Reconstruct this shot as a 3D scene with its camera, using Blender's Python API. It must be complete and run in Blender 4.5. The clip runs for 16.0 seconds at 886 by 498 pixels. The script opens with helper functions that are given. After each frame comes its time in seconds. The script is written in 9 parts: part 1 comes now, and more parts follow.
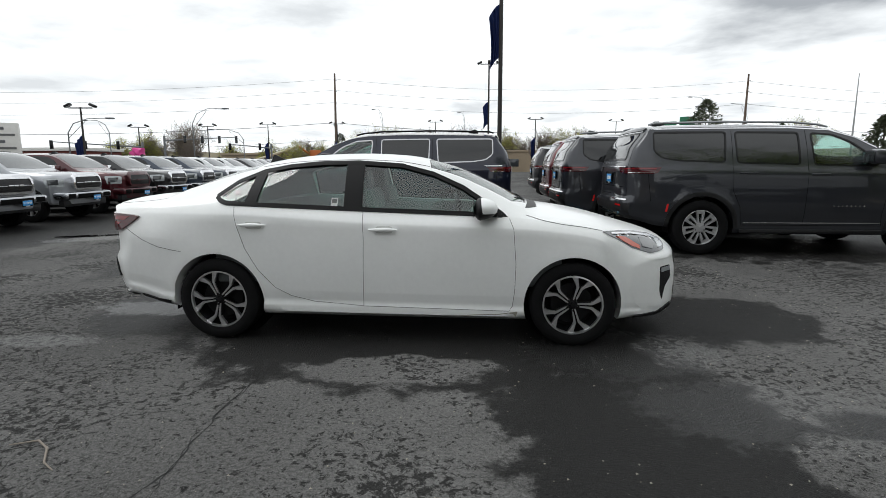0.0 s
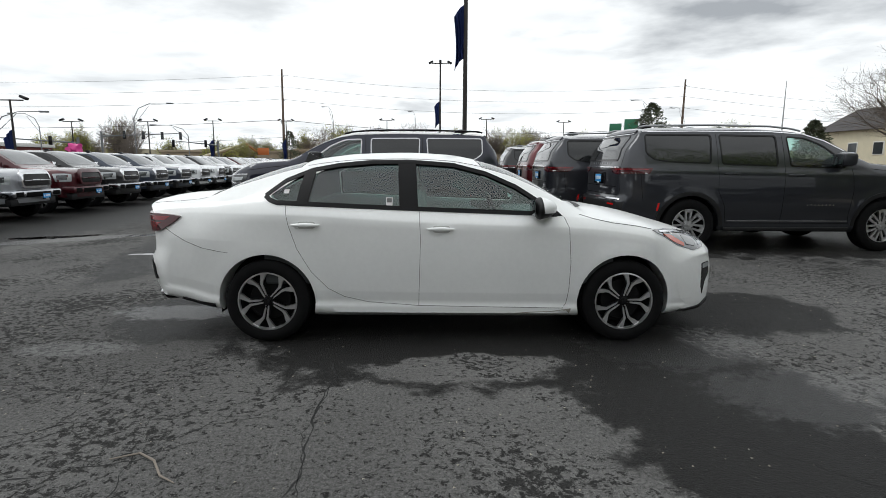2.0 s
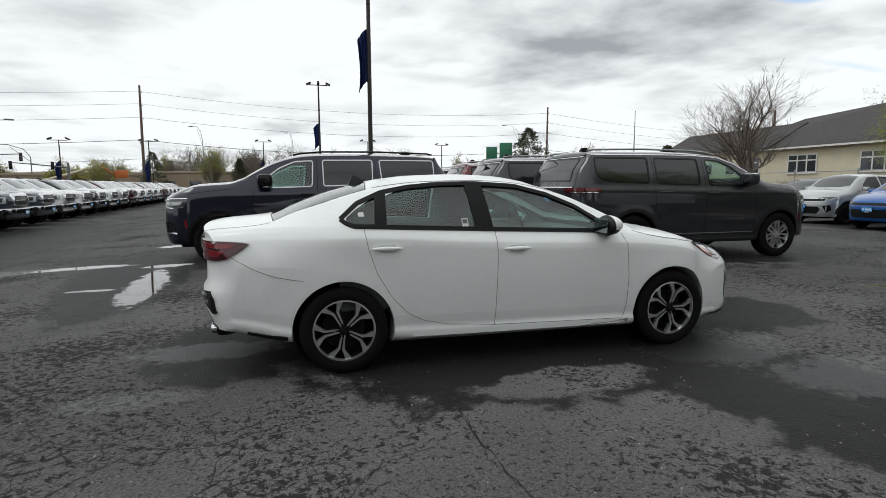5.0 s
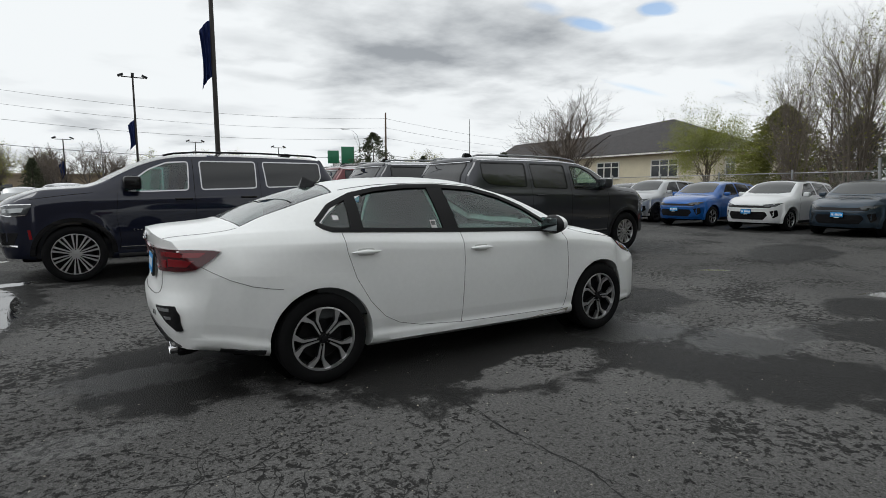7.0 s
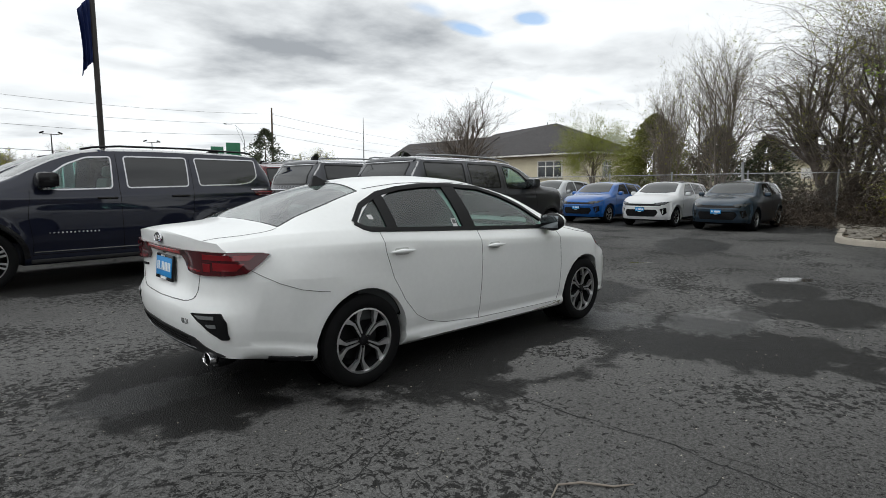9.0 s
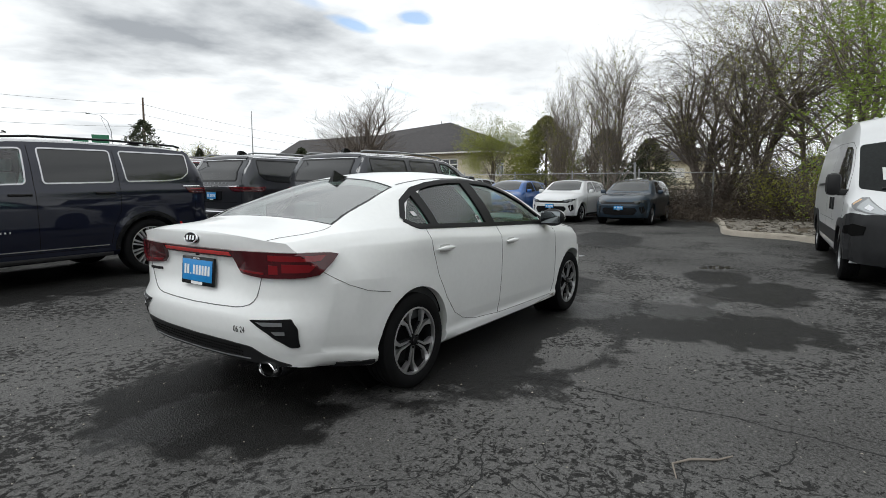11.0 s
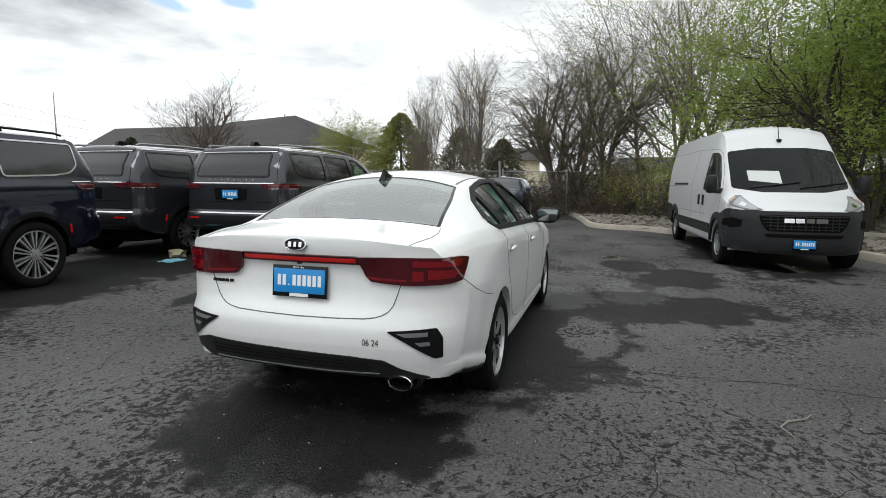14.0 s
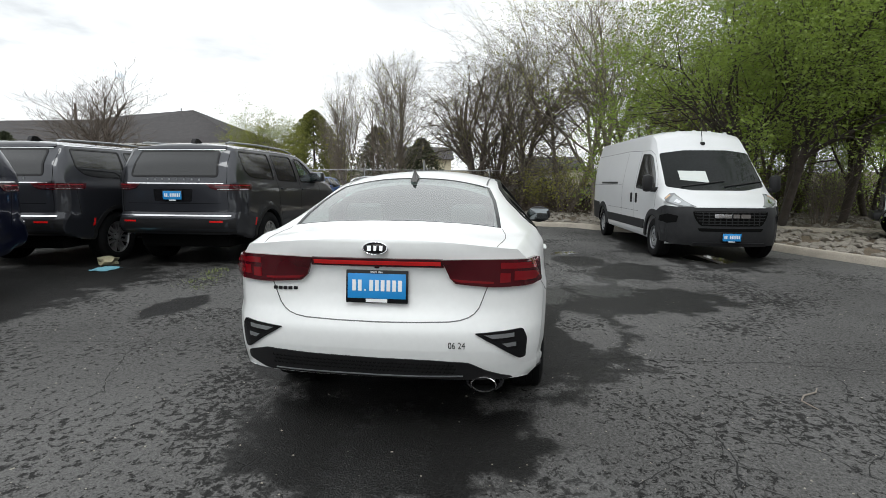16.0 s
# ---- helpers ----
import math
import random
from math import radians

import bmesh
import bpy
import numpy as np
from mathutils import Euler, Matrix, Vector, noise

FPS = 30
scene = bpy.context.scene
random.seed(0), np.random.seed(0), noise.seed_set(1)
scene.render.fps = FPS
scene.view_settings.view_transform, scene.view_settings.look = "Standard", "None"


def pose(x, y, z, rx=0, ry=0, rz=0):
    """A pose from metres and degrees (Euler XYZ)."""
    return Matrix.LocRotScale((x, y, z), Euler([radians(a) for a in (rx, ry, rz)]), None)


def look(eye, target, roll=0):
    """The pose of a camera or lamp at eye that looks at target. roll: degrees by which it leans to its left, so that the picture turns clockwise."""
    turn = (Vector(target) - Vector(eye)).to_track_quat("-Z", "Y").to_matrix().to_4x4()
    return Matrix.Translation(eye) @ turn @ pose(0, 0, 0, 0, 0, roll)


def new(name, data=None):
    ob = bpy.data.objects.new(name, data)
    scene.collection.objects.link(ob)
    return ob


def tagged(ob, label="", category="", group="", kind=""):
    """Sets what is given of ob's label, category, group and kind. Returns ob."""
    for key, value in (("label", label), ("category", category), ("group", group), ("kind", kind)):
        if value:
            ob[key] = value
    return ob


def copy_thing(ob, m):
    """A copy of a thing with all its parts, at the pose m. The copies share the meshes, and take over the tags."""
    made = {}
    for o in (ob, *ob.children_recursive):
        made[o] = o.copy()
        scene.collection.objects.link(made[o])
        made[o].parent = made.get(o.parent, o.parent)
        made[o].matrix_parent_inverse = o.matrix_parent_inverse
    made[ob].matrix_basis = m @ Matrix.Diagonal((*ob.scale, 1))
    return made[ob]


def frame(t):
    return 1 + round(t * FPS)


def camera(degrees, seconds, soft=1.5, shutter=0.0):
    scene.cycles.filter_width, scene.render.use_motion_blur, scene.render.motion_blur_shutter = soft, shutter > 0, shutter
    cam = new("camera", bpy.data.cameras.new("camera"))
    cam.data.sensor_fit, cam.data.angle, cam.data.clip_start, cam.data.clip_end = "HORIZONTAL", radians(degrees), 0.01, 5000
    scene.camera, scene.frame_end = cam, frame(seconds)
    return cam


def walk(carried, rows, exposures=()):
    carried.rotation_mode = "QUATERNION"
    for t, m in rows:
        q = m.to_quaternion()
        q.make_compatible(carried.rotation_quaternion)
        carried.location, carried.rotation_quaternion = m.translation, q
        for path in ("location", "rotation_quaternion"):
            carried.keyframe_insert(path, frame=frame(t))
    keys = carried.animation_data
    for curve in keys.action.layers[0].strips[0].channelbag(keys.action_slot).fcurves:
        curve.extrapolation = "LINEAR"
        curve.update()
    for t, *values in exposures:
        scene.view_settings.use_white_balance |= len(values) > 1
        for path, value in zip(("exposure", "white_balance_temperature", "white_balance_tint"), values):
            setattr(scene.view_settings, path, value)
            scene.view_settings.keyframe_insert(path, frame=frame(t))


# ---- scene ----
cam = camera(79.0, 16.0, soft=0.6)
PATH = [
    (0, (0.686, -4.796, 1.35), (0.536, -2.827, 1.038), -0.1),
    (0.5, (0.505, -4.833, 1.353), (0.388, -2.862, 1.039), -0.0),
    (1, (0.324, -4.878, 1.368), (0.265, -2.905, 1.05), 0.1),
    (1.5, (0.118, -4.872, 1.36), (0.135, -2.898, 1.043), 0.2),
    (2, (-0.132, -4.846, 1.353), (-0.085, -2.872, 1.038), 0.3),
    (2.5, (-0.384, -4.814, 1.361), (-0.316, -2.839, 1.054), 0.4),
    (3, (-0.644, -4.794, 1.353), (-0.545, -2.816, 1.07), 0.4),
    (3.2, (-0.755, -4.787, 1.354), (-0.64, -2.809, 1.083), 0.4),
    (5.3, (-1.784, -4.64, 1.343), (-1.189, -2.745, 1.115), -0.1),
    (5.5, (-1.887, -4.614, 1.328), (-1.232, -2.738, 1.102), -0.0),
    (6, (-2.133, -4.554, 1.348), (-1.329, -2.737, 1.127), -0.0),
    (6.5, (-2.363, -4.462, 1.329), (-1.423, -2.711, 1.109), -0.1),
    (7, (-2.581, -4.356, 1.336), (-1.525, -2.672, 1.114), -0.2),
    (7.5, (-2.805, -4.232, 1.329), (-1.65, -2.615, 1.105), -0.2),
    (8, (-3.044, -4.097, 1.333), (-1.806, -2.543, 1.109), -0.1),
    (8.5, (-3.248, -3.953, 1.336), (-1.933, -2.462, 1.113), -0.0),
    (9, (-3.435, -3.772, 1.338), (-2.053, -2.344, 1.112), -0.0),
    (9.2, (-3.502, -3.7, 1.343), (-2.097, -2.295, 1.116), -0.1),
    (11.3, (-4.186, -2.804, 1.323), (-2.511, -1.737, 1.087), 0.3),
    (11.5, (-4.239, -2.708, 1.331), (-2.547, -1.669, 1.093), 0.4),
    (12, (-4.364, -2.47, 1.325), (-2.632, -1.499, 1.085), 0.4),
    (12.5, (-4.499, -2.24, 1.33), (-2.725, -1.346, 1.09), 0.5),
    (13, (-4.596, -2.004, 1.337), (-2.776, -1.211, 1.1), 0.5),
    (13.5, (-4.676, -1.756, 1.326), (-2.813, -1.067, 1.086), 0.5),
    (14, (-4.747, -1.516, 1.343), (-2.847, -0.94, 1.098), 0.5),
    (14.5, (-4.833, -1.279, 1.333), (-2.905, -0.806, 1.086), 0.6),
    (15, (-4.905, -1.055, 1.351), (-2.958, -0.671, 1.106), 0.6),
    (15.5, (-4.937, -0.856, 1.346), (-2.975, -0.553, 1.1), 0.5),
    (16, (-4.937, -0.649, 1.352), (-2.967, -0.413, 1.105), 0.4),
]
walk(cam, [(t, look(eye, target, roll)) for t, eye, target, roll in PATH], exposures=[(t, e, 6350, 7) for t, e in ((0.0, 0.12), (3.0, 0.05), (5.5, -0.14), (6.5, -0.20), (7.5, -0.16), (8.5, -0.06), (9.2, 0.0), (12.0, 0.10), (14.0, 0.20), (16.0, 0.29))])

# ---- world, sun, exposure ----
world = bpy.data.worlds.new("sky")
scene.world = world
world.use_nodes = True


def node(tree, kind, loc=None, **props):
    n = tree.nodes.new(kind)
    for key, value in props.items():
        setattr(n, key, value)
    return n


def wire(tree, a, b):
    tree.links.new(a, b)


def build_sky():
    nt = world.node_tree
    nt.nodes.clear()
    out = node(nt, "ShaderNodeOutputWorld")
    bg = node(nt, "ShaderNodeBackground")
    bg.inputs["Strength"].default_value = 0.064
    sky = node(nt, "ShaderNodeTexSky", sky_type="NISHITA", sun_disc=False, sun_elevation=radians(55), sun_rotation=radians(-80))
    sky.air_density, sky.dust_density = 1.0, 2.0
    co = node(nt, "ShaderNodeTexCoord")
    sep = node(nt, "ShaderNodeSeparateXYZ")
    wire(nt, co.outputs["Generated"], sep.inputs[0])
    # cloud layer: project the direction on a flat ceiling
    up = node(nt, "ShaderNodeMath", operation="MAXIMUM")
    up.inputs[1].default_value = 0.03
    wire(nt, sep.outputs["Z"], up.inputs[0])
    lift = node(nt, "ShaderNodeMath", operation="ADD")
    lift.inputs[1].default_value = 0.10
    wire(nt, up.outputs[0], lift.inputs[0])
    div = node(nt, "ShaderNodeVectorMath", operation="DIVIDE")
    comb = node(nt, "ShaderNodeCombineXYZ")
    for i in range(3):
        wire(nt, lift.outputs[0], comb.inputs[i])
    wire(nt, co.outputs["Generated"], div.inputs[0])
    wire(nt, comb.outputs[0], div.inputs[1])
    def maths(op, *vals, clamp=False):
        n = node(nt, "ShaderNodeMath", operation=op, use_clamp=clamp)
        for i, v in enumerate(vals):
            if isinstance(v, (int, float)):
                n.inputs[i].default_value = v
            else:
                wire(nt, v, n.inputs[i])
        return n.outputs[0]

    def noise_tex(scale, detail, rough=0.55, dist=0.0):
        n = node(nt, "ShaderNodeTexNoise")
        n.inputs["Scale"].default_value, n.inputs["Detail"].default_value = scale, detail
        n.inputs["Roughness"].default_value, n.inputs["Distortion"].default_value = rough, dist
        wire(nt, div.outputs[0], n.inputs["Vector"])
        return n.outputs["Fac"]

    billow = maths("SUBTRACT", noise_tex(1.9, 7, 0.52), 0.5)

    def cloud(x, y, rx, ry, depth, edge=0.9):
        """How much a single cloud greys the sky."""
        mp = node(nt, "ShaderNodeMapping", vector_type="TEXTURE")
        mp.inputs["Location"].default_value, mp.inputs["Scale"].default_value = (x, y, 0), (rx, ry, 1e6)
        wire(nt, div.outputs[0], mp.inputs["Vector"])
        ln = node(nt, "ShaderNodeVectorMath", operation="LENGTH")
        wire(nt, mp.outputs[0], ln.inputs[0])
        v = maths("ADD", maths("SUBTRACT", 1.0, ln.outputs["Value"]), maths("MULTIPLY", billow, 2.8))
        return maths("MULTIPLY", maths("MULTIPLY", v, edge, clamp=True), depth)

    grey = None
    for c in ((1.45, 2.50, 1.15, 0.95, 1.0, 0.9), (0.75, 2.75, 0.4, 0.3, 0.5), (2.95, 1.4, 0.6, 0.45, 0.7), (2.35, 1.75, 0.25, 0.16, 0.4), (0.91, 3.3, 0.5, 0.16, 0.4), (-1.5, 3.36, 0.4, 0.14, 0.4), (-3.1, 3.5, 0.9, 0.4, 0.5), (-3.2, 2.4, 1.1, 0.35, 0.5), (-2.0, 3.9, 1.0, 0.35, 0.45), (-4.6, 3.2, 1.2, 0.6, 0.5), (0.2, 4.2, 0.9, 0.3, 0.35)):
        v = cloud(*c)
        grey = v if grey is None else maths("MAXIMUM", grey, v)
    veil = node(nt, "ShaderNodeMapRange", interpolation_type="SMOOTHSTEP")
    veil.inputs["From Min"].default_value, veil.inputs["From Max"].default_value, veil.inputs["To Max"].default_value = 0.48, 0.75, 0.55
    wire(nt, noise_tex(1.0, 6, 0.55, 0.2), veil.inputs["Value"])
    grey = maths("MAXIMUM", grey, veil.outputs[0])
    shade = node(nt, "ShaderNodeMix", data_type="RGBA")
    shade.inputs[6].default_value, shade.inputs[7].default_value = (16.5, 16.6, 16.8, 1), (6.2, 6.45, 6.9, 1)
    wire(nt, grey, shade.inputs["Factor"])
    hole = None
    for c in ((1.91, 1.77, 0.13, 0.06, 0.8, 1.6), (2.0, 1.5, 0.08, 0.06, 0.8, 1.6), (1.6, 1.75, 0.10, 0.05, 0.4, 1.2), (2.9, 2.3, 0.3, 0.05, 0.45, 1.0), (3.2, 1.9, 0.25, 0.06, 0.4, 1.0)):
        v = cloud(*c)
        hole = v if hole is None else maths("MAXIMUM", hole, v)
    mix = node(nt, "ShaderNodeMix", data_type="RGBA")
    wire(nt, hole, mix.inputs["Factor"])
    wire(nt, shade.outputs[2], mix.inputs[6])
    blue = node(nt, "ShaderNodeVectorMath", operation="SCALE")
    blue.inputs["Scale"].default_value = 3.6
    wire(nt, sky.outputs[0], blue.inputs[0])
    wire(nt, blue.outputs[0], mix.inputs[7])
    wire(nt, mix.outputs[2], bg.inputs["Color"])
    wire(nt, bg.outputs[0], out.inputs[0])


build_sky()
sun = new("sun", bpy.data.lights.new("sun", "SUN"))
sun.data.energy, sun.data.angle, sun.data.color = 0.9, radians(25), (1.0, 0.985, 0.96)
sun.matrix_world = look((0, 0, 50), (34, -6, 0))
scene.view_settings.exposure = 0.0

# ---- materials ----
MATS = {}


def material(name, color=(0.5, 0.5, 0.5), rough=0.5, metal=0.0, coat=0.0, noise_scale=0.0, vary=0.0, bump=0.0, fine=0.0, spec=0.5, emit=None):
    """A surface with two scales of variation in colour and roughness, and fine relief."""
    if name in MATS:
        return MATS[name]
    m = bpy.data.materials.new(name)
    m.use_nodes = True
    nt = m.node_tree
    b = nt.nodes["Principled BSDF"]
    b.inputs["Base Color"].default_value = (*color, 1)
    b.inputs["Roughness"].default_value = rough
    b.inputs["Metallic"].default_value = metal
    b.inputs["Coat Weight"].default_value = coat
    b.inputs["Coat Roughness"].default_value = 0.03
    b.inputs["Specular IOR Level"].default_value = spec
    if emit:
        b.inputs["Emission Color"].default_value = (*emit[:3], 1)
        b.inputs["Emission Strength"].default_value = emit[3]
    if noise_scale:
        co = node(nt, "ShaderNodeTexCoord")
        a = node(nt, "ShaderNodeTexNoise")
        a.inputs["Scale"].default_value, a.inputs["Detail"].default_value = noise_scale, 6
        wire(nt, co.outputs["Object"], a.inputs["Vector"])
        c = node(nt, "ShaderNodeTexNoise")
        c.inputs["Scale"].default_value, c.inputs["Detail"].default_value = noise_scale * 14, 3
        wire(nt, co.outputs["Object"], c.inputs["Vector"])
        s = node(nt, "ShaderNodeMath", operation="ADD")
        wire(nt, a.outputs["Fac"], s.inputs[0])
        wire(nt, c.outputs["Fac"], s.inputs[1])
        mr = node(nt, "ShaderNodeMapRange")
        mr.inputs["From Min"].default_value, mr.inputs["From Max"].default_value = 0.6, 1.4
        mr.inputs["To Min"].default_value, mr.inputs["To Max"].default_value = 1 - vary, 1 + vary
        wire(nt, s.outputs[0], mr.inputs["Value"])
        mul = node(nt, "ShaderNodeVectorMath", operation="SCALE")
        mul.inputs[0].default_value = color
        wire(nt, mr.outputs[0], mul.inputs["Scale"])
        wire(nt, mul.outputs[0], b.inputs["Base Color"])
        if bump:
            bp = node(nt, "ShaderNodeBump")
            bp.inputs["Strength"].default_value, bp.inputs["Distance"].default_value = bump, fine or 0.01
            wire(nt, c.outputs["Fac"], bp.inputs["Height"])
            wire(nt, bp.outputs[0], b.inputs["Normal"])
    MATS[name] = m
    return m


def paint(name, color, metal=0.0, rough=0.35):
    """Car paint: a base under clear coat, with a little road film."""
    if name in MATS:
        return MATS[name]
    m = material(name, color, rough, metal, 1.0, 2.2, 0.03)
    nt = m.node_tree
    b = nt.nodes["Principled BSDF"]
    b.inputs["Coat Roughness"].default_value = 0.03
    if min(color) > 0.6:
        b.inputs["Coat Weight"].default_value = 0.5
    if max(color) < 0.2:
        b.inputs["Specular IOR Level"].default_value = 0.2
    return m


def glass(name, tint, ior=1.6):
    """Thin car glass: tinted view through, mirror gloss by Fresnel."""
    m = bpy.data.materials.new(name)
    m.use_nodes = True
    nt = m.node_tree
    nt.nodes.clear()
    out = node(nt, "ShaderNodeOutputMaterial")
    mix = node(nt, "ShaderNodeMixShader")
    # the outer face takes the gloss, the inner one only the rest of the tint
    f0 = ((ior - 1) / (ior + 1)) ** 2
    lw = node(nt, "ShaderNodeLayerWeight")
    lw.inputs["Blend"].default_value = 0.5
    pw = node(nt, "ShaderNodeMath", operation="POWER")
    pw.inputs[1].default_value = 5.0
    wire(nt, lw.outputs["Facing"], pw.inputs[0])
    fr = node(nt, "ShaderNodeMath", operation="MULTIPLY_ADD")
    fr.inputs[1].default_value, fr.inputs[2].default_value = 1 - f0, f0
    wire(nt, pw.outputs[0], fr.inputs[0])
    tr = node(nt, "ShaderNodeBsdfTransparent")
    tr.inputs[0].default_value = (tint[0] ** 0.5, tint[1] ** 0.5, tint[2] ** 0.5, 1)
    gl = node(nt, "ShaderNodeBsdfGlossy")
    gl.inputs["Roughness"].default_value = 0.02
    wire(nt, fr.outputs[0], mix.inputs[0])
    wire(nt, tr.outputs[0], mix.inputs[1])
    wire(nt, gl.outputs[0], mix.inputs[2])
    wire(nt, mix.outputs[0], out.inputs[0])
    MATS[name] = m
    inside = bpy.data.materials.new(name + "_inside")
    inside.use_nodes = True
    ni = inside.node_tree
    ni.nodes.clear()
    o2, t2 = node(ni, "ShaderNodeOutputMaterial"), node(ni, "ShaderNodeBsdfTransparent")
    t2.inputs[0].default_value = tr.inputs[0].default_value
    wire(ni, t2.outputs[0], o2.inputs[0])
    MATS[name + "_inside"] = inside
    return m


white_paint = paint("white_paint", (0.79, 0.80, 0.795), 0.0)
black_plastic = material("black_plastic", (0.014, 0.014, 0.015), 0.5, noise_scale=6, vary=0.2, spec=0.25)
gloss_black = material("gloss_black", (0.007, 0.007, 0.008), 0.22, spec=0.3)
rubber = material("rubber", (0.006, 0.006, 0.0065), 0.85, noise_scale=18, vary=0.3, bump=0.2, fine=0.002, spec=0.15)
chrome = material("chrome", (0.75, 0.75, 0.77), 0.12, 1.0)
satin_trim = material("satin_trim", (0.50, 0.50, 0.52), 0.25, 1.0)
alloy = material("alloy", (0.60, 0.60, 0.61), 0.32, 0.85, noise_scale=30, vary=0.06)
dark_alloy = material("dark_alloy", (0.008, 0.008, 0.009), 0.5, 0.0, spec=0.2)
steel_rim = material("steel_rim", (0.32, 0.33, 0.34), 0.4, 0.6, noise_scale=12, vary=0.1)
well_black = material("well_black", (0.004, 0.004, 0.004), 0.95, spec=0.1)
interior_grey = material("interior_grey", (0.075, 0.082, 0.084), 0.8, noise_scale=8, vary=0.15)
seat_cloth = material("seat_cloth", (0.20, 0.215, 0.215), 0.9, noise_scale=40, vary=0.2)
side_glass = glass("side_glass", (0.54, 0.80, 0.73), 1.9)
rear_glass = glass("rear_glass", (0.64, 0.76, 0.72), 4.0)
clear_glass = glass("clear_glass", (0.72, 0.82, 0.78))
privacy_glass = material("privacy_glass", (0.010, 0.011, 0.012), 0.03, coat=0.4, noise_scale=1.5, vary=0.3)
lamp_red = material("lamp_red", (0.17, 0.004, 0.008), 0.12, coat=0.5)
lamp_red_dark = material("lamp_red_dark", (0.055, 0.002, 0.005), 0.12, coat=0.4)
lamp_red_lit = material("lamp_red_bright", (0.62, 0.012, 0.012), 0.15, coat=1.0)
lamp_amber = material("lamp_amber", (0.42, 0.05, 0.012), 0.2, coat=1.0)
lamp_clear = material("lamp_clear", (0.35, 0.37, 0.38), 0.1, 0.3, coat=1.0)
window_black = material("window_black", (0.005, 0.005, 0.0055), 0.5, noise_scale=9, vary=0.15, spec=0.15)
lamp_smoke = material("lamp_smoke", (0.16, 0.165, 0.17), 0.15, 0.1, coat=0.6)
mirror_dark = material("mirror_dark", (0.22, 0.24, 0.25), 0.05, 1.0)
lamp_dark = material("lamp_dark", (0.04, 0.045, 0.05), 0.12, 0.2, coat=1.0)
plate_blue = material("plate_blue", (0.015, 0.24, 0.60), 0.4, noise_scale=20, vary=0.06)
ink_white = material("ink_white", (0.8, 0.8, 0.8), 0.5)
ink_black = material("ink_black", (0.02, 0.02, 0.02), 0.6)
seam_dark = material("seam_dark", (0.12, 0.12, 0.12), 0.8)


# ---- mesh helpers ----
def thing(name, label, category, group="", kind=""):
    return tagged(new(name), label, category, group, kind)


def link_mesh(name, bm, mat, parent=None, label="", sharp=38, smooth=True):
    me = bpy.data.meshes.new(name)
    bmesh.ops.recalc_face_normals(bm, faces=bm.faces[:])
    mats = mat if isinstance(mat, (list, tuple)) else [mat]
    if mats[0].name + "_inside" in MATS:
        mats = [mats[0], MATS[mats[0].name + "_inside"]]
        core = Vector((-0.2, 0, 0.7))
        for f in bm.faces:
            f.material_index = int(f.normal.dot(f.calc_center_median() - core) < 0)
    bm.to_mesh(me)
    bm.free()
    for mm in mats:
        me.materials.append(mm)
    if smooth:
        me.polygons.foreach_set("use_smooth", [True] * len(me.polygons))
        me.set_sharp_from_angle(angle=radians(sharp))
    ob = new(name, me)
    if parent:
        ob.parent = parent
    if label:
        ob["label"] = label
    return ob


def part(name, bm, mat, parent, label="", sharp=38, smooth=True):
    return link_mesh(name, bm, mat, parent, label, sharp, smooth)


def add_box(bm, x0, y0, z0, x1, y1, z1, bevel=0.0, m=None):
    b = bmesh.new()
    bmesh.ops.create_cube(b, size=1)
    for v in b.verts:
        v.co = Vector(((x0 + x1) / 2 + v.co.x * (x1 - x0), (y0 + y1) / 2 + v.co.y * (y1 - y0), (z0 + z1) / 2 + v.co.z * (z1 - z0)))
    if bevel:
        bmesh.ops.bevel(b, geom=b.edges[:], offset=bevel, segments=2, affect="EDGES", profile=0.5)
    if m:
        b.transform(m)
    merge(bm, b)
    return bm


def merge(bm, b):
    me = bpy.data.meshes.new("tmp")
    b.to_mesh(me)
    b.free()
    bm.from_mesh(me)
    bpy.data.meshes.remove(me)
    return bm


def box(*args, **kw):
    return add_box(bmesh.new(), *args, **kw)


def add_tube(bm, pts, radii, sides=8, caps=True):
    """A tube through points, with a radius at each (or one for all)."""
    pts = [Vector(p) for p in pts]
    if not isinstance(radii, (list, tuple)):
        radii = [radii] * len(pts)
    rings = []
    ref = None
    for i, p in enumerate(pts):
        d = (pts[min(i + 1, len(pts) - 1)] - pts[max(i - 1, 0)])
        d = d.normalized() if d.length > 1e-9 else Vector((0, 0, 1))
        if ref is None:
            ref = d.orthogonal().normalized()
        ref = (ref - d * ref.dot(d))
        ref = ref.normalized() if ref.length > 1e-6 else d.orthogonal().normalized()
        o = d.cross(ref)
        rings.append([bm.verts.new(p + (ref * math.cos(a) + o * math.sin(a)) * radii[i]) for a in (2 * math.pi * k / sides for k in range(sides))])
    for a, b in zip(rings, rings[1:]):
        for k in range(sides):
            bm.faces.new((a[k], a[(k + 1) % sides], b[(k + 1) % sides], b[k]))
    if caps:
        bm.faces.new(rings[0][::-1])
        bm.faces.new(rings[-1])
    return bm


def tube(pts, radii, sides=8, caps=True):
    return add_tube(bmesh.new(), pts, radii, sides, caps)


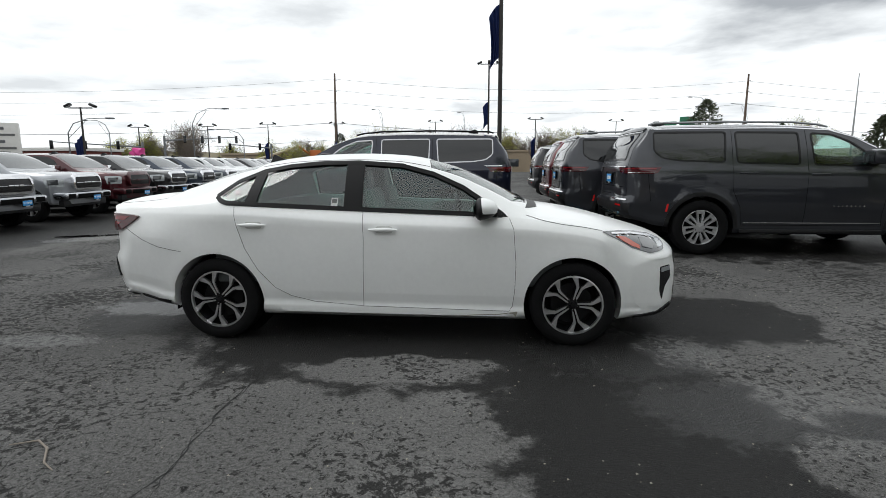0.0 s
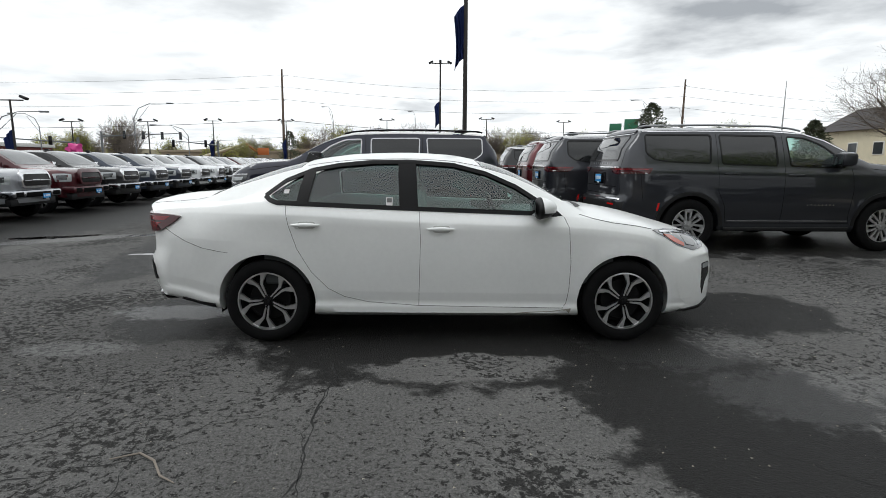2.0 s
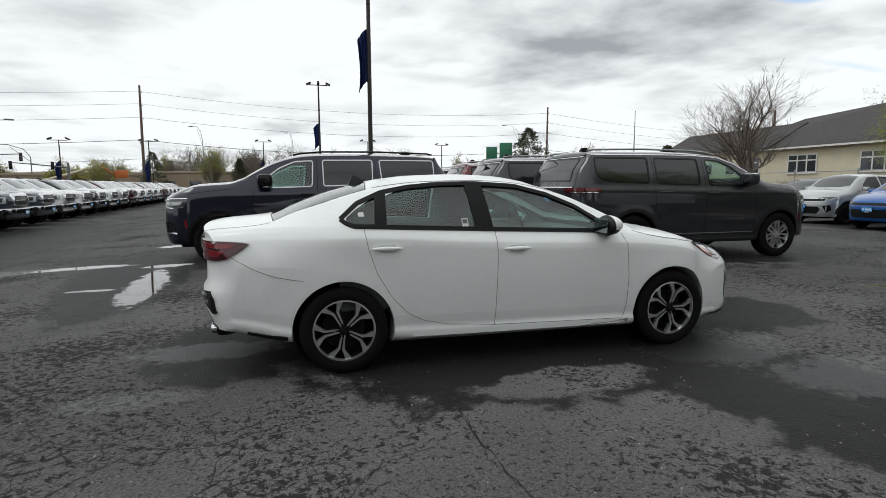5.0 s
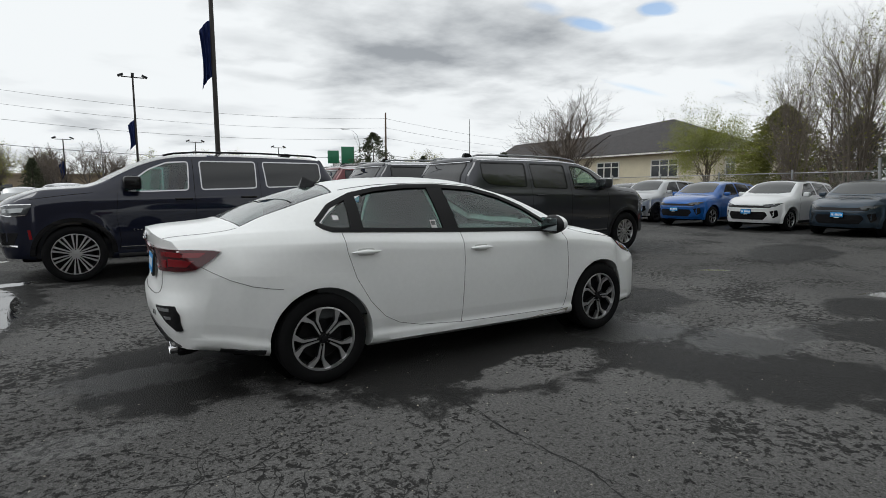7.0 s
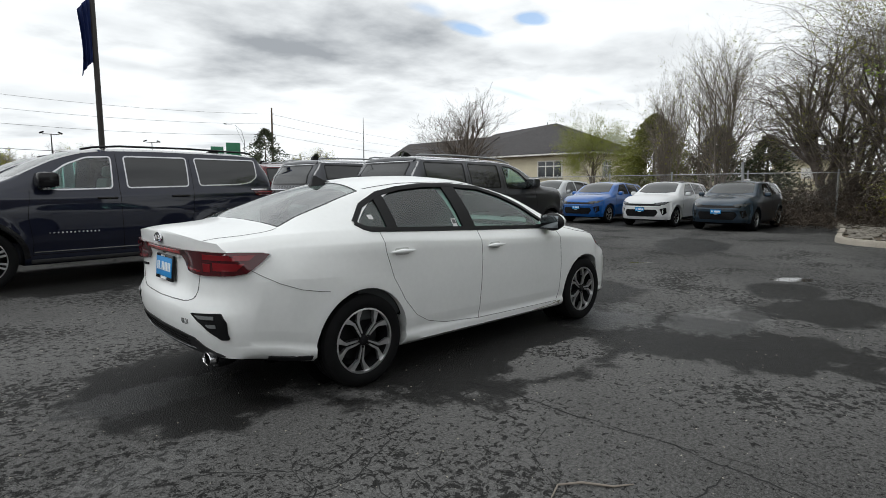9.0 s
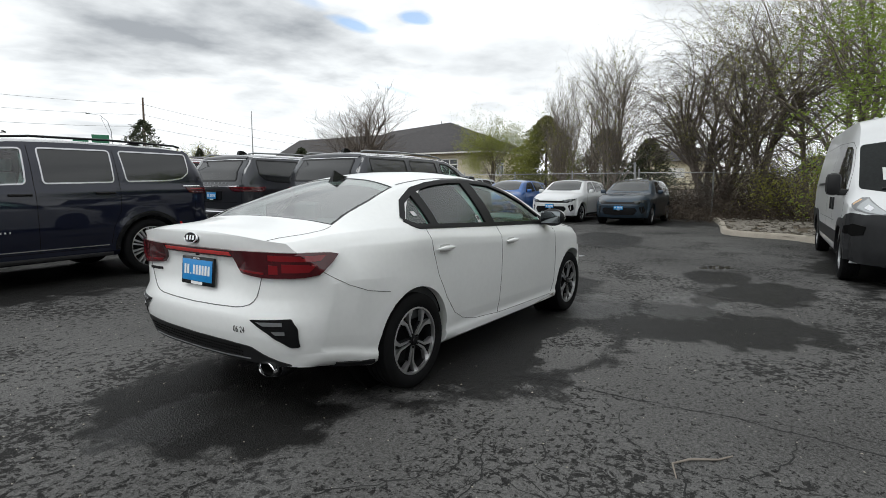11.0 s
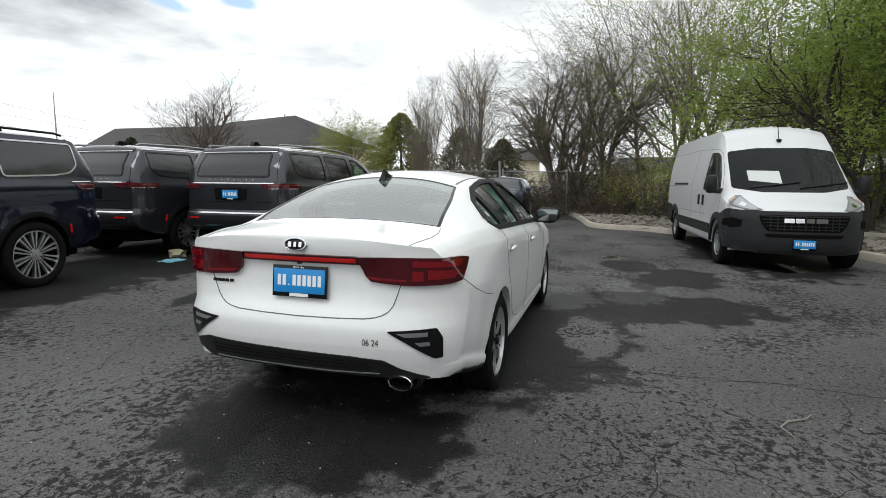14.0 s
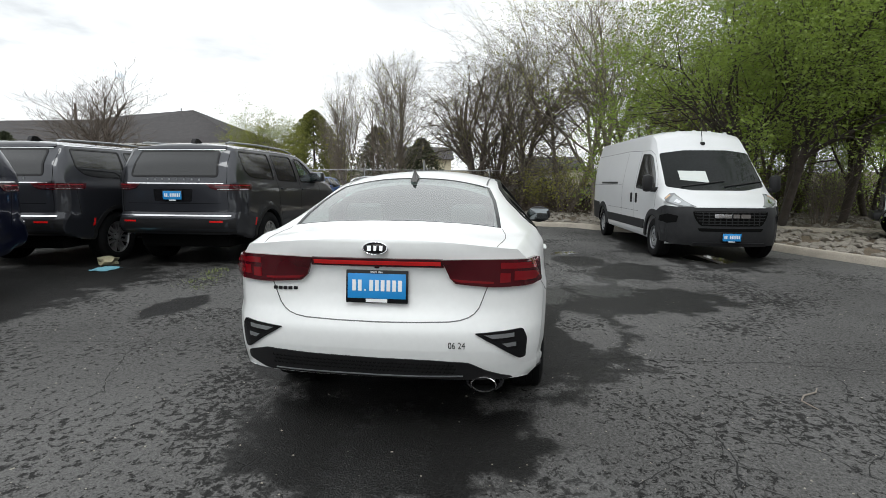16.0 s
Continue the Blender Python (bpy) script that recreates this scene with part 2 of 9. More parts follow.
def lathe(profile, axis="y", sides=40, center=(0, 0, 0)):
    """Turn a profile of (radius, offset along the axis) round the axis."""
    bm = bmesh.new()
    c = Vector(center)
    rings = []
    for r, o in profile:
        ring = []
        for k in range(sides):
            a = 2 * math.pi * k / sides
            u, v = r * math.cos(a), r * math.sin(a)
            ring.append(bm.verts.new(c + (Vector((u, o, v)) if axis == "y" else Vector((u, v, o)) if axis == "z" else Vector((o, u, v)))))
        rings.append(ring)
    for a, b in zip(rings, rings[1:]):
        for k in range(sides):
            bm.faces.new((a[k], a[(k + 1) % sides], b[(k + 1) % sides], b[k]))
    return bm


def prism(poly, lo, hi, axis="y"):
    """A polygon in the plane across the axis, drawn out from lo to hi. y: (x, z); z: (x, y); x: (y, z)."""
    bm = bmesh.new()

    def place(u, v, w):
        return (u, w, v) if axis == "y" else (u, v, w) if axis == "z" else (w, u, v)
    a = [bm.verts.new(place(u, v, lo)) for u, v in poly]
    b = [bm.verts.new(place(u, v, hi)) for u, v in poly]
    n = len(poly)
    bm.faces.new(a)
    bm.faces.new(b[::-1])
    for k in range(n):
        bm.faces.new((a[k], b[k], b[(k + 1) % n], a[(k + 1) % n]))
    bmesh.ops.recalc_face_normals(bm, faces=bm.faces[:])
    return bm


def rounded(poly, r=0.02, seg=4):
    """The polygon with its corners rounded off."""
    out = []
    n = len(poly)
    for i in range(n):
        p, a, b = (Vector((*poly[j % n], 0)) for j in (i, i - 1, i + 1))
        da, db = (a - p), (b - p)
        t = min(r, da.length * 0.45, db.length * 0.45)
        p0, p1 = p + da.normalized() * t, p + db.normalized() * t
        for k in range(seg + 1):
            s = k / seg
            q = p0 * (1 - s) ** 2 + p * 2 * s * (1 - s) + p1 * s * s
            out.append((q.x, q.y))
    return out


def pchip(pts, x):
    """Monotone cubic through the points."""
    px, py = np.array(pts, float).T
    x = np.clip(x, px[0], px[-1])
    h, d = np.diff(px), np.diff(py) / np.diff(px)
    m = np.zeros(len(px))
    m[0], m[-1] = d[0], d[-1]
    for i in range(1, len(px) - 1):
        m[i] = 0 if d[i - 1] * d[i] <= 0 else 2 / (1 / d[i - 1] + 1 / d[i])
    k = np.clip(np.searchsorted(px, x) - 1, 0, len(h) - 1)
    t = (x - px[k]) / h[k]
    return (py[k] * (2 * t**3 - 3 * t**2 + 1) + m[k] * h[k] * (t**3 - 2 * t**2 + t) + py[k + 1] * (-2 * t**3 + 3 * t**2) + m[k + 1] * h[k] * (t**3 - t**2))


from mathutils.bvhtree import BVHTree


class Shell:
    """A car's outer skin: sections along x, bent round at both ends, with curved end caps.
    top, bot, half, belt, roof, drop: (x, value) along the car; tuck: how far the shoulder leans in; dish: how much of the tail's hollow is left at its corners; side: (share of the height from sill to belt, inset)."""

    def __init__(self, x0, x1, flare, arches, top, bot, half, belt, roof, drop, side, rear, rear_plan, rear_reach, front, front_plan, front_reach, tuck=None, dish=1.0):
        self.tuck, self.dish = tuck, dish
        self.x0 = x0
        self.x1 = x1
        self.flare = flare
        self.arches = arches
        self.top = top
        self.bot = bot
        self.half = half
        self.belt = belt
        self.roof = roof
        self.drop = drop
        self.side = side
        self.rear = rear
        self.rear_plan = rear_plan
        self.rear_reach = rear_reach
        self.front = front
        self.front_plan = front_plan
        self.front_reach = front_reach
        self.make()

    def section(self, x, shrink=0.0):
        zt, zb, w = float(pchip(self.top, x)) - shrink, float(pchip(self.bot, x)), float(pchip(self.half, x)) - shrink
        drop, wr = float(pchip(self.drop, x)), float(pchip(self.roof, x)) - shrink
        zbelt = min(float(pchip(self.belt, x)), zt - drop - 0.015)
        fs = np.array([f for f, _ in self.side])
        ins = np.array([i for _, i in self.side])
        wr = min(wr, w - ins[-1] - 0.004)
        pts = [(0, zb), (w * 0.45, zb), (w - ins[0] - 0.05, zb)]
        for f in sorted(set(np.linspace(0, 1, 13).round(3)) | set(fs.round(3))):
            z = zb + f * (zbelt - zb)
            y = w - float(pchip(list(zip(fs, ins)), f))
            if self.tuck and f > 0.62:
                q = (f - 0.62) / 0.38
                y -= float(pchip(self.tuck, x)) * q * q * (3 - 2 * q)
            for cx, cz, cr in self.arches:
                r = math.hypot(x - cx, z - cz)
                y += self.flare * math.exp(-((r - cr - 0.02) / 0.06) ** 2) * (1 if f > 0.05 else 0)
            pts.append((y, z))
        yb, ze = pts[-1][0], zt - drop
        for s in np.linspace(0, 1, 9)[1:]:
            bulge = 0.02 * math.sin(math.pi * s) * min(1, (ze - zbelt) / 0.3)
            pts.append((yb + (wr - yb) * s + bulge, zbelt + (ze - zbelt) * s))
        for s in np.linspace(0, 1, 12)[1:]:
            y = wr * (1 - s)
            pts.append((y, zt - drop * (y / max(wr, 1e-3)) ** 2.3))
        return pts

    def bend(self, x, y, z):
        """The end surfaces curve round in plan and lean in profile; sections near the ends follow them."""
        w = 1.0
        for end, prof, plan, reach, sign in ((self.x0, self.rear, self.rear_plan, self.rear_reach, 1), (self.x1, self.front, self.front_plan, self.front_reach, -1)):
            t = 1 - abs(x - end) / reach
            if t > 0:
                t = t * t * (3 - 2 * t)
                n = min(1.0, abs(y) / float(pchip(self.half, x)))
                lean = float(pchip(prof, z))
                if sign > 0 and self.dish < 1.0 and lean > 0 and 0.68 < z < 1.0:
                    # the dished panel between the tail lamps ends at them
                    q = min(max((n - 0.42) / 0.2, 0), 1)
                    lean *= 1 - (1 - self.dish) * q * q * (3 - 2 * q)
                off = lean + sign * float(pchip(plan, n))
                x = x + t * off
        return x

    def grid(self, shrink=0.0, trim=0.0, floor=None):
        lo, hi = self.x0 + trim, self.x1 - trim
        xs = list(np.arange(lo, hi, 0.035)) + [hi]
        if xs[-1] - xs[-2] < 0.01:
            xs.pop(-2)
        bm = bmesh.new()
        rows = []
        for x in xs:
            half = self.section(x, shrink)
            if floor is not None:
                half = [(y, max(z, floor + 0.002 * i)) for i, (y, z) in enumerate(half)]
            loop = half[:-1] + [(half[-1][0], half[-1][1])] + [(-y, z) for y, z in half[-2:0:-1]]
            rows.append([bm.verts.new((self.bend(x, y, z), y, z)) for y, z in loop])
        n, m = len(rows[0]), len(self.section(lo))
        for a, b in zip(rows, rows[1:]):
            for j in range(n):
                bm.faces.new((a[j], a[(j + 1) % n], b[(j + 1) % n], b[j]))
        for x, row, flip in ((xs[0], rows[0], False), (xs[-1], rows[-1], True)):
            # the cap: rows from one side to the other
            cols = 18
            prev = None
            for j in range(m):
                va, vb = row[j], row[(n - j) % n]
                if va is vb:
                    cur = [va] * (cols + 1)
                else:
                    y0, z0 = va.co.y, va.co.z
                    cur = [va] + [bm.verts.new((self.bend(x, y0 * (1 - 2 * k / cols), z0), y0 * (1 - 2 * k / cols), z0)) for k in range(1, cols)] + [vb]
                if prev:
                    for k in range(cols):
                        f = []
                        for v in (prev[k], prev[k + 1], cur[k + 1], cur[k]):
                            if v not in f:
                                f.append(v)
                        if len(f) > 2:
                            try:
                                bm.faces.new(f)
                            except ValueError:
                                pass
                prev = cur
        bmesh.ops.recalc_face_normals(bm, faces=bm.faces[:])
        return bm

    def make(self):
        bm = self.grid()
        self.tree = BVHTree.FromBMesh(bm)
        self.bm = bm

    def cast(self, kind, u, v):
        if kind == "right":
            o, d = (u, -4, v), (0, 1, 0)
        elif kind == "left":
            o, d = (u, 4, v), (0, -1, 0)
        elif kind == "rear":
            o, d = (-8, u, v), (1, 0, 0)
        elif kind == "front":
            o, d = (8, u, v), (-1, 0, 0)
        elif kind == "top":
            o, d = (u, v, 5), (0, 0, -1)
        else:
            # round a corner: kind = (cx, cy), u an angle in degrees in plan
            d = Vector((-math.cos(radians(u)), -math.sin(radians(u)), 0))
            o = Vector((kind[0], kind[1], v)) - d * 4
        hit = self.tree.ray_cast(Vector(o), Vector(d))
        if hit[0] is None:
            near = self.tree.find_nearest(Vector(o) + Vector(d) * 3)
            return near[0], near[1]
        n = hit[1]
        if isinstance(kind, tuple):
            return hit[0], -Vector(d)
        return hit[0], (n if n.dot(Vector(d)) < 0 else -n)

    def drape(self, kind, poly, out=0.004, sink=0.004, step=0.05):
        """A patch with the given outline, laid over the skin and raised by out."""
        bm = bmesh.new()
        vs = [bm.verts.new((u, v, 0)) for u, v in poly]
        bm.faces.new(vs)
        us, ws = [u for u, _ in poly], [v for _, v in poly]
        su = step if not isinstance(kind, tuple) else 3
        for lo, hi, nrm, st in ((min(us), max(us), (1, 0, 0), su), (min(ws), max(ws), (0, 1, 0), step)):
            k = math.ceil(lo / st)
            while k * st < hi:
                bmesh.ops.bisect_plane(bm, geom=bm.verts[:] + bm.edges[:] + bm.faces[:], plane_co=Vector(nrm) * (k * st), plane_no=nrm, dist=1e-5)
                k += 1
        bmesh.ops.triangulate(bm, faces=bm.faces[:])
        bm.verts.ensure_lookup_table()
        info = [self.cast(kind, v.co.x, v.co.y) for v in bm.verts]
        for v, (p, nn) in zip(bm.verts, info):
            v.co = p - nn * sink
        up = {tuple(round(c, 5) for c in v.co): nn for v, (p, nn) in zip(bm.verts, info)}
        ext = bmesh.ops.extrude_face_region(bm, geom=bm.faces[:])
        for g in ext["geom"]:
            if isinstance(g, bmesh.types.BMVert):
                g.co += up[tuple(round(c, 5) for c in g.co)] * (sink + out)
        return bm

    def ribbon(self, kind, path, width=0.006, out=0.0015, sink=0.003):
        """A thin strip along a path on the skin."""
        pts = [Vector((*p, 0)) for p in path]
        fine = []
        for a, b in zip(pts, pts[1:]):
            n = max(1, int((b - a).length / 0.022))
            fine += [a.lerp(b, k / n) for k in range(n)]
        fine.append(pts[-1])
        bm = bmesh.new()
        rows = []
        for i, p in enumerate(fine):
            d = (fine[min(i + 1, len(fine) - 1)] - fine[max(i - 1, 0)]).normalized()
            o = Vector((-d.y, d.x, 0)) * width / 2
            row = []
            m = 2 if width < 0.015 else 5
            across = [(p + o * (2 * k / (m - 1) - 1), out) for k in range(m)]
            for q, h in [(p - o, -sink)] + across + [(p + o, -sink)]:
                c, nn = self.cast(kind, q.x, q.y)
                row.append(bm.verts.new(c + nn * h))
            rows.append(row)
        for a, b in zip(rows, rows[1:]):
            for k in range(len(a) - 1):
                bm.faces.new((a[k], a[k + 1], b[k + 1], b[k]))
        return bm


def carve(bm, cutters, solver="MANIFOLD"):
    """bm less the cutters."""
    me = bpy.data.meshes.new("solid")
    bm.to_mesh(me)
    bm.free()
    ob = new("solid", me)
    tools = []
    for c in cutters:
        cm = bpy.data.meshes.new("cut")
        c.to_mesh(cm)
        c.free()
        co = new("cut", cm)
        md = ob.modifiers.new("cut", "BOOLEAN")
        md.object, md.operation, md.solver = co, "DIFFERENCE", solver
        tools.append(co)
    dg = bpy.context.evaluated_depsgraph_get()
    res = bpy.data.meshes.new_from_object(ob.evaluated_get(dg))
    for o in tools + [ob]:
        data = o.data
        bpy.data.objects.remove(o)
        bpy.data.meshes.remove(data)
    out = bmesh.new()
    out.from_mesh(res)
    bpy.data.meshes.remove(res)
    return out


def drum(x, z, r, y0, y1, sides=48):
    """A closed drum along y."""
    return prism([(x + r * math.cos(2 * math.pi * k / sides), z + r * math.sin(2 * math.pi * k / sides)) for k in range(sides)], y0, y1)


# ---- the ground ----
def asphalt_material():
    """Worn asphalt: fine stone, soaked stretches that are darker and smoother, ragged dark stains."""
    m = bpy.data.materials.new("asphalt")
    m.use_nodes = True
    nt = m.node_tree
    b = nt.nodes["Principled BSDF"]
    co = node(nt, "ShaderNodeTexCoord")

    def noise_tex(scale, detail=4, rough=0.55, dist=0.0, vec=None):
        n = node(nt, "ShaderNodeTexNoise")
        n.inputs["Scale"].default_value, n.inputs["Detail"].default_value = scale, detail
        n.inputs["Roughness"].default_value, n.inputs["Distortion"].default_value = rough, dist
        wire(nt, vec or co.outputs["Object"], n.inputs["Vector"])
        return n.outputs["Fac"]

    def math_node(op, a, c=None, clamp=False):
        n = node(nt, "ShaderNodeMath", operation=op, use_clamp=clamp)
        for i, v in enumerate((a, c)):
            if v is None:
                continue
            if isinstance(v, (int, float)):
                n.inputs[i].default_value = v
            else:
                wire(nt, v, n.inputs[i])
        return n.outputs[0]

    def ramp(v, lo, hi, a=0.0, c=1.0):
        n = node(nt, "ShaderNodeMapRange", interpolation_type="SMOOTHSTEP")
        wire(nt, v, n.inputs["Value"])
        n.inputs["From Min"].default_value, n.inputs["From Max"].default_value = lo, hi
        n.inputs["To Min"].default_value, n.inputs["To Max"].default_value = a, c
        return n.outputs[0]

    # the ragged edge of every soaked stretch
    edge = math_node("ADD", math_node("MULTIPLY", noise_tex(3.2, 11, 0.72), 1.25), math_node("MULTIPLY", noise_tex(0.8, 3), 0.7))
    edge = math_node("SUBTRACT", edge, 0.975)

    def spot(x, y, rx, ry, turn=0.0):
        mp = node(nt, "ShaderNodeMapping", vector_type="TEXTURE")
        mp.inputs["Location"].default_value, mp.inputs["Rotation"].default_value = (x, y, 0), (0, 0, radians(turn))
        mp.inputs["Scale"].default_value = (rx, ry, 1)
        wire(nt, co.outputs["Object"], mp.inputs["Vector"])
        sep = node(nt, "ShaderNodeSeparateXYZ")
        wire(nt, mp.outputs[0], sep.inputs[0])
        xx, yy = math_node("MULTIPLY", sep.outputs["X"], sep.outputs["X"]), math_node("MULTIPLY", sep.outputs["Y"], sep.outputs["Y"])
        return math_node("SUBTRACT", 1.0, math_node("SQRT", math_node("ADD", xx, yy)))

    def union(spots):
        v = spots[0]
        for s in spots[1:]:
            v = math_node("MAXIMUM", v, s)
        return v

    # rain-soaked stretches; those under parked cars also paint in the shade there
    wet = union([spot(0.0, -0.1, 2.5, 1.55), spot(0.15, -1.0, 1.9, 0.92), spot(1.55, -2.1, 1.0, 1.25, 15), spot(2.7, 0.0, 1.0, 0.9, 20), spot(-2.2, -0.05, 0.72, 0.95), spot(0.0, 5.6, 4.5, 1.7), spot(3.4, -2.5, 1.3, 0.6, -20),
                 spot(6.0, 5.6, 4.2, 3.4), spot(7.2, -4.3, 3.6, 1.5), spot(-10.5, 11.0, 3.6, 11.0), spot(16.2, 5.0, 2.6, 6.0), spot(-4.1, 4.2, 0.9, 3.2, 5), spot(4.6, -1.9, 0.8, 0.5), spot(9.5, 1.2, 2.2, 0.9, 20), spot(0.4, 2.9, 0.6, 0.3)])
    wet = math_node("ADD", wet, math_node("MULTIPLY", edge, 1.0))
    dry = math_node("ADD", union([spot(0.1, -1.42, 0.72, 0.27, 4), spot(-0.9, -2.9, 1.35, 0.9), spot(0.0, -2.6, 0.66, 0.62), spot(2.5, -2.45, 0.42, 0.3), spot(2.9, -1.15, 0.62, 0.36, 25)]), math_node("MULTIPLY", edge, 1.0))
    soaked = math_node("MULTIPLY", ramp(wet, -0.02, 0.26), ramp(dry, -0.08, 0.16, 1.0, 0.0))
    # small ragged stains in the dry stretches
    fleck = ramp(math_node("ADD", noise_tex(17.0, 8, 0.76, 0.5), math_node("MULTIPLY", noise_tex(0.7, 2), 0.5)), 0.775, 0.82)
    speck = ramp(math_node("ADD", noise_tex(26.0, 5, 0.7, 0.3), math_node("MULTIPLY", noise_tex(1.6, 2), 0.3)), 0.73, 0.78)
    fleck = math_node("MULTIPLY", math_node("MAXIMUM", fleck, speck), 0.8)
    # standing water
    pool = union([spot(-3.72, 3.4, 0.30, 1.7, 4), spot(-3.85, 5.3, 0.55, 0.22, 20), spot(-5.3, 5.6, 1.1, 0.26, -3), spot(-7.9, 6.35, 1.5, 0.28, -10), 
                  spot(-4.3, 3.12, 0.34, 0.10), spot(5.65, -1.75, 0.42, 0.22, -40), spot(5.3, -4.25, 0.7, 0.45), spot(-4.45, 8.5, 0.35, 0.3, 5), spot(5.8, 0.65, 0.3, 0.14, -40)])
    ragged = math_node("ADD", math_node("MULTIPLY", edge, 1.0), math_node("MULTIPLY", math_node("SUBTRACT", noise_tex(15, 7, 0.7), 0.5), 1.1))
    pool = ramp(math_node("ADD", pool, ragged), 0.14, 0.26)
    film = ramp(math_node("ADD", union([spot(-2.35, -0.05, 0.62, 0.30), spot(-2.75, -1.03, 0.5, 0.18, 5), spot(1.7, -1.0, 0.8, 0.5, 10), spot(2.3, -1.9, 0.9, 0.5), spot(-7.2, 5.7, 1.6, 0.5, -5)]), ragged), 0.0, 0.35)
    # web of hairline cracks in the most worn stretch
    bend = node(nt, "ShaderNodeTexNoise")
    bend.inputs["Scale"].default_value, bend.inputs["Detail"].default_value = 3.0, 5
    wire(nt, co.outputs["Object"], bend.inputs["Vector"])
    shift = node(nt, "ShaderNodeVectorMath", operation="MULTIPLY_ADD")
    shift.inputs[1].default_value = (0.35, 0.35, 0)
    wire(nt, bend.outputs["Color"], shift.inputs[0])
    wire(nt, co.outputs["Object"], shift.inputs[2])
    cell = node(nt, "ShaderNodeTexVoronoi", feature="DISTANCE_TO_EDGE")
    cell.inputs["Scale"].default_value = 4.2
    wire(nt, shift.outputs[0], cell.inputs["Vector"])
    worn = ramp(math_node("ADD", union([spot(-2.9, -1.9, 1.5, 1.3), spot(-1.9, -2.9, 1.2, 1.0), spot(-3.4, 0.9, 1.2, 0.8)]), edge), 0.05, 0.35)
    web = math_node("MULTIPLY", ramp(cell.outputs["Distance"], 0.004, 0.022, 0.75, 0.0), math_node("MULTIPLY", worn, ramp(noise_tex(1.4, 3), 0.42, 0.60)))
    grain, pebbles = noise_tex(160, 3, 0.7), node(nt, "ShaderNodeTexVoronoi")
    pebbles.inputs["Scale"].default_value = 95
    wire(nt, co.outputs["Object"], pebbles.inputs["Vector"])
    broad = noise_tex(0.35, 3)
    tone = math_node("ADD", math_node("ADD", math_node("MULTIPLY", grain, 0.7), math_node("MULTIPLY", noise_tex(55, 3, 0.7), 0.7)), math_node("MULTIPLY", broad, 0.5))
    tone = ramp(tone, 0.62, 1.28, 0.024, 0.182)
    light = ramp(pebbles.outputs["Distance"], 0.0, 0.30, 0.035, 0.0)
    chips = math_node("MULTIPLY", light, ramp(noise_tex(38, 1), 0.54, 0.60))
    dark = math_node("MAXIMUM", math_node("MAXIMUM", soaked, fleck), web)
    # low factor: wet tone, and the near-black shade under cars put into the colour
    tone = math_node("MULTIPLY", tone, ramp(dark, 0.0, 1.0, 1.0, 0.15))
    tone = math_node("ADD", tone, math_node("MULTIPLY", chips, 3.0))
    tone = math_node("MULTIPLY", tone, ramp(pool, 0.0, 1.0, 1.0, 0.55))
    rgb = node(nt, "ShaderNodeCombineXYZ")
    wire(nt, tone, rgb.inputs[0])
    wire(nt, math_node("MULTIPLY", tone, 0.985), rgb.inputs[1])
    wire(nt, math_node("MULTIPLY", tone, 0.965), rgb.inputs[2])
    wire(nt, rgb.outputs[0], b.inputs["Base Color"])
    rough = math_node("SUBTRACT", 0.85, math_node("ADD", math_node("MULTIPLY", soaked, 0.35), math_node("MULTIPLY", film, 0.20)))
    rough = math_node("MULTIPLY", rough, ramp(pool, 0.0, 1.0, 1.0, 0.06))
    wire(nt, rough, b.inputs["Roughness"])
    wire(nt, math_node("ADD", math_node("MAXIMUM", math_node("ADD", math_node("MULTIPLY", soaked, 0.05), math_node("MULTIPLY", film, 0.28)), math_node("MULTIPLY", pool, 0.5)), 0.06), b.inputs["Specular IOR Level"])
    bump = node(nt, "ShaderNodeBump")
    bump.inputs["Distance"].default_value = 0.006
    wire(nt, ramp(pool, 0.0, 1.0, 0.85, 0.0), bump.inputs["Strength"])
    relief = math_node("ADD", math_node("MULTIPLY", grain, 0.6), math_node("MULTIPLY", pebbles.outputs["Distance"], 0.9))
    wire(nt, math_node("SUBTRACT", math_node("ADD", relief, math_node("MULTIPLY", noise_tex(9, 4), 0.8)), web), bump.inputs["Height"])
    wire(nt, bump.outputs[0], b.inputs["Normal"])
    return m


asphalt = asphalt_material()


def ground_z(x):
    """The car park falls a little towards the row of trucks."""
    s = min(max((-4.0 - x) / 6.0, 0.0), 1.0)
    return -0.28 * s * s * (3 - 2 * s)


g = bmesh.new()
rows = []
for x in [-1800, -600, -150, -40, -20] + [-12 + 0.4 * k for k in range(22)] + [0, 8, 20, 60, 200, 600, 1800]:
    rows.append([g.verts.new((x, y, ground_z(x))) for y in (-1800, -600, -150, -40, -12, 0, 12, 40, 150, 600, 1800)])
for a, b in zip(rows, rows[1:]):
    for k in range(10):
        g.faces.new((a[k], b[k], b[k + 1], a[k + 1]))
tagged(link_mesh("ground", g, asphalt), "worn dark asphalt car park, partly soaked with rain, darkened under the cars", "ground", kind="structure")

# unseen wall added behind the camera: closes the lot, gives car sides dark reflections
closing = material("added_wall_brown", (0.16, 0.145, 0.13), 0.85, noise_scale=0.8, vary=0.25, bump=0.2, fine=0.01)
tagged(link_mesh("wall_south", box(-34, -15.4, 0, 5, -15.0, 7.0), closing, smooth=False), "plain brown-grey wall added out of view to darken reflections", "wall", kind="structure")

crack_dark = material("crack_dark", (0.012, 0.012, 0.012), 0.95)


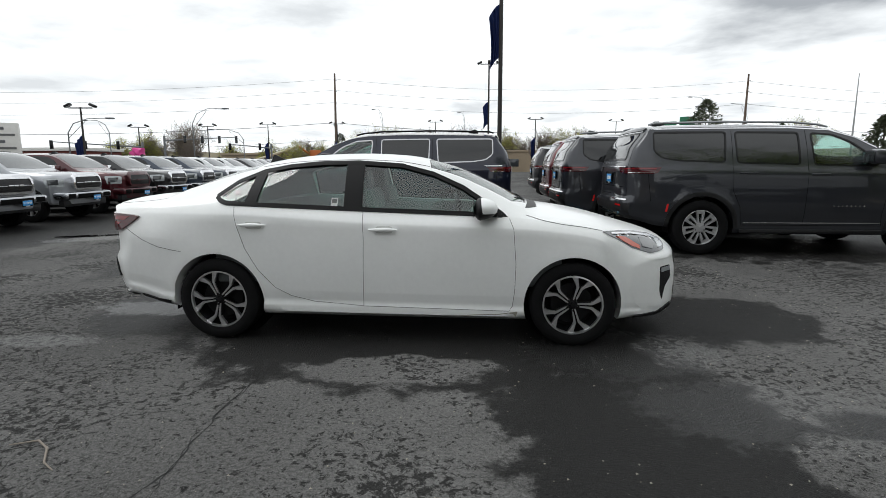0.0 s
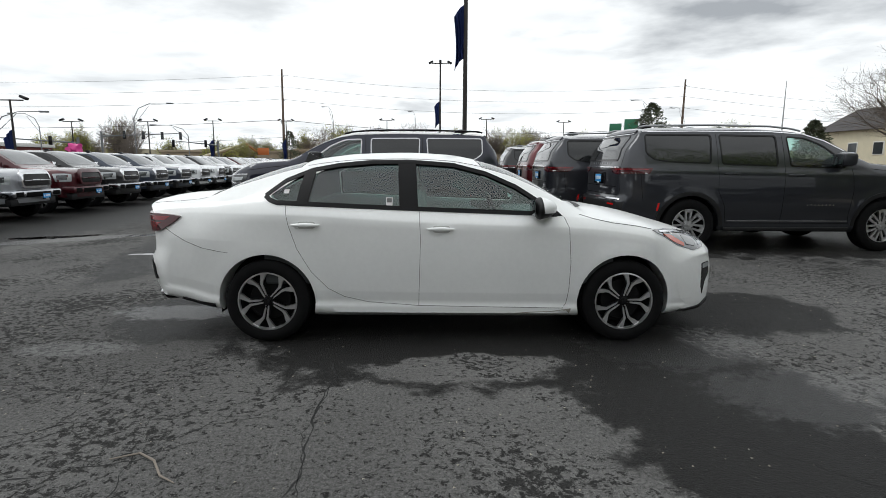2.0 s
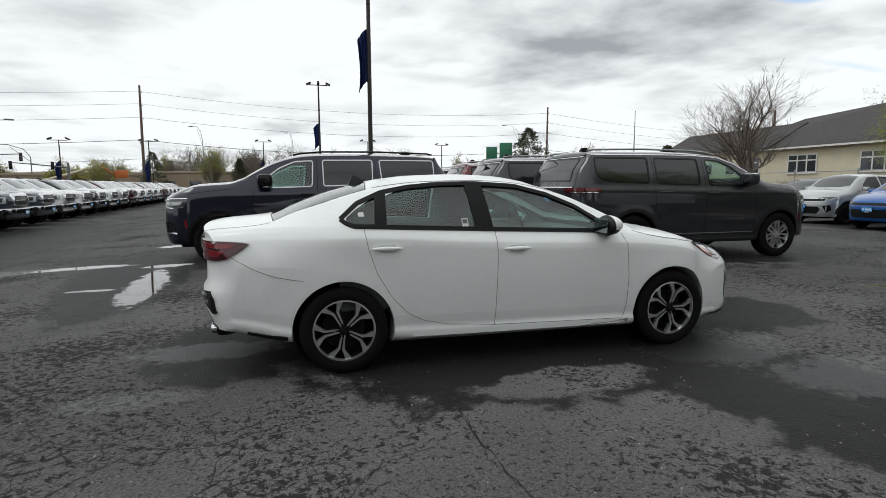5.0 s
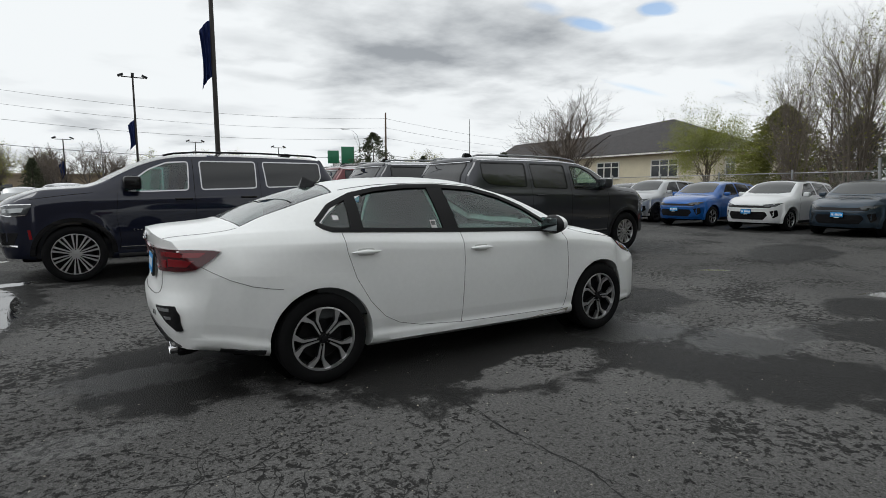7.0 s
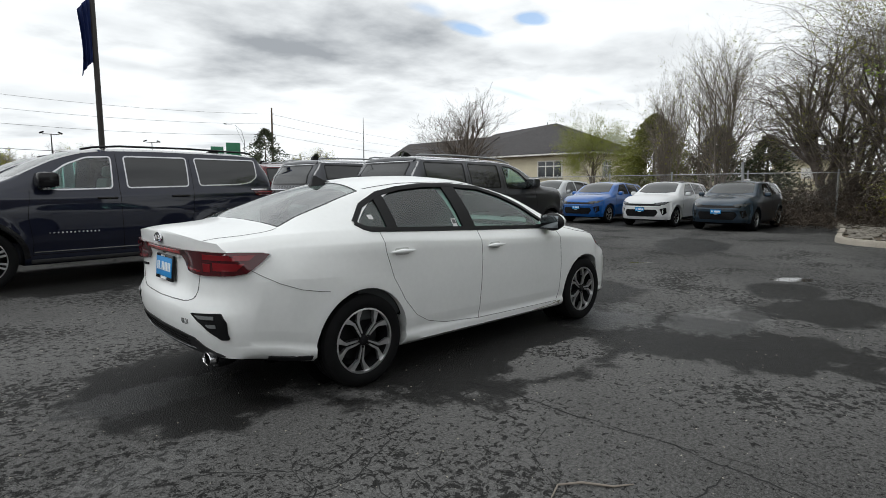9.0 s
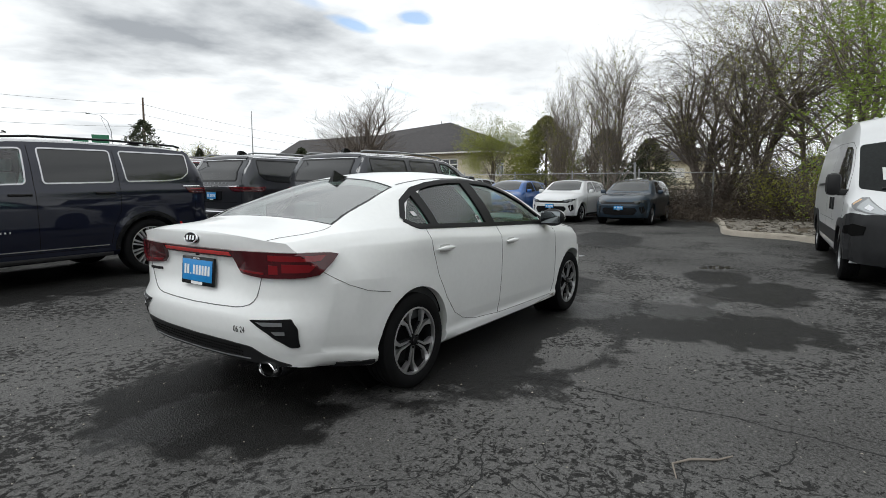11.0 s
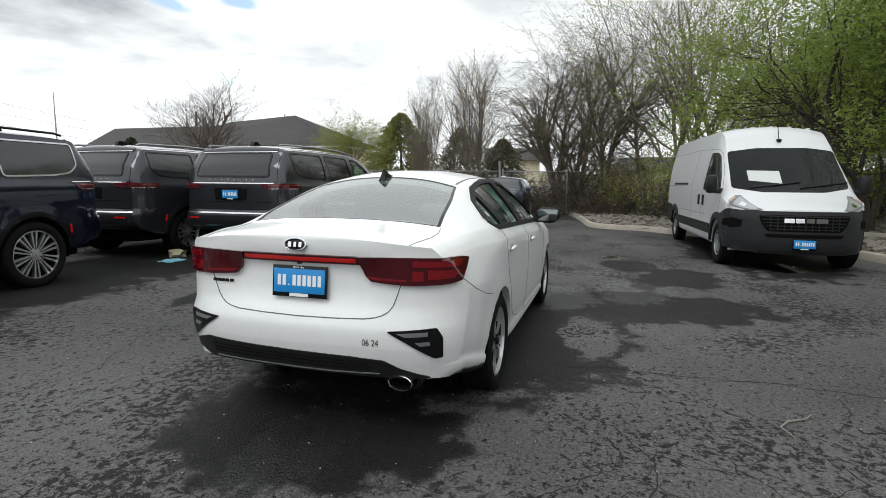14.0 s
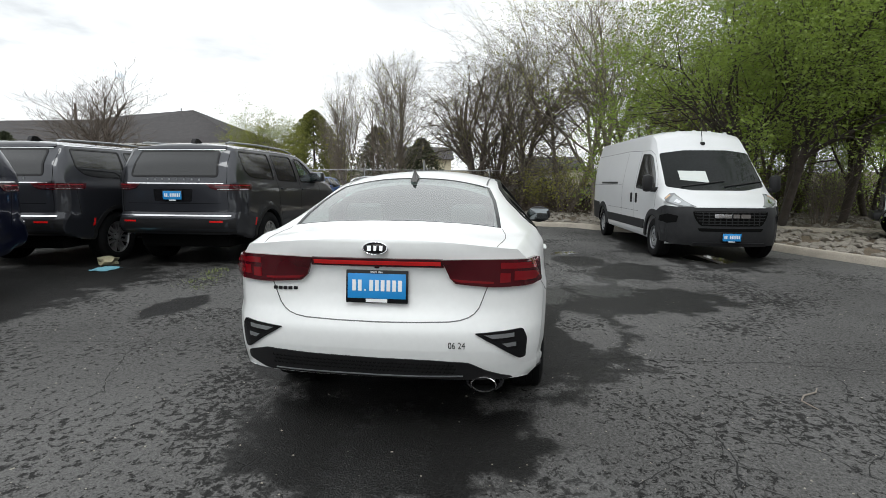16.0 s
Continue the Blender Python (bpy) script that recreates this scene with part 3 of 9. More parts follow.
def crack_line(path, width, jag, rng):
    """A ragged crack as a thin sunk strip of dark filler."""
    bm = bmesh.new()
    pts = []
    for (ax, ay), (bx, by) in zip(path, path[1:]):
        n = max(2, int(math.hypot(bx - ax, by - ay) / 0.045))
        for k in range(n):
            s = k / n
            pts.append((ax + (bx - ax) * s, ay + (by - ay) * s))
    pts.append(path[-1])
    drift, rows = 0.0, []
    for i, (x, y) in enumerate(pts):
        nx, ny = pts[min(i + 1, len(pts) - 1)][0] - pts[max(i - 1, 0)][0], pts[min(i + 1, len(pts) - 1)][1] - pts[max(i - 1, 0)][1]
        l = math.hypot(nx, ny) or 1
        drift = drift * 0.85 + rng.uniform(-jag, jag)
        w = width * rng.uniform(0.2, 1.0)
        ox, oy = -ny / l, nx / l
        rows.append((bm.verts.new((x + ox * (drift - w), y + oy * (drift - w), 0.0016 + ground_z(x))), bm.verts.new((x + ox * (drift + w), y + oy * (drift + w), 0.0016 + ground_z(x)))))
    for a, c in zip(rows, rows[1:]):
        bm.faces.new((a[0], a[1], c[1], c[0]))
    return bm


rng = random.Random(5)
CRACKS = [([(-0.82, -1.3), (-0.74, -1.6), (-0.76, -2.1), (-0.70, -2.55), (-0.74, -3.1), (-0.9, -4.4), (-0.8, -6.0)], 0.007, 0.012),
          ([(-0.94, -0.94), (-0.78, 0.6), (-0.68, 1.59), (-0.91, 2.62), (-1.04, 3.55), (-0.9, 5.5)], 0.006, 0.012),
          ([(3.92, 0.8), (3.8, -0.09), (3.98, -0.78), (4.29, -1.46), (4.05, -1.91), (4.3, -3.4)], 0.007, 0.02), ([(-4.61, 0.59), (-3.95, 0.74), (-3.67, 1.0), (-3.2, 1.0)], 0.007, 0.02),
          ([(-0.8, -2.99), (-1.1, -2.97), (-1.19, -2.93), (-1.43, -2.84)], 0.005, 0.02), ([(-1.62, -1.88), (-1.85, -1.96), (-1.92, -2.22), (-2.22, -2.44)], 0.005, 0.02), ([(-2.67, -1.24), (-2.41, -1.38), (-2.23, -1.54), (-2.25, -1.77), (-2.43, -1.97)], 0.005, 0.02),
          ([(-0.75, -1.62), (-0.77, -2.3), (-0.6, -3.2), (-0.75, -4.5)], 0.003, 0.012),
          ([(-3.2, -0.2), (-4.5, 0.15), (-6.0, 0.1), (-8.0, 0.4)], 0.006, 0.02), ([(2.7, 0.3), (4.2, 0.1), (5.6, -0.6), (7.5, -0.9), (9.5, -0.7)], 0.008, 0.03),
          ([(3.2, 1.6), (4.4, 0.7), (6.5, 0.2), (9.0, 0.6), (12.0, 0.2)], 0.009, 0.04), ([(3.0, -1.3), (4.0, -0.6), (5.2, -0.4)], 0.005, 0.02),
          ([(-1.4, -2.5), (-2.0, -2.7), (-2.35, -2.35), (-2.9, -2.5)], 0.006, 0.02), ([(-2.1, -2.7), (-2.4, -3.3), (-2.2, -4.0)], 0.006, 0.02),
          ([(-1.75, -1.6), (-2.1, -1.8), (-2.5, -1.75), (-3.0, -1.5), (-3.2, -1.2)], 0.006, 0.02), ([(-2.5, -1.75), (-2.75, -2.05), (-2.9, -2.5), (-3.4, -2.8)], 0.006, 0.02),
          ([(-2.0, -1.75), (-2.1, -2.2), (-2.35, -2.35)], 0.005, 0.02), ([(-0.95, -2.1), (-1.3, -2.2), (-1.5, -2.5), (-1.45, -2.9)], 0.004, 0.02),
          ([(-3.2, 1.5), (-4.6, 1.1), (-6.2, 1.4)], 0.006, 0.02), ([(-2.9, 2.2), (-1.9, 1.9), (-1.2, 2.3), (0.4, 2.0)], 0.005, 0.02), ([(7.4, -1.2), (8.8, 1.4), (11.0, 3.0)], 0.008, 0.03),
          ([(2.2, -3.0), (3.4, -2.9), (5.0, -3.2)], 0.005, 0.02), ([(1.2, -2.2), (1.9, -2.9), (2.1, -3.8)], 0.004, 0.02)]
cracked = bmesh.new()
for path, w, j in CRACKS:
    merge(cracked, crack_line(path, w, j, rng))
tagged(link_mesh("pavement_crack", cracked, crack_dark, smooth=False), "ragged dark cracks through the worn asphalt", "cracks", kind="stuff")

# small stones, seed husks and grit
grit_mat = material("grit", (0.28, 0.26, 0.22), 0.9, noise_scale=30, vary=0.5)
grit = bmesh.new()
for k in range(2600):
    x, y = rng.uniform(-4.6, 4.8), rng.uniform(-4.6, 3.5)
    s = rng.choice((0.002, 0.003, 0.004, 0.005, 0.008))
    b2 = [grit.verts.new((x + s * math.cos(a) * rng.uniform(0.6, 1.3), y + s * math.sin(a) * rng.uniform(0.6, 1.3), 0.0005)) for a in (0, 2.1, 4.2)]
    t2 = grit.verts.new((x, y, s * 0.8))
    for i in range(3):
        grit.faces.new((b2[i], b2[(i + 1) % 3], t2))
tagged(link_mesh("grit", grit, grit_mat, smooth=False), "scattered pale grit and seed husks on asphalt", "grit", kind="stuff")


# weeds that grow along a crack
weeds = bmesh.new()
for k in range(420):
    q = rng.random()
    x, y = 1.3 + 1.5 * q + rng.gauss(0, 0.10), 3.25 + 0.55 * q + rng.gauss(0, 0.10)
    if noise.noise(Vector((x * 4, y * 4, 7))) < -0.05:
        continue
    a, h = rng.uniform(0, 6.28), rng.uniform(0.015, 0.06)
    ox, oy = math.cos(a), math.sin(a)
    tip = weeds.verts.new((x + ox * h * 0.7, y + oy * h * 0.7, h))
    weeds.faces.new((weeds.verts.new((x - oy * 0.004, y + ox * 0.004, 0)), weeds.verts.new((x + oy * 0.004, y - ox * 0.004, 0)), tip))
tagged(link_mesh("weeds", weeds, material("weed_green", (0.14, 0.17, 0.05), 0.8, noise_scale=8, vary=0.4), smooth=False), "small green weeds in a crack of the asphalt", "weeds", kind="stuff")


# ---- wheels ----
def tyre_mesh(r, rim, w):
    g = 0.006
    prof = [(rim - 0.01, -w * 0.40), (rim + 0.012, -w * 0.48), (rim + (r - rim) * 0.5, -w * 0.515), (r - 0.02, -w * 0.47), (r - 0.004, -w * 0.40)]
    for s in (-0.2, 0.0, 0.2):
        prof += [(r, w * (s - 0.03)), (r - g, w * (s - 0.025)), (r - g, w * (s + 0.025)), (r, w * (s + 0.03))]
    prof += [(r - 0.004, w * 0.40), (r - 0.02, w * 0.47), (rim + (r - rim) * 0.5, w * 0.515), (rim + 0.012, w * 0.48), (rim - 0.01, w * 0.40)]
    return lathe(prof, sides=56)


def slab(poly, y0, y1, turn, dish=0.0):
    """A flat piece in the wheel's plane (x, z), turned about the axle."""
    c, s = math.cos(turn), math.sin(turn)
    bm = prism([(x * c - z * s, x * s + z * c) for x, z in poly], y0, y1)
    return bm


def rim_mesh(rim, w, style):
    """The face of the rim lies towards -y."""
    face, dark = bmesh.new(), bmesh.new()
    f = -w * 0.40
    lip = lathe([(rim + 0.004, f - 0.008), (rim - 0.010, f - 0.010), (rim - 0.013, f + 0.016)], sides=56)
    merge(face, lip)
    merge(dark, lathe([(rim - 0.012, f + 0.015), (rim - 0.018, f + 0.03), (rim - 0.03, 0.05), (rim - 0.05, 0.06), (0.0005, 0.06)], sides=40))
    merge(dark, lathe([(rim * 0.70, 0.0), (rim * 0.70, 0.03), (0.001, 0.03)], sides=40))
    merge(dark, lathe([(0.0005, -0.005), (rim * 0.68, -0.005), (rim * 0.70, 0.0)], sides=40))
    if style == "forked":
        # five spokes, each a pair of thin bars that part into two broad arms
        for k in range(5):
            a = radians(43 + 72 * k)
            e = rim - 0.006
            for sgn in (1, -1):
                poly = [(0.036, 0.0045), (rim * 0.64, 0.0075), (e * math.cos(0.21), e * math.sin(0.21)), (e * math.cos(0.42), e * math.sin(0.42)), (rim * 0.67, 0.034), (rim * 0.58, 0.023), (0.036, 0.0135)]
                merge(face, slab([(x, z * sgn) for x, z in poly][::sgn], f + 0.006, f + 0.035, a))
            merge(dark, slab([(0.03, -0.020), (rim * 0.60, -0.030), (rim * 0.68, 0.0), (rim * 0.60, 0.030), (0.03, 0.020)], f + 0.016, f + 0.045, a))
        hub, nuts = 0.024, 5
    elif style == "paired":
        for k in range(7):
            a = 2 * math.pi * k / 7 + math.pi / 2
            for sgn in (1, -1):
                merge(face, slab([(0.05, sgn * 0.024 - 0.013), (rim * 0.55, sgn * 0.034 - 0.016), (rim - 0.01, sgn * 0.047 - 0.018), (rim - 0.01, sgn * 0.047 + 0.018), (rim * 0.55, sgn * 0.034 + 0.016), (0.05, sgn * 0.024 + 0.013)], f + 0.010, f + 0.05, a))
            merge(face, slab([(rim * 0.78, -0.03), (rim - 0.01, -0.04), (rim - 0.01, 0.04), (rim * 0.78, 0.03)], f + 0.012, f + 0.04, a))
        hub, nuts = 0.055, 6
    elif style == "fine":
        for k in range(10):
            a = 2 * math.pi * k / 10 + math.pi / 2
            for sgn in (1, -1):
                merge(face, slab([(0.05, sgn * 0.010 - 0.006), (rim - 0.01, sgn * 0.032 - 0.0135), (rim - 0.01, sgn * 0.032 + 0.0135), (0.05, sgn * 0.010 + 0.006)], f + 0.008, f + 0.05, a))
        hub, nuts = 0.05, 6
    elif style == "steel":
        merge(face, lathe([(rim - 0.015, f + 0.02), (rim * 0.80, f + 0.035), (rim * 0.72, f + 0.005), (rim * 0.45, f + 0.0), (rim * 0.30, f + 0.03), (0.0005, f + 0.03)], sides=48))
        for k in range(16):
            a = 2 * math.pi * k / 16
            merge(dark, slab([(rim * 0.76, -0.014), (rim * 0.84, -0.016), (rim * 0.84, 0.016), (rim * 0.76, 0.014)], f + 0.012, f + 0.03, a))
        hub, nuts = 0.05, 5
    else:
        for k in range(6):
            a = 2 * math.pi * k / 6 + math.pi / 2
            merge(face, slab([(0.04, -0.03), (rim - 0.01, -0.045), (rim - 0.01, 0.045), (0.04, 0.03)], f + 0.010, f + 0.05, a))
        hub, nuts = 0.05, 6
    skirt = 0.014 if style == "forked" else 0.03
    merge(dark if style == "forked" else face, lathe([(hub + skirt, f + 0.045), (hub + skirt - 0.005, f + 0.006), (hub, f + 0.004), (hub, f + 0.0), (0.0005, f - 0.002)], sides=28))
    for k in range(nuts):
        a = 2 * math.pi * (k + 0.5) / nuts
        merge(dark, drum(math.cos(a) * (hub + 0.018), math.sin(a) * (hub + 0.020), 0.008, f - 0.001, f + 0.02, 8))
    return face, dark


WHEELS = {}


def wheels(car, places, r, rim, w, style, face_mat, dark_mat, cap_mat=None, turns=(0, 0, 0, 0)):
    """Four wheels: the tyre, and in it the rim face, its dark pockets and the cap."""
    key = (r, rim, w, style, face_mat.name)
    for (x, y), turn in zip(places, turns):
        if key not in WHEELS:
            a = link_mesh("tyre", tyre_mesh(r, rim, w), rubber)
            face, dark = rim_mesh(rim, w, style)
            b = link_mesh("rim", face, face_mat, sharp=30)
            c = link_mesh("rim_pocket", dark, dark_mat, sharp=30)
            d = link_mesh("hub_cap", lathe([(0.024, -w * 0.40 - 0.004), (0.022, -w * 0.40 - 0.008), (0.0005, -w * 0.40 - 0.010)], sides=24), cap_mat or gloss_black)
            WHEELS[key] = [o.data for o in (a, b, c, d)]
            for o in (a, b, c, d):
                bpy.data.objects.remove(o)
        data = WHEELS[key]
        tyre = new("tyre", data[0])
        tyre.parent = car
        tyre.matrix_basis = pose(x, y, r, 0, turn, 0 if y < 0 else 180)
        for name, me in zip(("rim", "rim_pocket", "hub_cap"), data[1:]):
            o = new(name, me)
            o.parent = tyre


def lettering(text, size, mat, name="lettering", depth=0.001):
    cu = bpy.data.curves.new("text", "FONT")
    cu.body, cu.size, cu.align_x, cu.align_y, cu.extrude = text, size, "CENTER", "CENTER", depth
    ob = new("text", cu)
    me = bpy.data.meshes.new_from_object(ob.evaluated_get(bpy.context.evaluated_depsgraph_get()))
    bpy.data.objects.remove(ob)
    bpy.data.curves.remove(cu)
    me.materials.clear()
    me.materials.append(mat)
    return new(name, me)


def number_plate(car, m, frame_mat=None, scale=1.0):
    """A blue dealer plate in a dark frame: plain white bars for the writing. Its face looks along local -x."""
    fr = part("plate_frame", box(-0.004, -0.160, -0.083, 0.012, 0.160, 0.083, bevel=0.004), frame_mat or gloss_black, car)
    fr.matrix_basis = m
    part("plate", box(-0.007, -0.150, -0.060, 0.0, 0.150, 0.066, bevel=0.001), plate_blue, fr)
    bars = bmesh.new()
    for k in range(9):
        y = -0.118 + k * 0.0295
        if k == 6:
            add_box(bars, -0.0085, y - 0.004, -0.022, -0.006, y + 0.004, -0.014)
        else:
            add_box(bars, -0.0085, y - 0.0115, -0.022, -0.006, y + 0.0075, 0.034)
    add_box(bars, -0.0065, -0.055, -0.079, -0.003, 0.055, -0.062)
    part("plate_print", bars, ink_white, fr)


# ---- the white sedan ----
def sedan_shell():
    return Shell(
        x0=-2.34, x1=2.225, flare=0.011, arches=[(-1.36, 0.315, 0.36), (1.35, 0.315, 0.36)],
        top=[(-2.34, 1.068), (-2.25, 1.088), (-2.05, 1.105), (-1.9, 1.122), (-1.67, 1.215), (-1.43, 1.302), (-1.19, 1.365), (-0.95, 1.408), (-0.72, 1.432), (-0.34, 1.443), (0.0, 1.428), (0.23, 1.392), (0.47, 1.328), (0.71, 1.222), (0.95, 1.095), (1.08, 1.03), (1.3, 0.995), (1.68, 0.925), (1.95, 0.855), (2.10, 0.80), (2.18, 0.755), (2.225, 0.70)],
        bot=[(-2.34, 0.345), (-2.0, 0.29), (-1.6, 0.23), (-0.9, 0.20), (1.0, 0.19), (1.7, 0.19), (2.225, 0.22)],
        half=[(-2.34, 0.845), (-2.0, 0.878), (-1.36, 0.893), (-0.6, 0.898), (0.3, 0.898), (1.35, 0.893), (1.8, 0.87), (2.225, 0.82)],
        belt=[(-2.34, 1.022), (-1.9, 1.055), (-1.3, 1.055), (-0.3, 1.0), (0.6, 0.965), (1.0, 0.95), (1.6, 0.865), (2.225, 0.65)],
        roof=[(-2.34, 0.56), (-2.1, 0.58), (-1.9, 0.62), (-1.4, 0.57), (-0.6, 0.565), (0.1, 0.575), (0.6, 0.64), (1.0, 0.72), (1.4, 0.74), (2.225, 0.62)],
        drop=[(-2.34, 0.03), (-1.9, 0.045), (-1.3, 0.07), (-0.5, 0.075), (0.3, 0.075), (0.9, 0.06), (1.4, 0.05), (2.225, 0.05)],
        side=[(0, 0.075), (0.04, 0.028), (0.11, 0.026), (0.125, 0.034), (0.235, 0.017), (0.36, 0.010), (0.5, 0.002), (0.66, 0.0), (0.80, 0.002), (0.895, 0.005), (0.945, 0.028), (1, 0.056)],
        rear=[(0.2, 0.09), (0.36, 0.03), (0.46, -0.008), (0.56, -0.028), (0.62, -0.028), (0.665, -0.004), (0.72, 0.033), (0.86, 0.042), (0.92, 0.030), (0.965, 0.008), (1.0, -0.002), (1.05, -0.004), (1.085, 0.010), (1.5, 0.3)],
        rear_plan=[(0, 0), (0.4, 0.012), (0.65, 0.038), (0.82, 0.085), (0.92, 0.15), (1, 0.27)], rear_reach=0.65,
        front=[(0.1, -0.08), (0.3, 0.035), (0.5, 0.04), (0.66, 0.015), (0.78, -0.02), (0.95, -0.16), (1.5, -0.5)],
        front_plan=[(0, 0), (0.4, 0.03), (0.65, 0.09), (0.82, 0.19), (0.93, 0.32), (1, 0.48)], front_reach=0.8,
        dish=0.1, tuck=[(-2.34, 0.085), (-1.95, 0.072), (-1.6, 0.034), (-1.3, 0.0), (2.2, 0.0)])


DLO = [(-1.385, 1.105), (-1.33, 1.065), (-1.27, 1.045), (-0.3, 1.005), (0.55, 0.975), (0.86, 0.965), (0.80, 1.012), (0.53, 1.185), (0.30, 1.285), (0.05, 1.348), (-0.30, 1.372), (-0.58, 1.368), (-0.84, 1.345), (-1.05, 1.305), (-1.24, 1.225)]
SIDE_FRONT = [(-0.238, 1.008), (-0.262, 1.354), (0.03, 1.332), (0.28, 1.268), (0.5, 1.177), (0.72, 1.040), (0.70, 0.980), (0.56, 0.982)]
SIDE_REAR = [(-0.345, 1.014), (-0.368, 1.355), (-0.6, 1.349), (-0.82, 1.327), (-0.955, 1.296), (-1.03, 1.262), (-1.058, 1.044)]
SIDE_QUARTER = [(-1.112, 1.062), (-1.085, 1.262), (-1.16, 1.230), (-1.255, 1.168), (-1.335, 1.105), (-1.285, 1.074)]
REAR_PANE = [(-1.835, -0.615), (-1.865, -0.3), (-1.872, 0), (-1.865, 0.3), (-1.835, 0.615), (-1.45, 0.575), (-1.15, 0.52), (-1.12, 0.25), (-1.11, 0), (-1.12, -0.25), (-1.15, -0.52), (-1.45, -0.575)]
FRONT_PANE = [(0.27, -0.54), (0.23, -0.25), (0.22, 0), (0.23, 0.25), (0.27, 0.54), (0.62, 0.61), (0.90, 0.67), (1.02, 0.42), (1.05, 0), (1.02, -0.42), (0.90, -0.67), (0.62, -0.61)]


def inset_poly(poly, d):
    """The polygon moved inward by d at every corner."""
    n, out = len(poly), []
    area = sum(poly[i][0] * poly[(i + 1) % n][1] - poly[(i + 1) % n][0] * poly[i][1] for i in range(n))
    sg = 1 if area > 0 else -1
    for i in range(n):
        p, a, b = (Vector((*poly[j % n], 0)) for j in (i, i - 1, i + 1))
        e0, e1 = (p - a).normalized(), (b - p).normalized()
        o = Vector((-e0.y - e1.y, e0.x + e1.x, 0)) * sg
        o = o.normalized() * d / max(0.5, o.length / 2) if o.length > 1e-6 else o
        out.append((p.x + o.x, p.y + o.y))
    return out


def ring_path(poly):
    return list(poly) + [poly[0]]


def seat(car, x, y, mat, wide=0.48):
    bm = bmesh.new()
    add_box(bm, x - 0.25, y - wide / 2, 0.42, x + 0.27, y + wide / 2, 0.62, bevel=0.05)
    add_box(bm, -0.07, y - wide / 2, 0.0, 0.07, y + wide / 2, 0.62, bevel=0.05, m=pose(x - 0.24, 0, 0.55, 0, -14, 0))
    part("seat", bm, mat, car)
    part("headrest", box(-0.05, y - 0.13, 0.0, 0.05, y + 0.13, 0.19, bevel=0.04, m=pose(x - 0.40, 0, 1.14, 0, -10, 0)), mat, car)


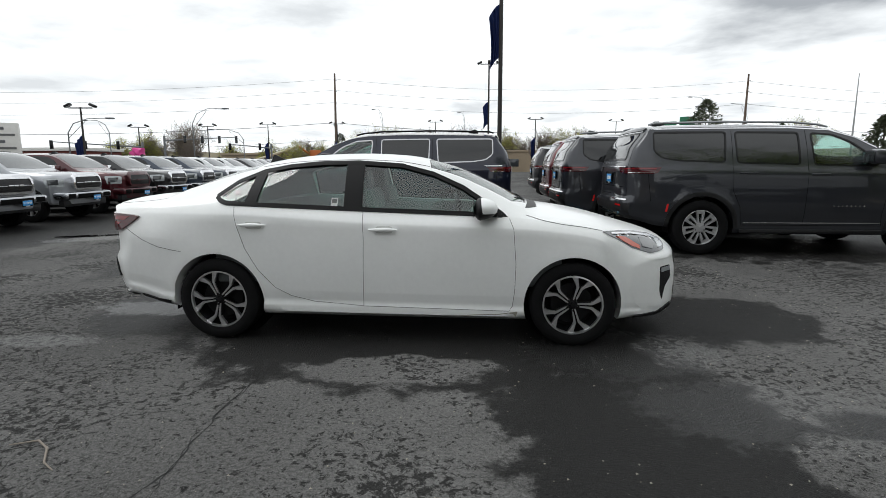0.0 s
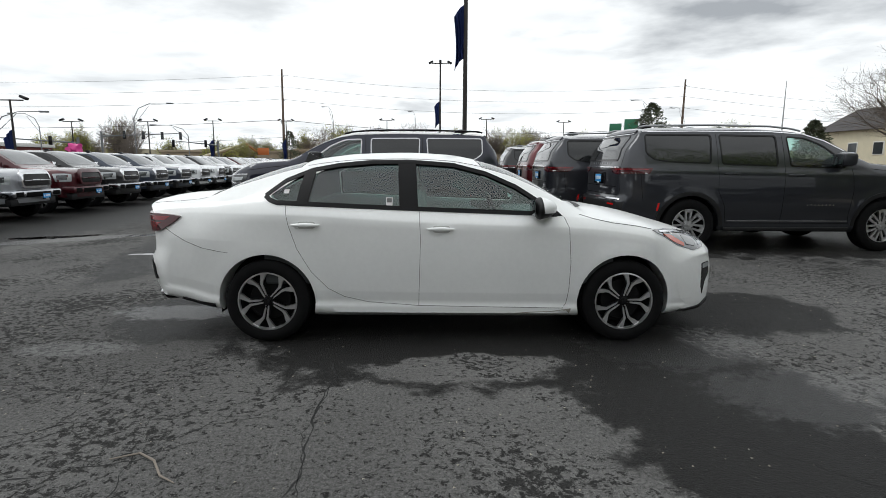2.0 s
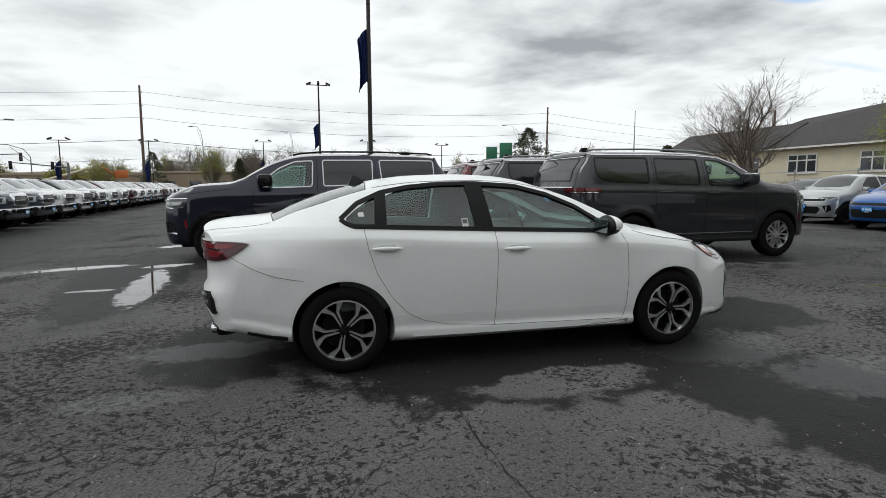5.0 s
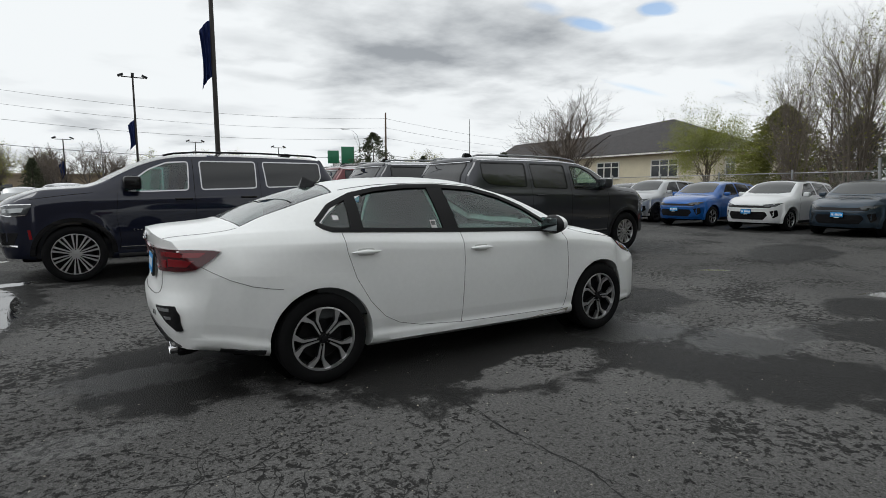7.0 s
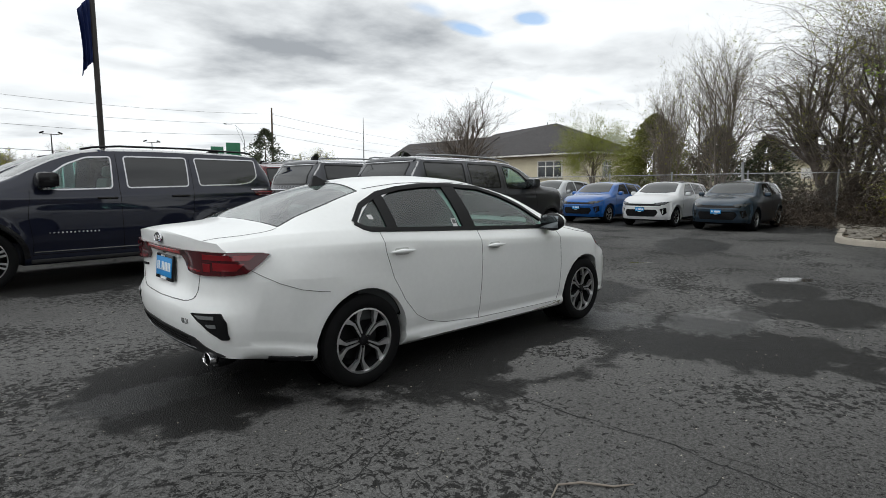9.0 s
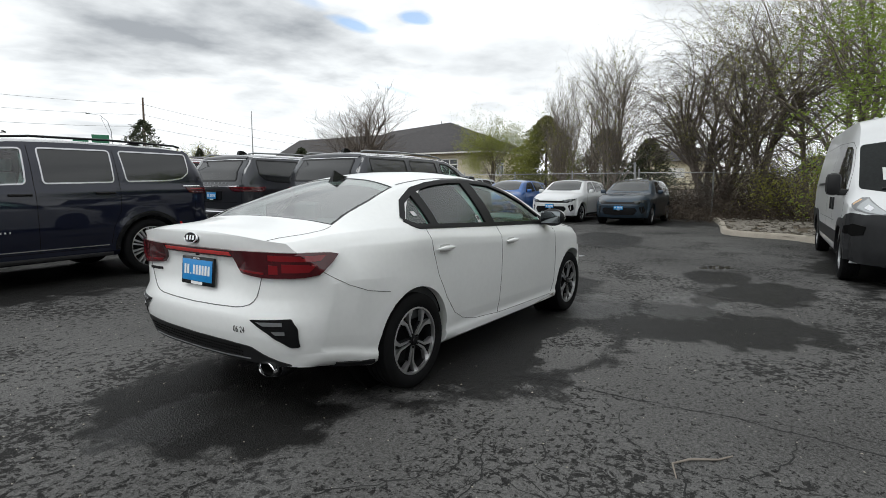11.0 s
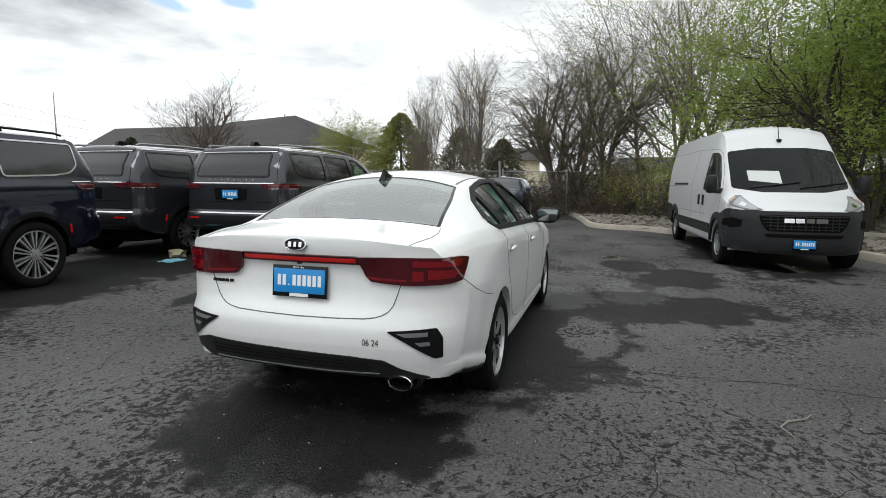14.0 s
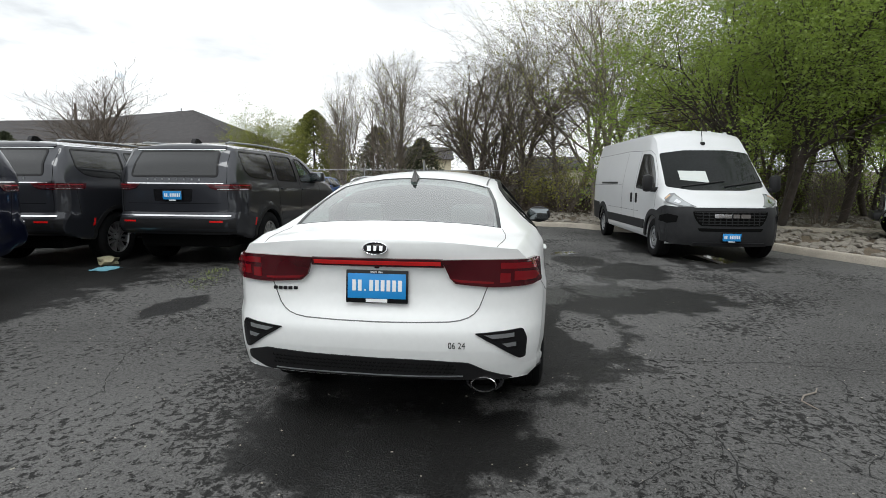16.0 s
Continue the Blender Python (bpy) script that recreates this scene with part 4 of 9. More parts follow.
def sedan():
    car = thing("sedan", "white four-door sedan with black-framed windows parked on wet asphalt", "car")
    sh = sedan_shell()
    cuts = [drum(x, 0.315, 0.362, y, y + 0.5) for x in (-1.36, 1.35) for y in (-1.12, 0.62)]
    inner = sh.grid(shrink=0.05, trim=0.95, floor=0.42)
    win = [prism(rounded(p, 0.02), -1.2, 1.2) for p in (SIDE_FRONT, SIDE_REAR, SIDE_QUARTER)]
    panes = [prism(REAR_PANE, 1.0, 1.7, "z"), prism(FRONT_PANE, 0.9, 1.7, "z")]
    body = carve(sh.grid(), cuts + [inner] + win + panes)
    bmesh.ops.delete(body, geom=[f for f in body.faces if f.calc_area() < 1e-9], context="FACES_ONLY")
    part("body", body, white_paint, car, "white bodywork", sharp=50)
    # dark liner of the cabin, just inside the white skin
    liner = carve(sh.grid(shrink=0.062, trim=0.96, floor=0.43), [prism(rounded(p, 0.02), -1.2, 1.2) for p in (SIDE_FRONT, SIDE_REAR, SIDE_QUARTER)] + [prism(REAR_PANE, 1.0, 1.7, "z"), prism(FRONT_PANE, 0.9, 1.7, "z")])
    bmesh.ops.reverse_faces(liner, faces=liner.faces[:])
    part("cabin_lining", liner, interior_grey, car)
    for k in ("right", "left"):
        for p in (SIDE_FRONT, SIDE_REAR, SIDE_QUARTER):
            part("side_window", sh.drape(k, rounded(p, 0.02), -0.006, 0.010), side_glass if k == "right" else MATS["side_glass_inside"], car)
        # black frame round the windows and the pillars between
        for poly in ([(-0.222, 1.000), (-0.362, 1.005), (-0.384, 1.368), (-0.246, 1.368)], [(-1.042, 1.038), (-1.130, 1.045), (-1.100, 1.285), (-1.012, 1.318)], [(0.70, 0.972), (0.86, 0.965), (0.80, 1.010), (0.72, 1.045)]):
            part("pillar_trim", sh.drape(k, poly, 0.006, 0.012, 0.03), window_black, car)
        part("window_trim", sh.ribbon(k, ring_path(inset_poly(DLO, 0.012)), 0.029, 0.0065, 0.014), window_black, car)
        part("quarter_lining", sh.drape(k, SIDE_QUARTER, -0.028, 0.036), window_black, car)
        for seam in ([(0.875, 0.955), (0.905, 0.88), (0.925, 0.62), (0.92, 0.42), (0.905, 0.30), (0.88, 0.262), (-0.22, 0.283), (-0.60, 0.312), (-0.78, 0.355), (-0.90, 0.42), (-1.02, 0.55), (-1.12, 0.72), (-1.18, 0.90), (-1.205, 1.04)],
                     [(-0.215, 1.0), (-0.205, 0.8), (-0.22, 0.283)], [(-2.11, 0.868), (-2.05, 0.83), (-1.95, 0.775), (-1.82, 0.725), (-1.70, 0.70), (-1.63, 0.69)], [(1.0, 0.975), (1.1, 0.945), (1.25, 0.915), (1.42, 0.893), (1.55, 0.868)]):
            part("panel_gap", sh.ribbon(k, seam, 0.0034, 0.0016), seam_dark, car)
        for hx, hz in ((-1.05, 0.90), (-0.055, 0.872)):
            c, nn = sh.cast(k, hx, hz)
            hb = bmesh.new()
            bmesh.ops.create_uvsphere(hb, u_segments=20, v_segments=12, radius=1)
            for v in hb.verts:
                v.co = Vector((c.x + v.co.x * 0.112, c.y + nn.y * 0.022 + v.co.y * 0.014, c.z + v.co.z * 0.017 * (1 - 0.25 * abs(v.co.x))))
            part("door_handle", hb, white_paint, car)
            # grey patch on the flat skin: the shade of the handle's hollow, as colour
            part("handle_cup", sh.drape(k, rounded([(hx - 0.06, hz - 0.028), (hx + 0.07, hz - 0.028), (hx + 0.07, hz + 0.024), (hx - 0.06, hz + 0.024)], 0.025), 0.001, 0.004), material("handle_shade", (0.55, 0.55, 0.54), 0.4, coat=1.0), car)
        s = -1 if k == "right" else 1
        # mirror: cap, dark foot and glass
        mb = bmesh.new()
        bmesh.ops.create_uvsphere(mb, u_segments=24, v_segments=14, radius=1)
        for v in mb.verts:
            q = v.co.copy()
            v.co = Vector((0.665 + q.x * (0.12 if q.x > 0 else 0.05), s * (0.965 + q.y * s * 0.118), 1.035 + q.z * 0.078))
        bmesh.ops.bisect_plane(mb, geom=mb.verts[:] + mb.edges[:] + mb.faces[:], plane_co=(0, 0, 1.005), plane_no=(0, 0, 1), clear_inner=True)
        bmesh.ops.bisect_plane(mb, geom=mb.verts[:] + mb.edges[:] + mb.faces[:], plane_co=(0.648, 0, 0), plane_no=(1, 0, 0), clear_inner=True)
        part("mirror_cap", mb, white_paint, car)
        mb = bmesh.new()
        bmesh.ops.create_uvsphere(mb, u_segments=24, v_segments=14, radius=1)
        for v in mb.verts:
            q = v.co.copy()
            big = 1.0 if q.x > 0.02 else 1.055
            v.co = Vector((0.664 + q.x * (0.116 if q.x > 0 else 0.049), s * (0.964 + q.y * s * 0.115 * big), 1.033 + q.z * 0.077 * big))
        add_box(mb, 0.65, s * 0.78, 0.972, 0.78, s * 0.90, 1.0, bevel=0.008)
        part("mirror_foot", mb, black_plastic, car)
        part("mirror_glass", box(0.610, s * 0.965 - 0.095, 0.98, 0.614, s * 0.965 + 0.095, 1.092, bevel=0.003), mirror_dark, car)
        # lamps in front
        part("headlamp", sh.drape(k, rounded([(1.545, 0.862), (1.70, 0.850), (1.86, 0.828), (1.99, 0.800), (2.075, 0.765), (2.085, 0.735), (2.05, 0.700), (1.93, 0.688), (1.78, 0.735), (1.66, 0.805)], 0.012), 0.006, 0.01), lamp_dark, car, "clear headlamp with a dark inside")
        part("headlamp_lens", sh.drape(k, [(1.86, 0.795), (1.96, 0.780), (1.99, 0.748), (1.95, 0.715), (1.87, 0.735)], 0.0085, 0.0), lamp_smoke, car)
        part("lamp_projector", sh.drape(k, rounded([(2.0, 0.775), (2.05, 0.760), (2.06, 0.725), (2.01, 0.718)], 0.01), 0.0088, 0.0), lamp_clear, car)
        part("lamp_strip", sh.ribbon(k, [(1.62, 0.842), (1.80, 0.824), (1.97, 0.792), (2.06, 0.760)], 0.010, 0.009), chrome, car)
        part("turn_signal", sh.drape(k, [(1.66, 0.822), (1.74, 0.806), (1.85, 0.742), (1.845, 0.722), (1.78, 0.745), (1.70, 0.790)], 0.0085, 0.0), lamp_amber, car, "amber turn signal")
        part("bumper_vent", sh.drape(k, rounded([(2.01, 0.585), (2.105, 0.59), (2.115, 0.50), (2.065, 0.43), (2.04, 0.33), (2.015, 0.40)], 0.01), 0.004, 0.01), gloss_black, car)
        part("fog_lamp", sh.drape(k, [(2.02, 0.578), (2.10, 0.583), (2.10, 0.552), (2.02, 0.544)], 0.009, 0.0), lamp_clear, car)
        part("front_lip", sh.ribbon(k, [(1.82, 0.215), (2.0, 0.228), (2.13, 0.28)], 0.03, 0.012, 0.01), gloss_black, car)
        # tail lamps, wrapped round the corners
        cen = (-1.75, s * 0.35)
        ang = (lambda u: u if s < 0 else 360 - u)
        part("tail_lamp", sh.drape(cen, [(ang(u), z) for u, z in ((178, 0.970), (190, 0.974), (205, 0.976), (225, 0.972), (238, 0.964), (243, 0.954), (239, 0.915), (231, 0.852), (224, 0.840), (204, 0.836), (185, 0.848), (182, 0.875))][::int(-s)], 0.021, 0.012, 0.02), lamp_red_dark, car, "dark red tail lamp")
        for q in (((206, 0.960), (235, 0.953), (232, 0.925), (206, 0.930)), ((213, 0.915), (230, 0.908), (226, 0.868), (213, 0.868)), ((206, 0.908), (211, 0.905), (211, 0.860), (206, 0.858)), ((183, 0.872), (203, 0.865), (203, 0.855), (186, 0.858))):
            part("lamp_chamber", sh.drape(cen, [(ang(u), z) for u, z in q][::int(-s)], 0.0235, -0.016, 0.02), lamp_red, car, "bright red lamp chamber")
        part("rear_vent", sh.drape("rear", rounded([(s * 0.495, 0.606), (s * 0.735, 0.625), (s * 0.755, 0.57), (s * 0.75, 0.465), (s * 0.715, 0.468), (s * 0.60, 0.545)], 0.012), 0.008, 0.018, 0.02), gloss_black, car)
        part("reverse_lamp", sh.drape("rear", [(s * 0.545, 0.598), (s * 0.69, 0.606), (s * 0.69, 0.585), (s * 0.585, 0.580)], 0.012, 0.0, 0.02), lamp_smoke, car)
        part("fog_lens", sh.drape("rear", [(s * 0.635, 0.553), (s * 0.70, 0.557), (s * 0.70, 0.537), (s * 0.655, 0.535)], 0.012, 0.0, 0.02), lamp_smoke, car)
        part("lower_lip", sh.ribbon(k, [(-2.02, 0.325), (-1.92, 0.308), (-1.82, 0.292), (-1.75, 0.282)], 0.030, 0.008, 0.012), black_plastic, car)
        part("wheel_arch_liner", carve(drum(-1.36, 0.315, 0.366, s * 0.62 - 0.02, s * 0.62 + 0.02), []), well_black, car)
        part("wheel_arch_liner", carve(drum(1.35, 0.315, 0.366, s * 0.62 - 0.02, s * 0.62 + 0.02), []), well_black, car)
        for ax in (-1.36, 1.35):
            arc = [(ax + 0.364 * math.cos(a), 0.315 + 0.364 * math.sin(a)) for a in np.linspace(math.pi * 1.08, -math.pi * 0.08, 30)]
            lining = bmesh.new()
            rows = [(lining.verts.new((x, s * 0.62, z)), lining.verts.new((x, sh.cast(k, x, max(z, 0.24))[0].y - s * 0.012, z))) for x, z in arc]
            for a, b in zip(rows, rows[1:]):
                lining.faces.new((a[0], a[1], b[1], b[0]))
            part("wheel_well", lining, well_black, car)
    part("mud_splash", sh.drape("right", rounded([(0.50, 0.222), (0.93, 0.216), (0.945, 0.262), (0.80, 0.238), (0.62, 0.232)], 0.008), 0.0012, 0.004), material("dried_mud", (0.30, 0.29, 0.24), 0.9, noise_scale=25, vary=0.5), car, "dried mud on the sill")
    part("windscreen", sh.drape("top", FRONT_PANE, -0.005, 0.010), clear_glass, car)
    part("rear_window", sh.drape("top", REAR_PANE, -0.004, 0.010), rear_glass, car)
    for pane in (REAR_PANE, FRONT_PANE):
        inset = [(x, y * 0.983) for x, y in pane]
        part("glass_border", sh.ribbon("top", ring_path(inset), 0.020, -0.001, 0.003), gloss_black, car)
    for y in (-0.49, 0.49):
        part("roof_channel", sh.ribbon("top", [(-1.10, y * 1.02), (-0.6, y * 1.03), (0.0, y * 1.03), (0.26, y * 1.05)], 0.012, 0.0015), seam_dark, car)
    # boot lid
    for path in ([(0.597, 0.972), (0.592, 0.93), (0.555, 0.83), (0.532, 0.765), (0.517, 0.728), (0.495, 0.700), (0.465, 0.679), (0.425, 0.666), (0.37, 0.658), (0.2, 0.652), (0, 0.650), (-0.2, 0.652), (-0.37, 0.658), (-0.425, 0.666), (-0.465, 0.679), (-0.495, 0.700), (-0.517, 0.728), (-0.532, 0.765), (-0.555, 0.83), (-0.592, 0.93), (-0.597, 0.972)],):
        part("panel_gap", sh.ribbon("rear", path, 0.005, 0.0018), seam_dark, car)
    for s in (-1, 1):
        part("panel_gap", sh.ribbon("top", [(-1.85, s * 0.622), (-1.95, s * 0.640), (-2.08, s * 0.640), (-2.18, s * 0.625), (-2.29, s * 0.600)], 0.0034, 0.0016), seam_dark, car)
    part("light_bar", sh.drape("rear", [(-0.34, 0.932), (0.34, 0.932), (0.335, 0.972), (-0.335, 0.972)], 0.010, 0.01), lamp_red_dark, car, "dark red light bar across the boot lid")
    part("light_strip", sh.drape("rear", [(-0.325, 0.943), (0.325, 0.943), (0.325, 0.962), (-0.325, 0.962)], 0.013, -0.008), lamp_red_lit, car, "bright red strip")
    c, nn = sh.cast("rear", 0, 1.025)
    lean = pose(c.x - 0.004, 0, 1.022, 0, 12, 0)
    b = part("badge", lathe([(1.0, 0.006), (1.0, -0.004), (0.9, -0.008), (0.0005, -0.009)], axis="x", sides=40), gloss_black, car, "black oval badge with a silver rim")
    b.matrix_basis = lean @ Matrix.Diagonal((1, 0.063, 0.031, 1))
    part("badge_rim", lathe([(1.0, 0.0), (1.02, -0.008), (0.93, -0.012), (0.90, -0.006)], axis="x", sides=40), chrome, b)
    bars = bmesh.new()
    for y0, y1 in ((-0.62, -0.36), (-0.12, 0.10), (0.32, 0.62)):
        add_box(bars, -0.012, y0, -0.42, -0.006, y1, 0.42)
    part("badge_bar", bars, chrome, b)
    c, nn = sh.cast("rear", 0, 0.82)
    number_plate(car, pose(c.x - 0.022, 0, 0.825, 0, 5, 0))
    t = lettering("SINCE 1966", 0.013, ink_white, "plate_lettering")
    t.parent = car
    t.matrix_basis = pose(c.x - 0.0275, 0, 0.825 + 0.0745, 0, 5, 0) @ pose(0, 0, 0, 90, 0, -90)
    bars = bmesh.new()
    for kk in range(5):
        yy, zz = 0.545 - kk * 0.027, 0.802
        c, nn = sh.cast("rear", yy, zz)
        add_box(bars, c.x - 0.008, yy - 0.010, zz - 0.008, c.x + 0.006, yy + 0.010, zz + 0.008, bevel=0.002)
    part("model_script", bars, dark_alloy, car)
    c, nn = sh.cast("rear", -0.41, 0.535)
    t = lettering("06 24", 0.048, ink_black, "sticker_lettering", 0.0005)
    t.parent = car
    t.matrix_basis = pose(c.x - 0.003, -0.41, 0.540, 0, 0, 0) @ Matrix.Rotation(math.atan2(nn.y, -nn.x) * -1, 4, "Z") @ pose(0, 0, 0, 90, 0, -90) @ Matrix.Diagonal((0.8, 1, 1, 1))
    part("camera_eye", box(-2.325, -0.012, 0.918, -2.30, 0.012, 0.932, bevel=0.004), gloss_black, car)
    # lower valance, grille texture, bright line and exhaust
    part("diffuser", sh.drape("rear", rounded([(0.73, 0.445), (0.60, 0.482), (0.3, 0.470), (-0.3, 0.458), (-0.47, 0.448), (-0.56, 0.40), (-0.70, 0.352), (-0.62, 0.348), (0.62, 0.352), (0.74, 0.40)][::-1], 0.02), 0.006, 0.02), black_plastic, car, "black lower bumper with a mesh insert")
    mesh = bmesh.new()
    for i in range(44):
        for j in range(3):
            yy, zz = 0.56 - i * 0.022 - (j % 2) * 0.011, 0.446 - j * 0.021 - i * 0.0003
            c, nn = sh.cast("rear", yy, zz)
            ring = [mesh.verts.new((c.x - 0.008, yy + 0.0085 * math.cos(a), zz + 0.0085 * math.sin(a))) for a in (math.pi / 3 * q for q in range(6))]
            mid = mesh.verts.new((c.x - 0.002, yy, zz))
            for q in range(6):
                mesh.faces.new((ring[q], ring[(q + 1) % 6], mid))
    part("mesh_insert", mesh, well_black, car)
    part("bright_line", sh.ribbon("rear", [(0.56, 0.368), (0.2, 0.366), (-0.2, 0.364), (-0.44, 0.372)], 0.006, 0.010), steel_rim, car)
    ex = lathe([(0.075, 0.10), (0.072, -0.03), (0.067, -0.034), (0.063, -0.029), (0.062, -0.02)], axis="x", sides=32)
    e = part("exhaust_tip", ex, chrome, car)
    e.matrix_basis = pose(-2.250, -0.545, 0.322) @ Matrix.Diagonal((1, 0.92, 0.58, 1))
    es = part("exhaust_surround", lathe([(0.070, 0.14), (0.098, 0.06), (0.100, 0.01), (0.088, -0.008), (0.074, -0.004), (0.072, 0.05)], axis="x", sides=36), gloss_black, car)
    es.matrix_basis = pose(-2.235, -0.545, 0.330) @ Matrix.Diagonal((1, 1.05, 0.68, 1))
    part("exhaust_mouth", lathe([(0.063, -0.022), (0.060, 0.05), (0.0005, 0.06)], axis="x", sides=32), well_black, e)
    # shark fin
    fin = prism([(-1.24, 1.352), (-1.225, 1.385), (-1.205, 1.435), (-1.19, 1.435), (-1.12, 1.40), (-1.03, 1.385), (-1.03, 1.36)], -0.022, 0.022)
    for v in fin.verts:
        v.co.y *= max(0.12, 1 - (v.co.z - 1.36) / 0.075)
    part("roof_fin", fin, gloss_black, car)
    part("underbody", box(-1.9, -0.58, 0.20, 1.9, 0.58, 0.36, bevel=0.03), well_black, car)
    # cabin
    seat(car, 0.12, -0.36, seat_cloth)
    seat(car, 0.12, 0.36, seat_cloth)
    bench = bmesh.new()
    add_box(bench, -0.95, -0.62, 0.42, -0.45, 0.62, 0.60, bevel=0.05)
    add_box(bench, -0.08, -0.62, 0, 0.06, 0.62, 0.58, bevel=0.05, m=pose(-0.93, 0, 0.52, 0, -18, 0))
    part("rear_bench", bench, seat_cloth, car)
    for y in (-0.38, 0.38):
        part("headrest", box(-0.05, y - 0.13, 0, 0.05, y + 0.13, 0.15, bevel=0.04, m=pose(-1.10, 0, 1.05, 0, -15, 0)), seat_cloth, car)
    part("parcel_shelf", box(-1.75, -0.60, 0.98, -1.1, 0.60, 1.0, bevel=0.006), interior_grey, car)
    part("dashboard", box(0.55, -0.70, 0.62, 1.05, 0.70, 0.95, bevel=0.06), interior_grey, car)
    wheel = lathe([(0.185 + 0.014 * math.cos(a), 0.014 * math.sin(a)) for a in np.linspace(0, 2 * math.pi, 9)], axis="x", sides=32)
    sw = part("steering_wheel", wheel, black_plastic, car)
    sw.matrix_basis = pose(0.48, 0.36, 0.90, 0, -22, 0)
    part("wheel_spoke", box(-0.01, -0.18, -0.03, 0.01, 0.18, 0.03, bevel=0.006), black_plastic, sw)
    part("rear_mirror", box(0.36, -0.12, 1.24, 0.39, 0.12, 1.30, bevel=0.01), black_plastic, car)
    part("window_sticker", sh.drape("right", [(-0.465, 1.035), (-0.415, 1.035), (-0.415, 1.10), (-0.465, 1.10)], -0.002, 0.002), ink_white, car)
    part("sticker_print", sh.drape("right", [(-0.458, 1.062), (-0.422, 1.062), (-0.422, 1.092), (-0.458, 1.092)], -0.0005, 0.0), seam_dark, car)
    part("window_sticker", sh.drape("right", [(-1.235, 1.125), (-1.195, 1.125), (-1.195, 1.155), (-1.235, 1.155)], -0.002, 0.002), ink_white, car)
    for y in (-0.15, 0.38):
        part("wiper", tube([(1.04, y + 0.1, 1.03), (0.98, y - 0.12, 1.075), (0.93, y - 0.36, 1.09)], 0.007, 6), black_plastic, car)
    part("cowl", sh.drape("top", [(1.0, -0.66), (1.11, -0.40), (1.13, 0), (1.11, 0.40), (1.0, 0.66), (1.03, 0.42), (1.06, 0), (1.03, -0.42)][::-1], 0.003, 0.006), black_plastic, car)
    part("front_grille", sh.drape("front", rounded([(-0.45, 0.66), (0.45, 0.66), (0.5, 0.60), (0.42, 0.56), (-0.42, 0.56), (-0.5, 0.60)], 0.02), 0.004, 0.01), gloss_black, car)
    part("lower_grille", sh.drape("front", rounded([(-0.5, 0.40), (0.5, 0.40), (0.4, 0.24), (-0.4, 0.24)], 0.03), 0.004, 0.01), gloss_black, car)
    wheels(car, [(x, y) for x in (-1.36, 1.35) for y in (-0.785, 0.785)], 0.316, 0.222, 0.205, "forked", alloy, dark_alloy, turns=(0, 14, -26, 31))
    return car


sedan()


# ---- large utility vehicles ----
def suv_shell():
    return Shell(
        x0=-2.66, x1=2.46, flare=0.018, arches=[(-1.56, 0.41, 0.47), (1.56, 0.41, 0.47)],
        top=[(-2.66, 1.62), (-2.60, 1.76), (-2.48, 1.88), (-2.30, 1.93), (-1.9, 1.955), (-0.8, 1.965), (0.0, 1.945), (0.3, 1.905), (0.6, 1.81), (0.95, 1.63), (1.2, 1.485), (1.38, 1.425), (1.9, 1.385), (2.2, 1.32), (2.36, 1.25), (2.46, 1.17)],
        bot=[(-2.66, 0.52), (-2.1, 0.42), (-1.2, 0.33), (1.2, 0.31), (2.0, 0.34), (2.46, 0.38)],
        half=[(-2.66, 1.00), (-2.2, 1.04), (-1.5, 1.058), (0, 1.06), (1.5, 1.055), (2.1, 1.03), (2.46, 0.97)],
        belt=[(-2.66, 1.32), (-1.5, 1.31), (0, 1.28), (1.0, 1.265), (1.4, 1.26), (2.0, 1.20), (2.46, 1.02)],
        roof=[(-2.66, 0.86), (-2.3, 0.845), (-1, 0.825), (0.2, 0.825), (0.7, 0.86), (1.3, 0.94), (2.0, 0.92), (2.46, 0.84)],
        drop=[(-2.66, 0.06), (-2.2, 0.075), (0.2, 0.075), (0.9, 0.06), (1.5, 0.05), (2.46, 0.06)],
        side=[(0, 0.07), (0.06, 0.04), (0.18, 0.035), (0.30, 0.015), (0.45, 0.004), (0.7, 0.0), (0.88, 0.004), (0.95, 0.014), (1, 0.035)],
        rear=[(0.3, 0.14), (0.52, 0.05), (0.62, -0.06), (0.80, -0.06), (0.86, -0.005), (1.28, 0.0), (1.36, 0.02), (1.62, 0.10), (1.80, 0.16), (1.97, 0.10)],
        rear_plan=[(0, 0), (0.5, 0.008), (0.75, 0.025), (0.88, 0.055), (0.95, 0.10), (1, 0.20)], rear_reach=0.45,
        front=[(0.3, -0.06), (0.5, 0.01), (0.8, 0.02), (1.05, 0.0), (1.2, -0.03), (1.5, -0.3)],
        front_plan=[(0, 0), (0.5, 0.03), (0.75, 0.07), (0.88, 0.13), (0.95, 0.20), (1, 0.32)], front_reach=0.6)


SUV_W1 = [(-0.03, 1.79), (0.0, 1.335), (0.60, 1.315), (0.90, 1.325), (0.80, 1.46), (0.54, 1.66), (0.28, 1.77)]
SUV_W2 = [(-0.20, 1.80), (-1.10, 1.81), (-1.08, 1.365), (-0.20, 1.34)]
SUV_W3 = [(-1.23, 1.81), (-2.27, 1.81), (-2.27, 1.53), (-2.14, 1.43), (-1.9, 1.395), (-1.26, 1.375)]


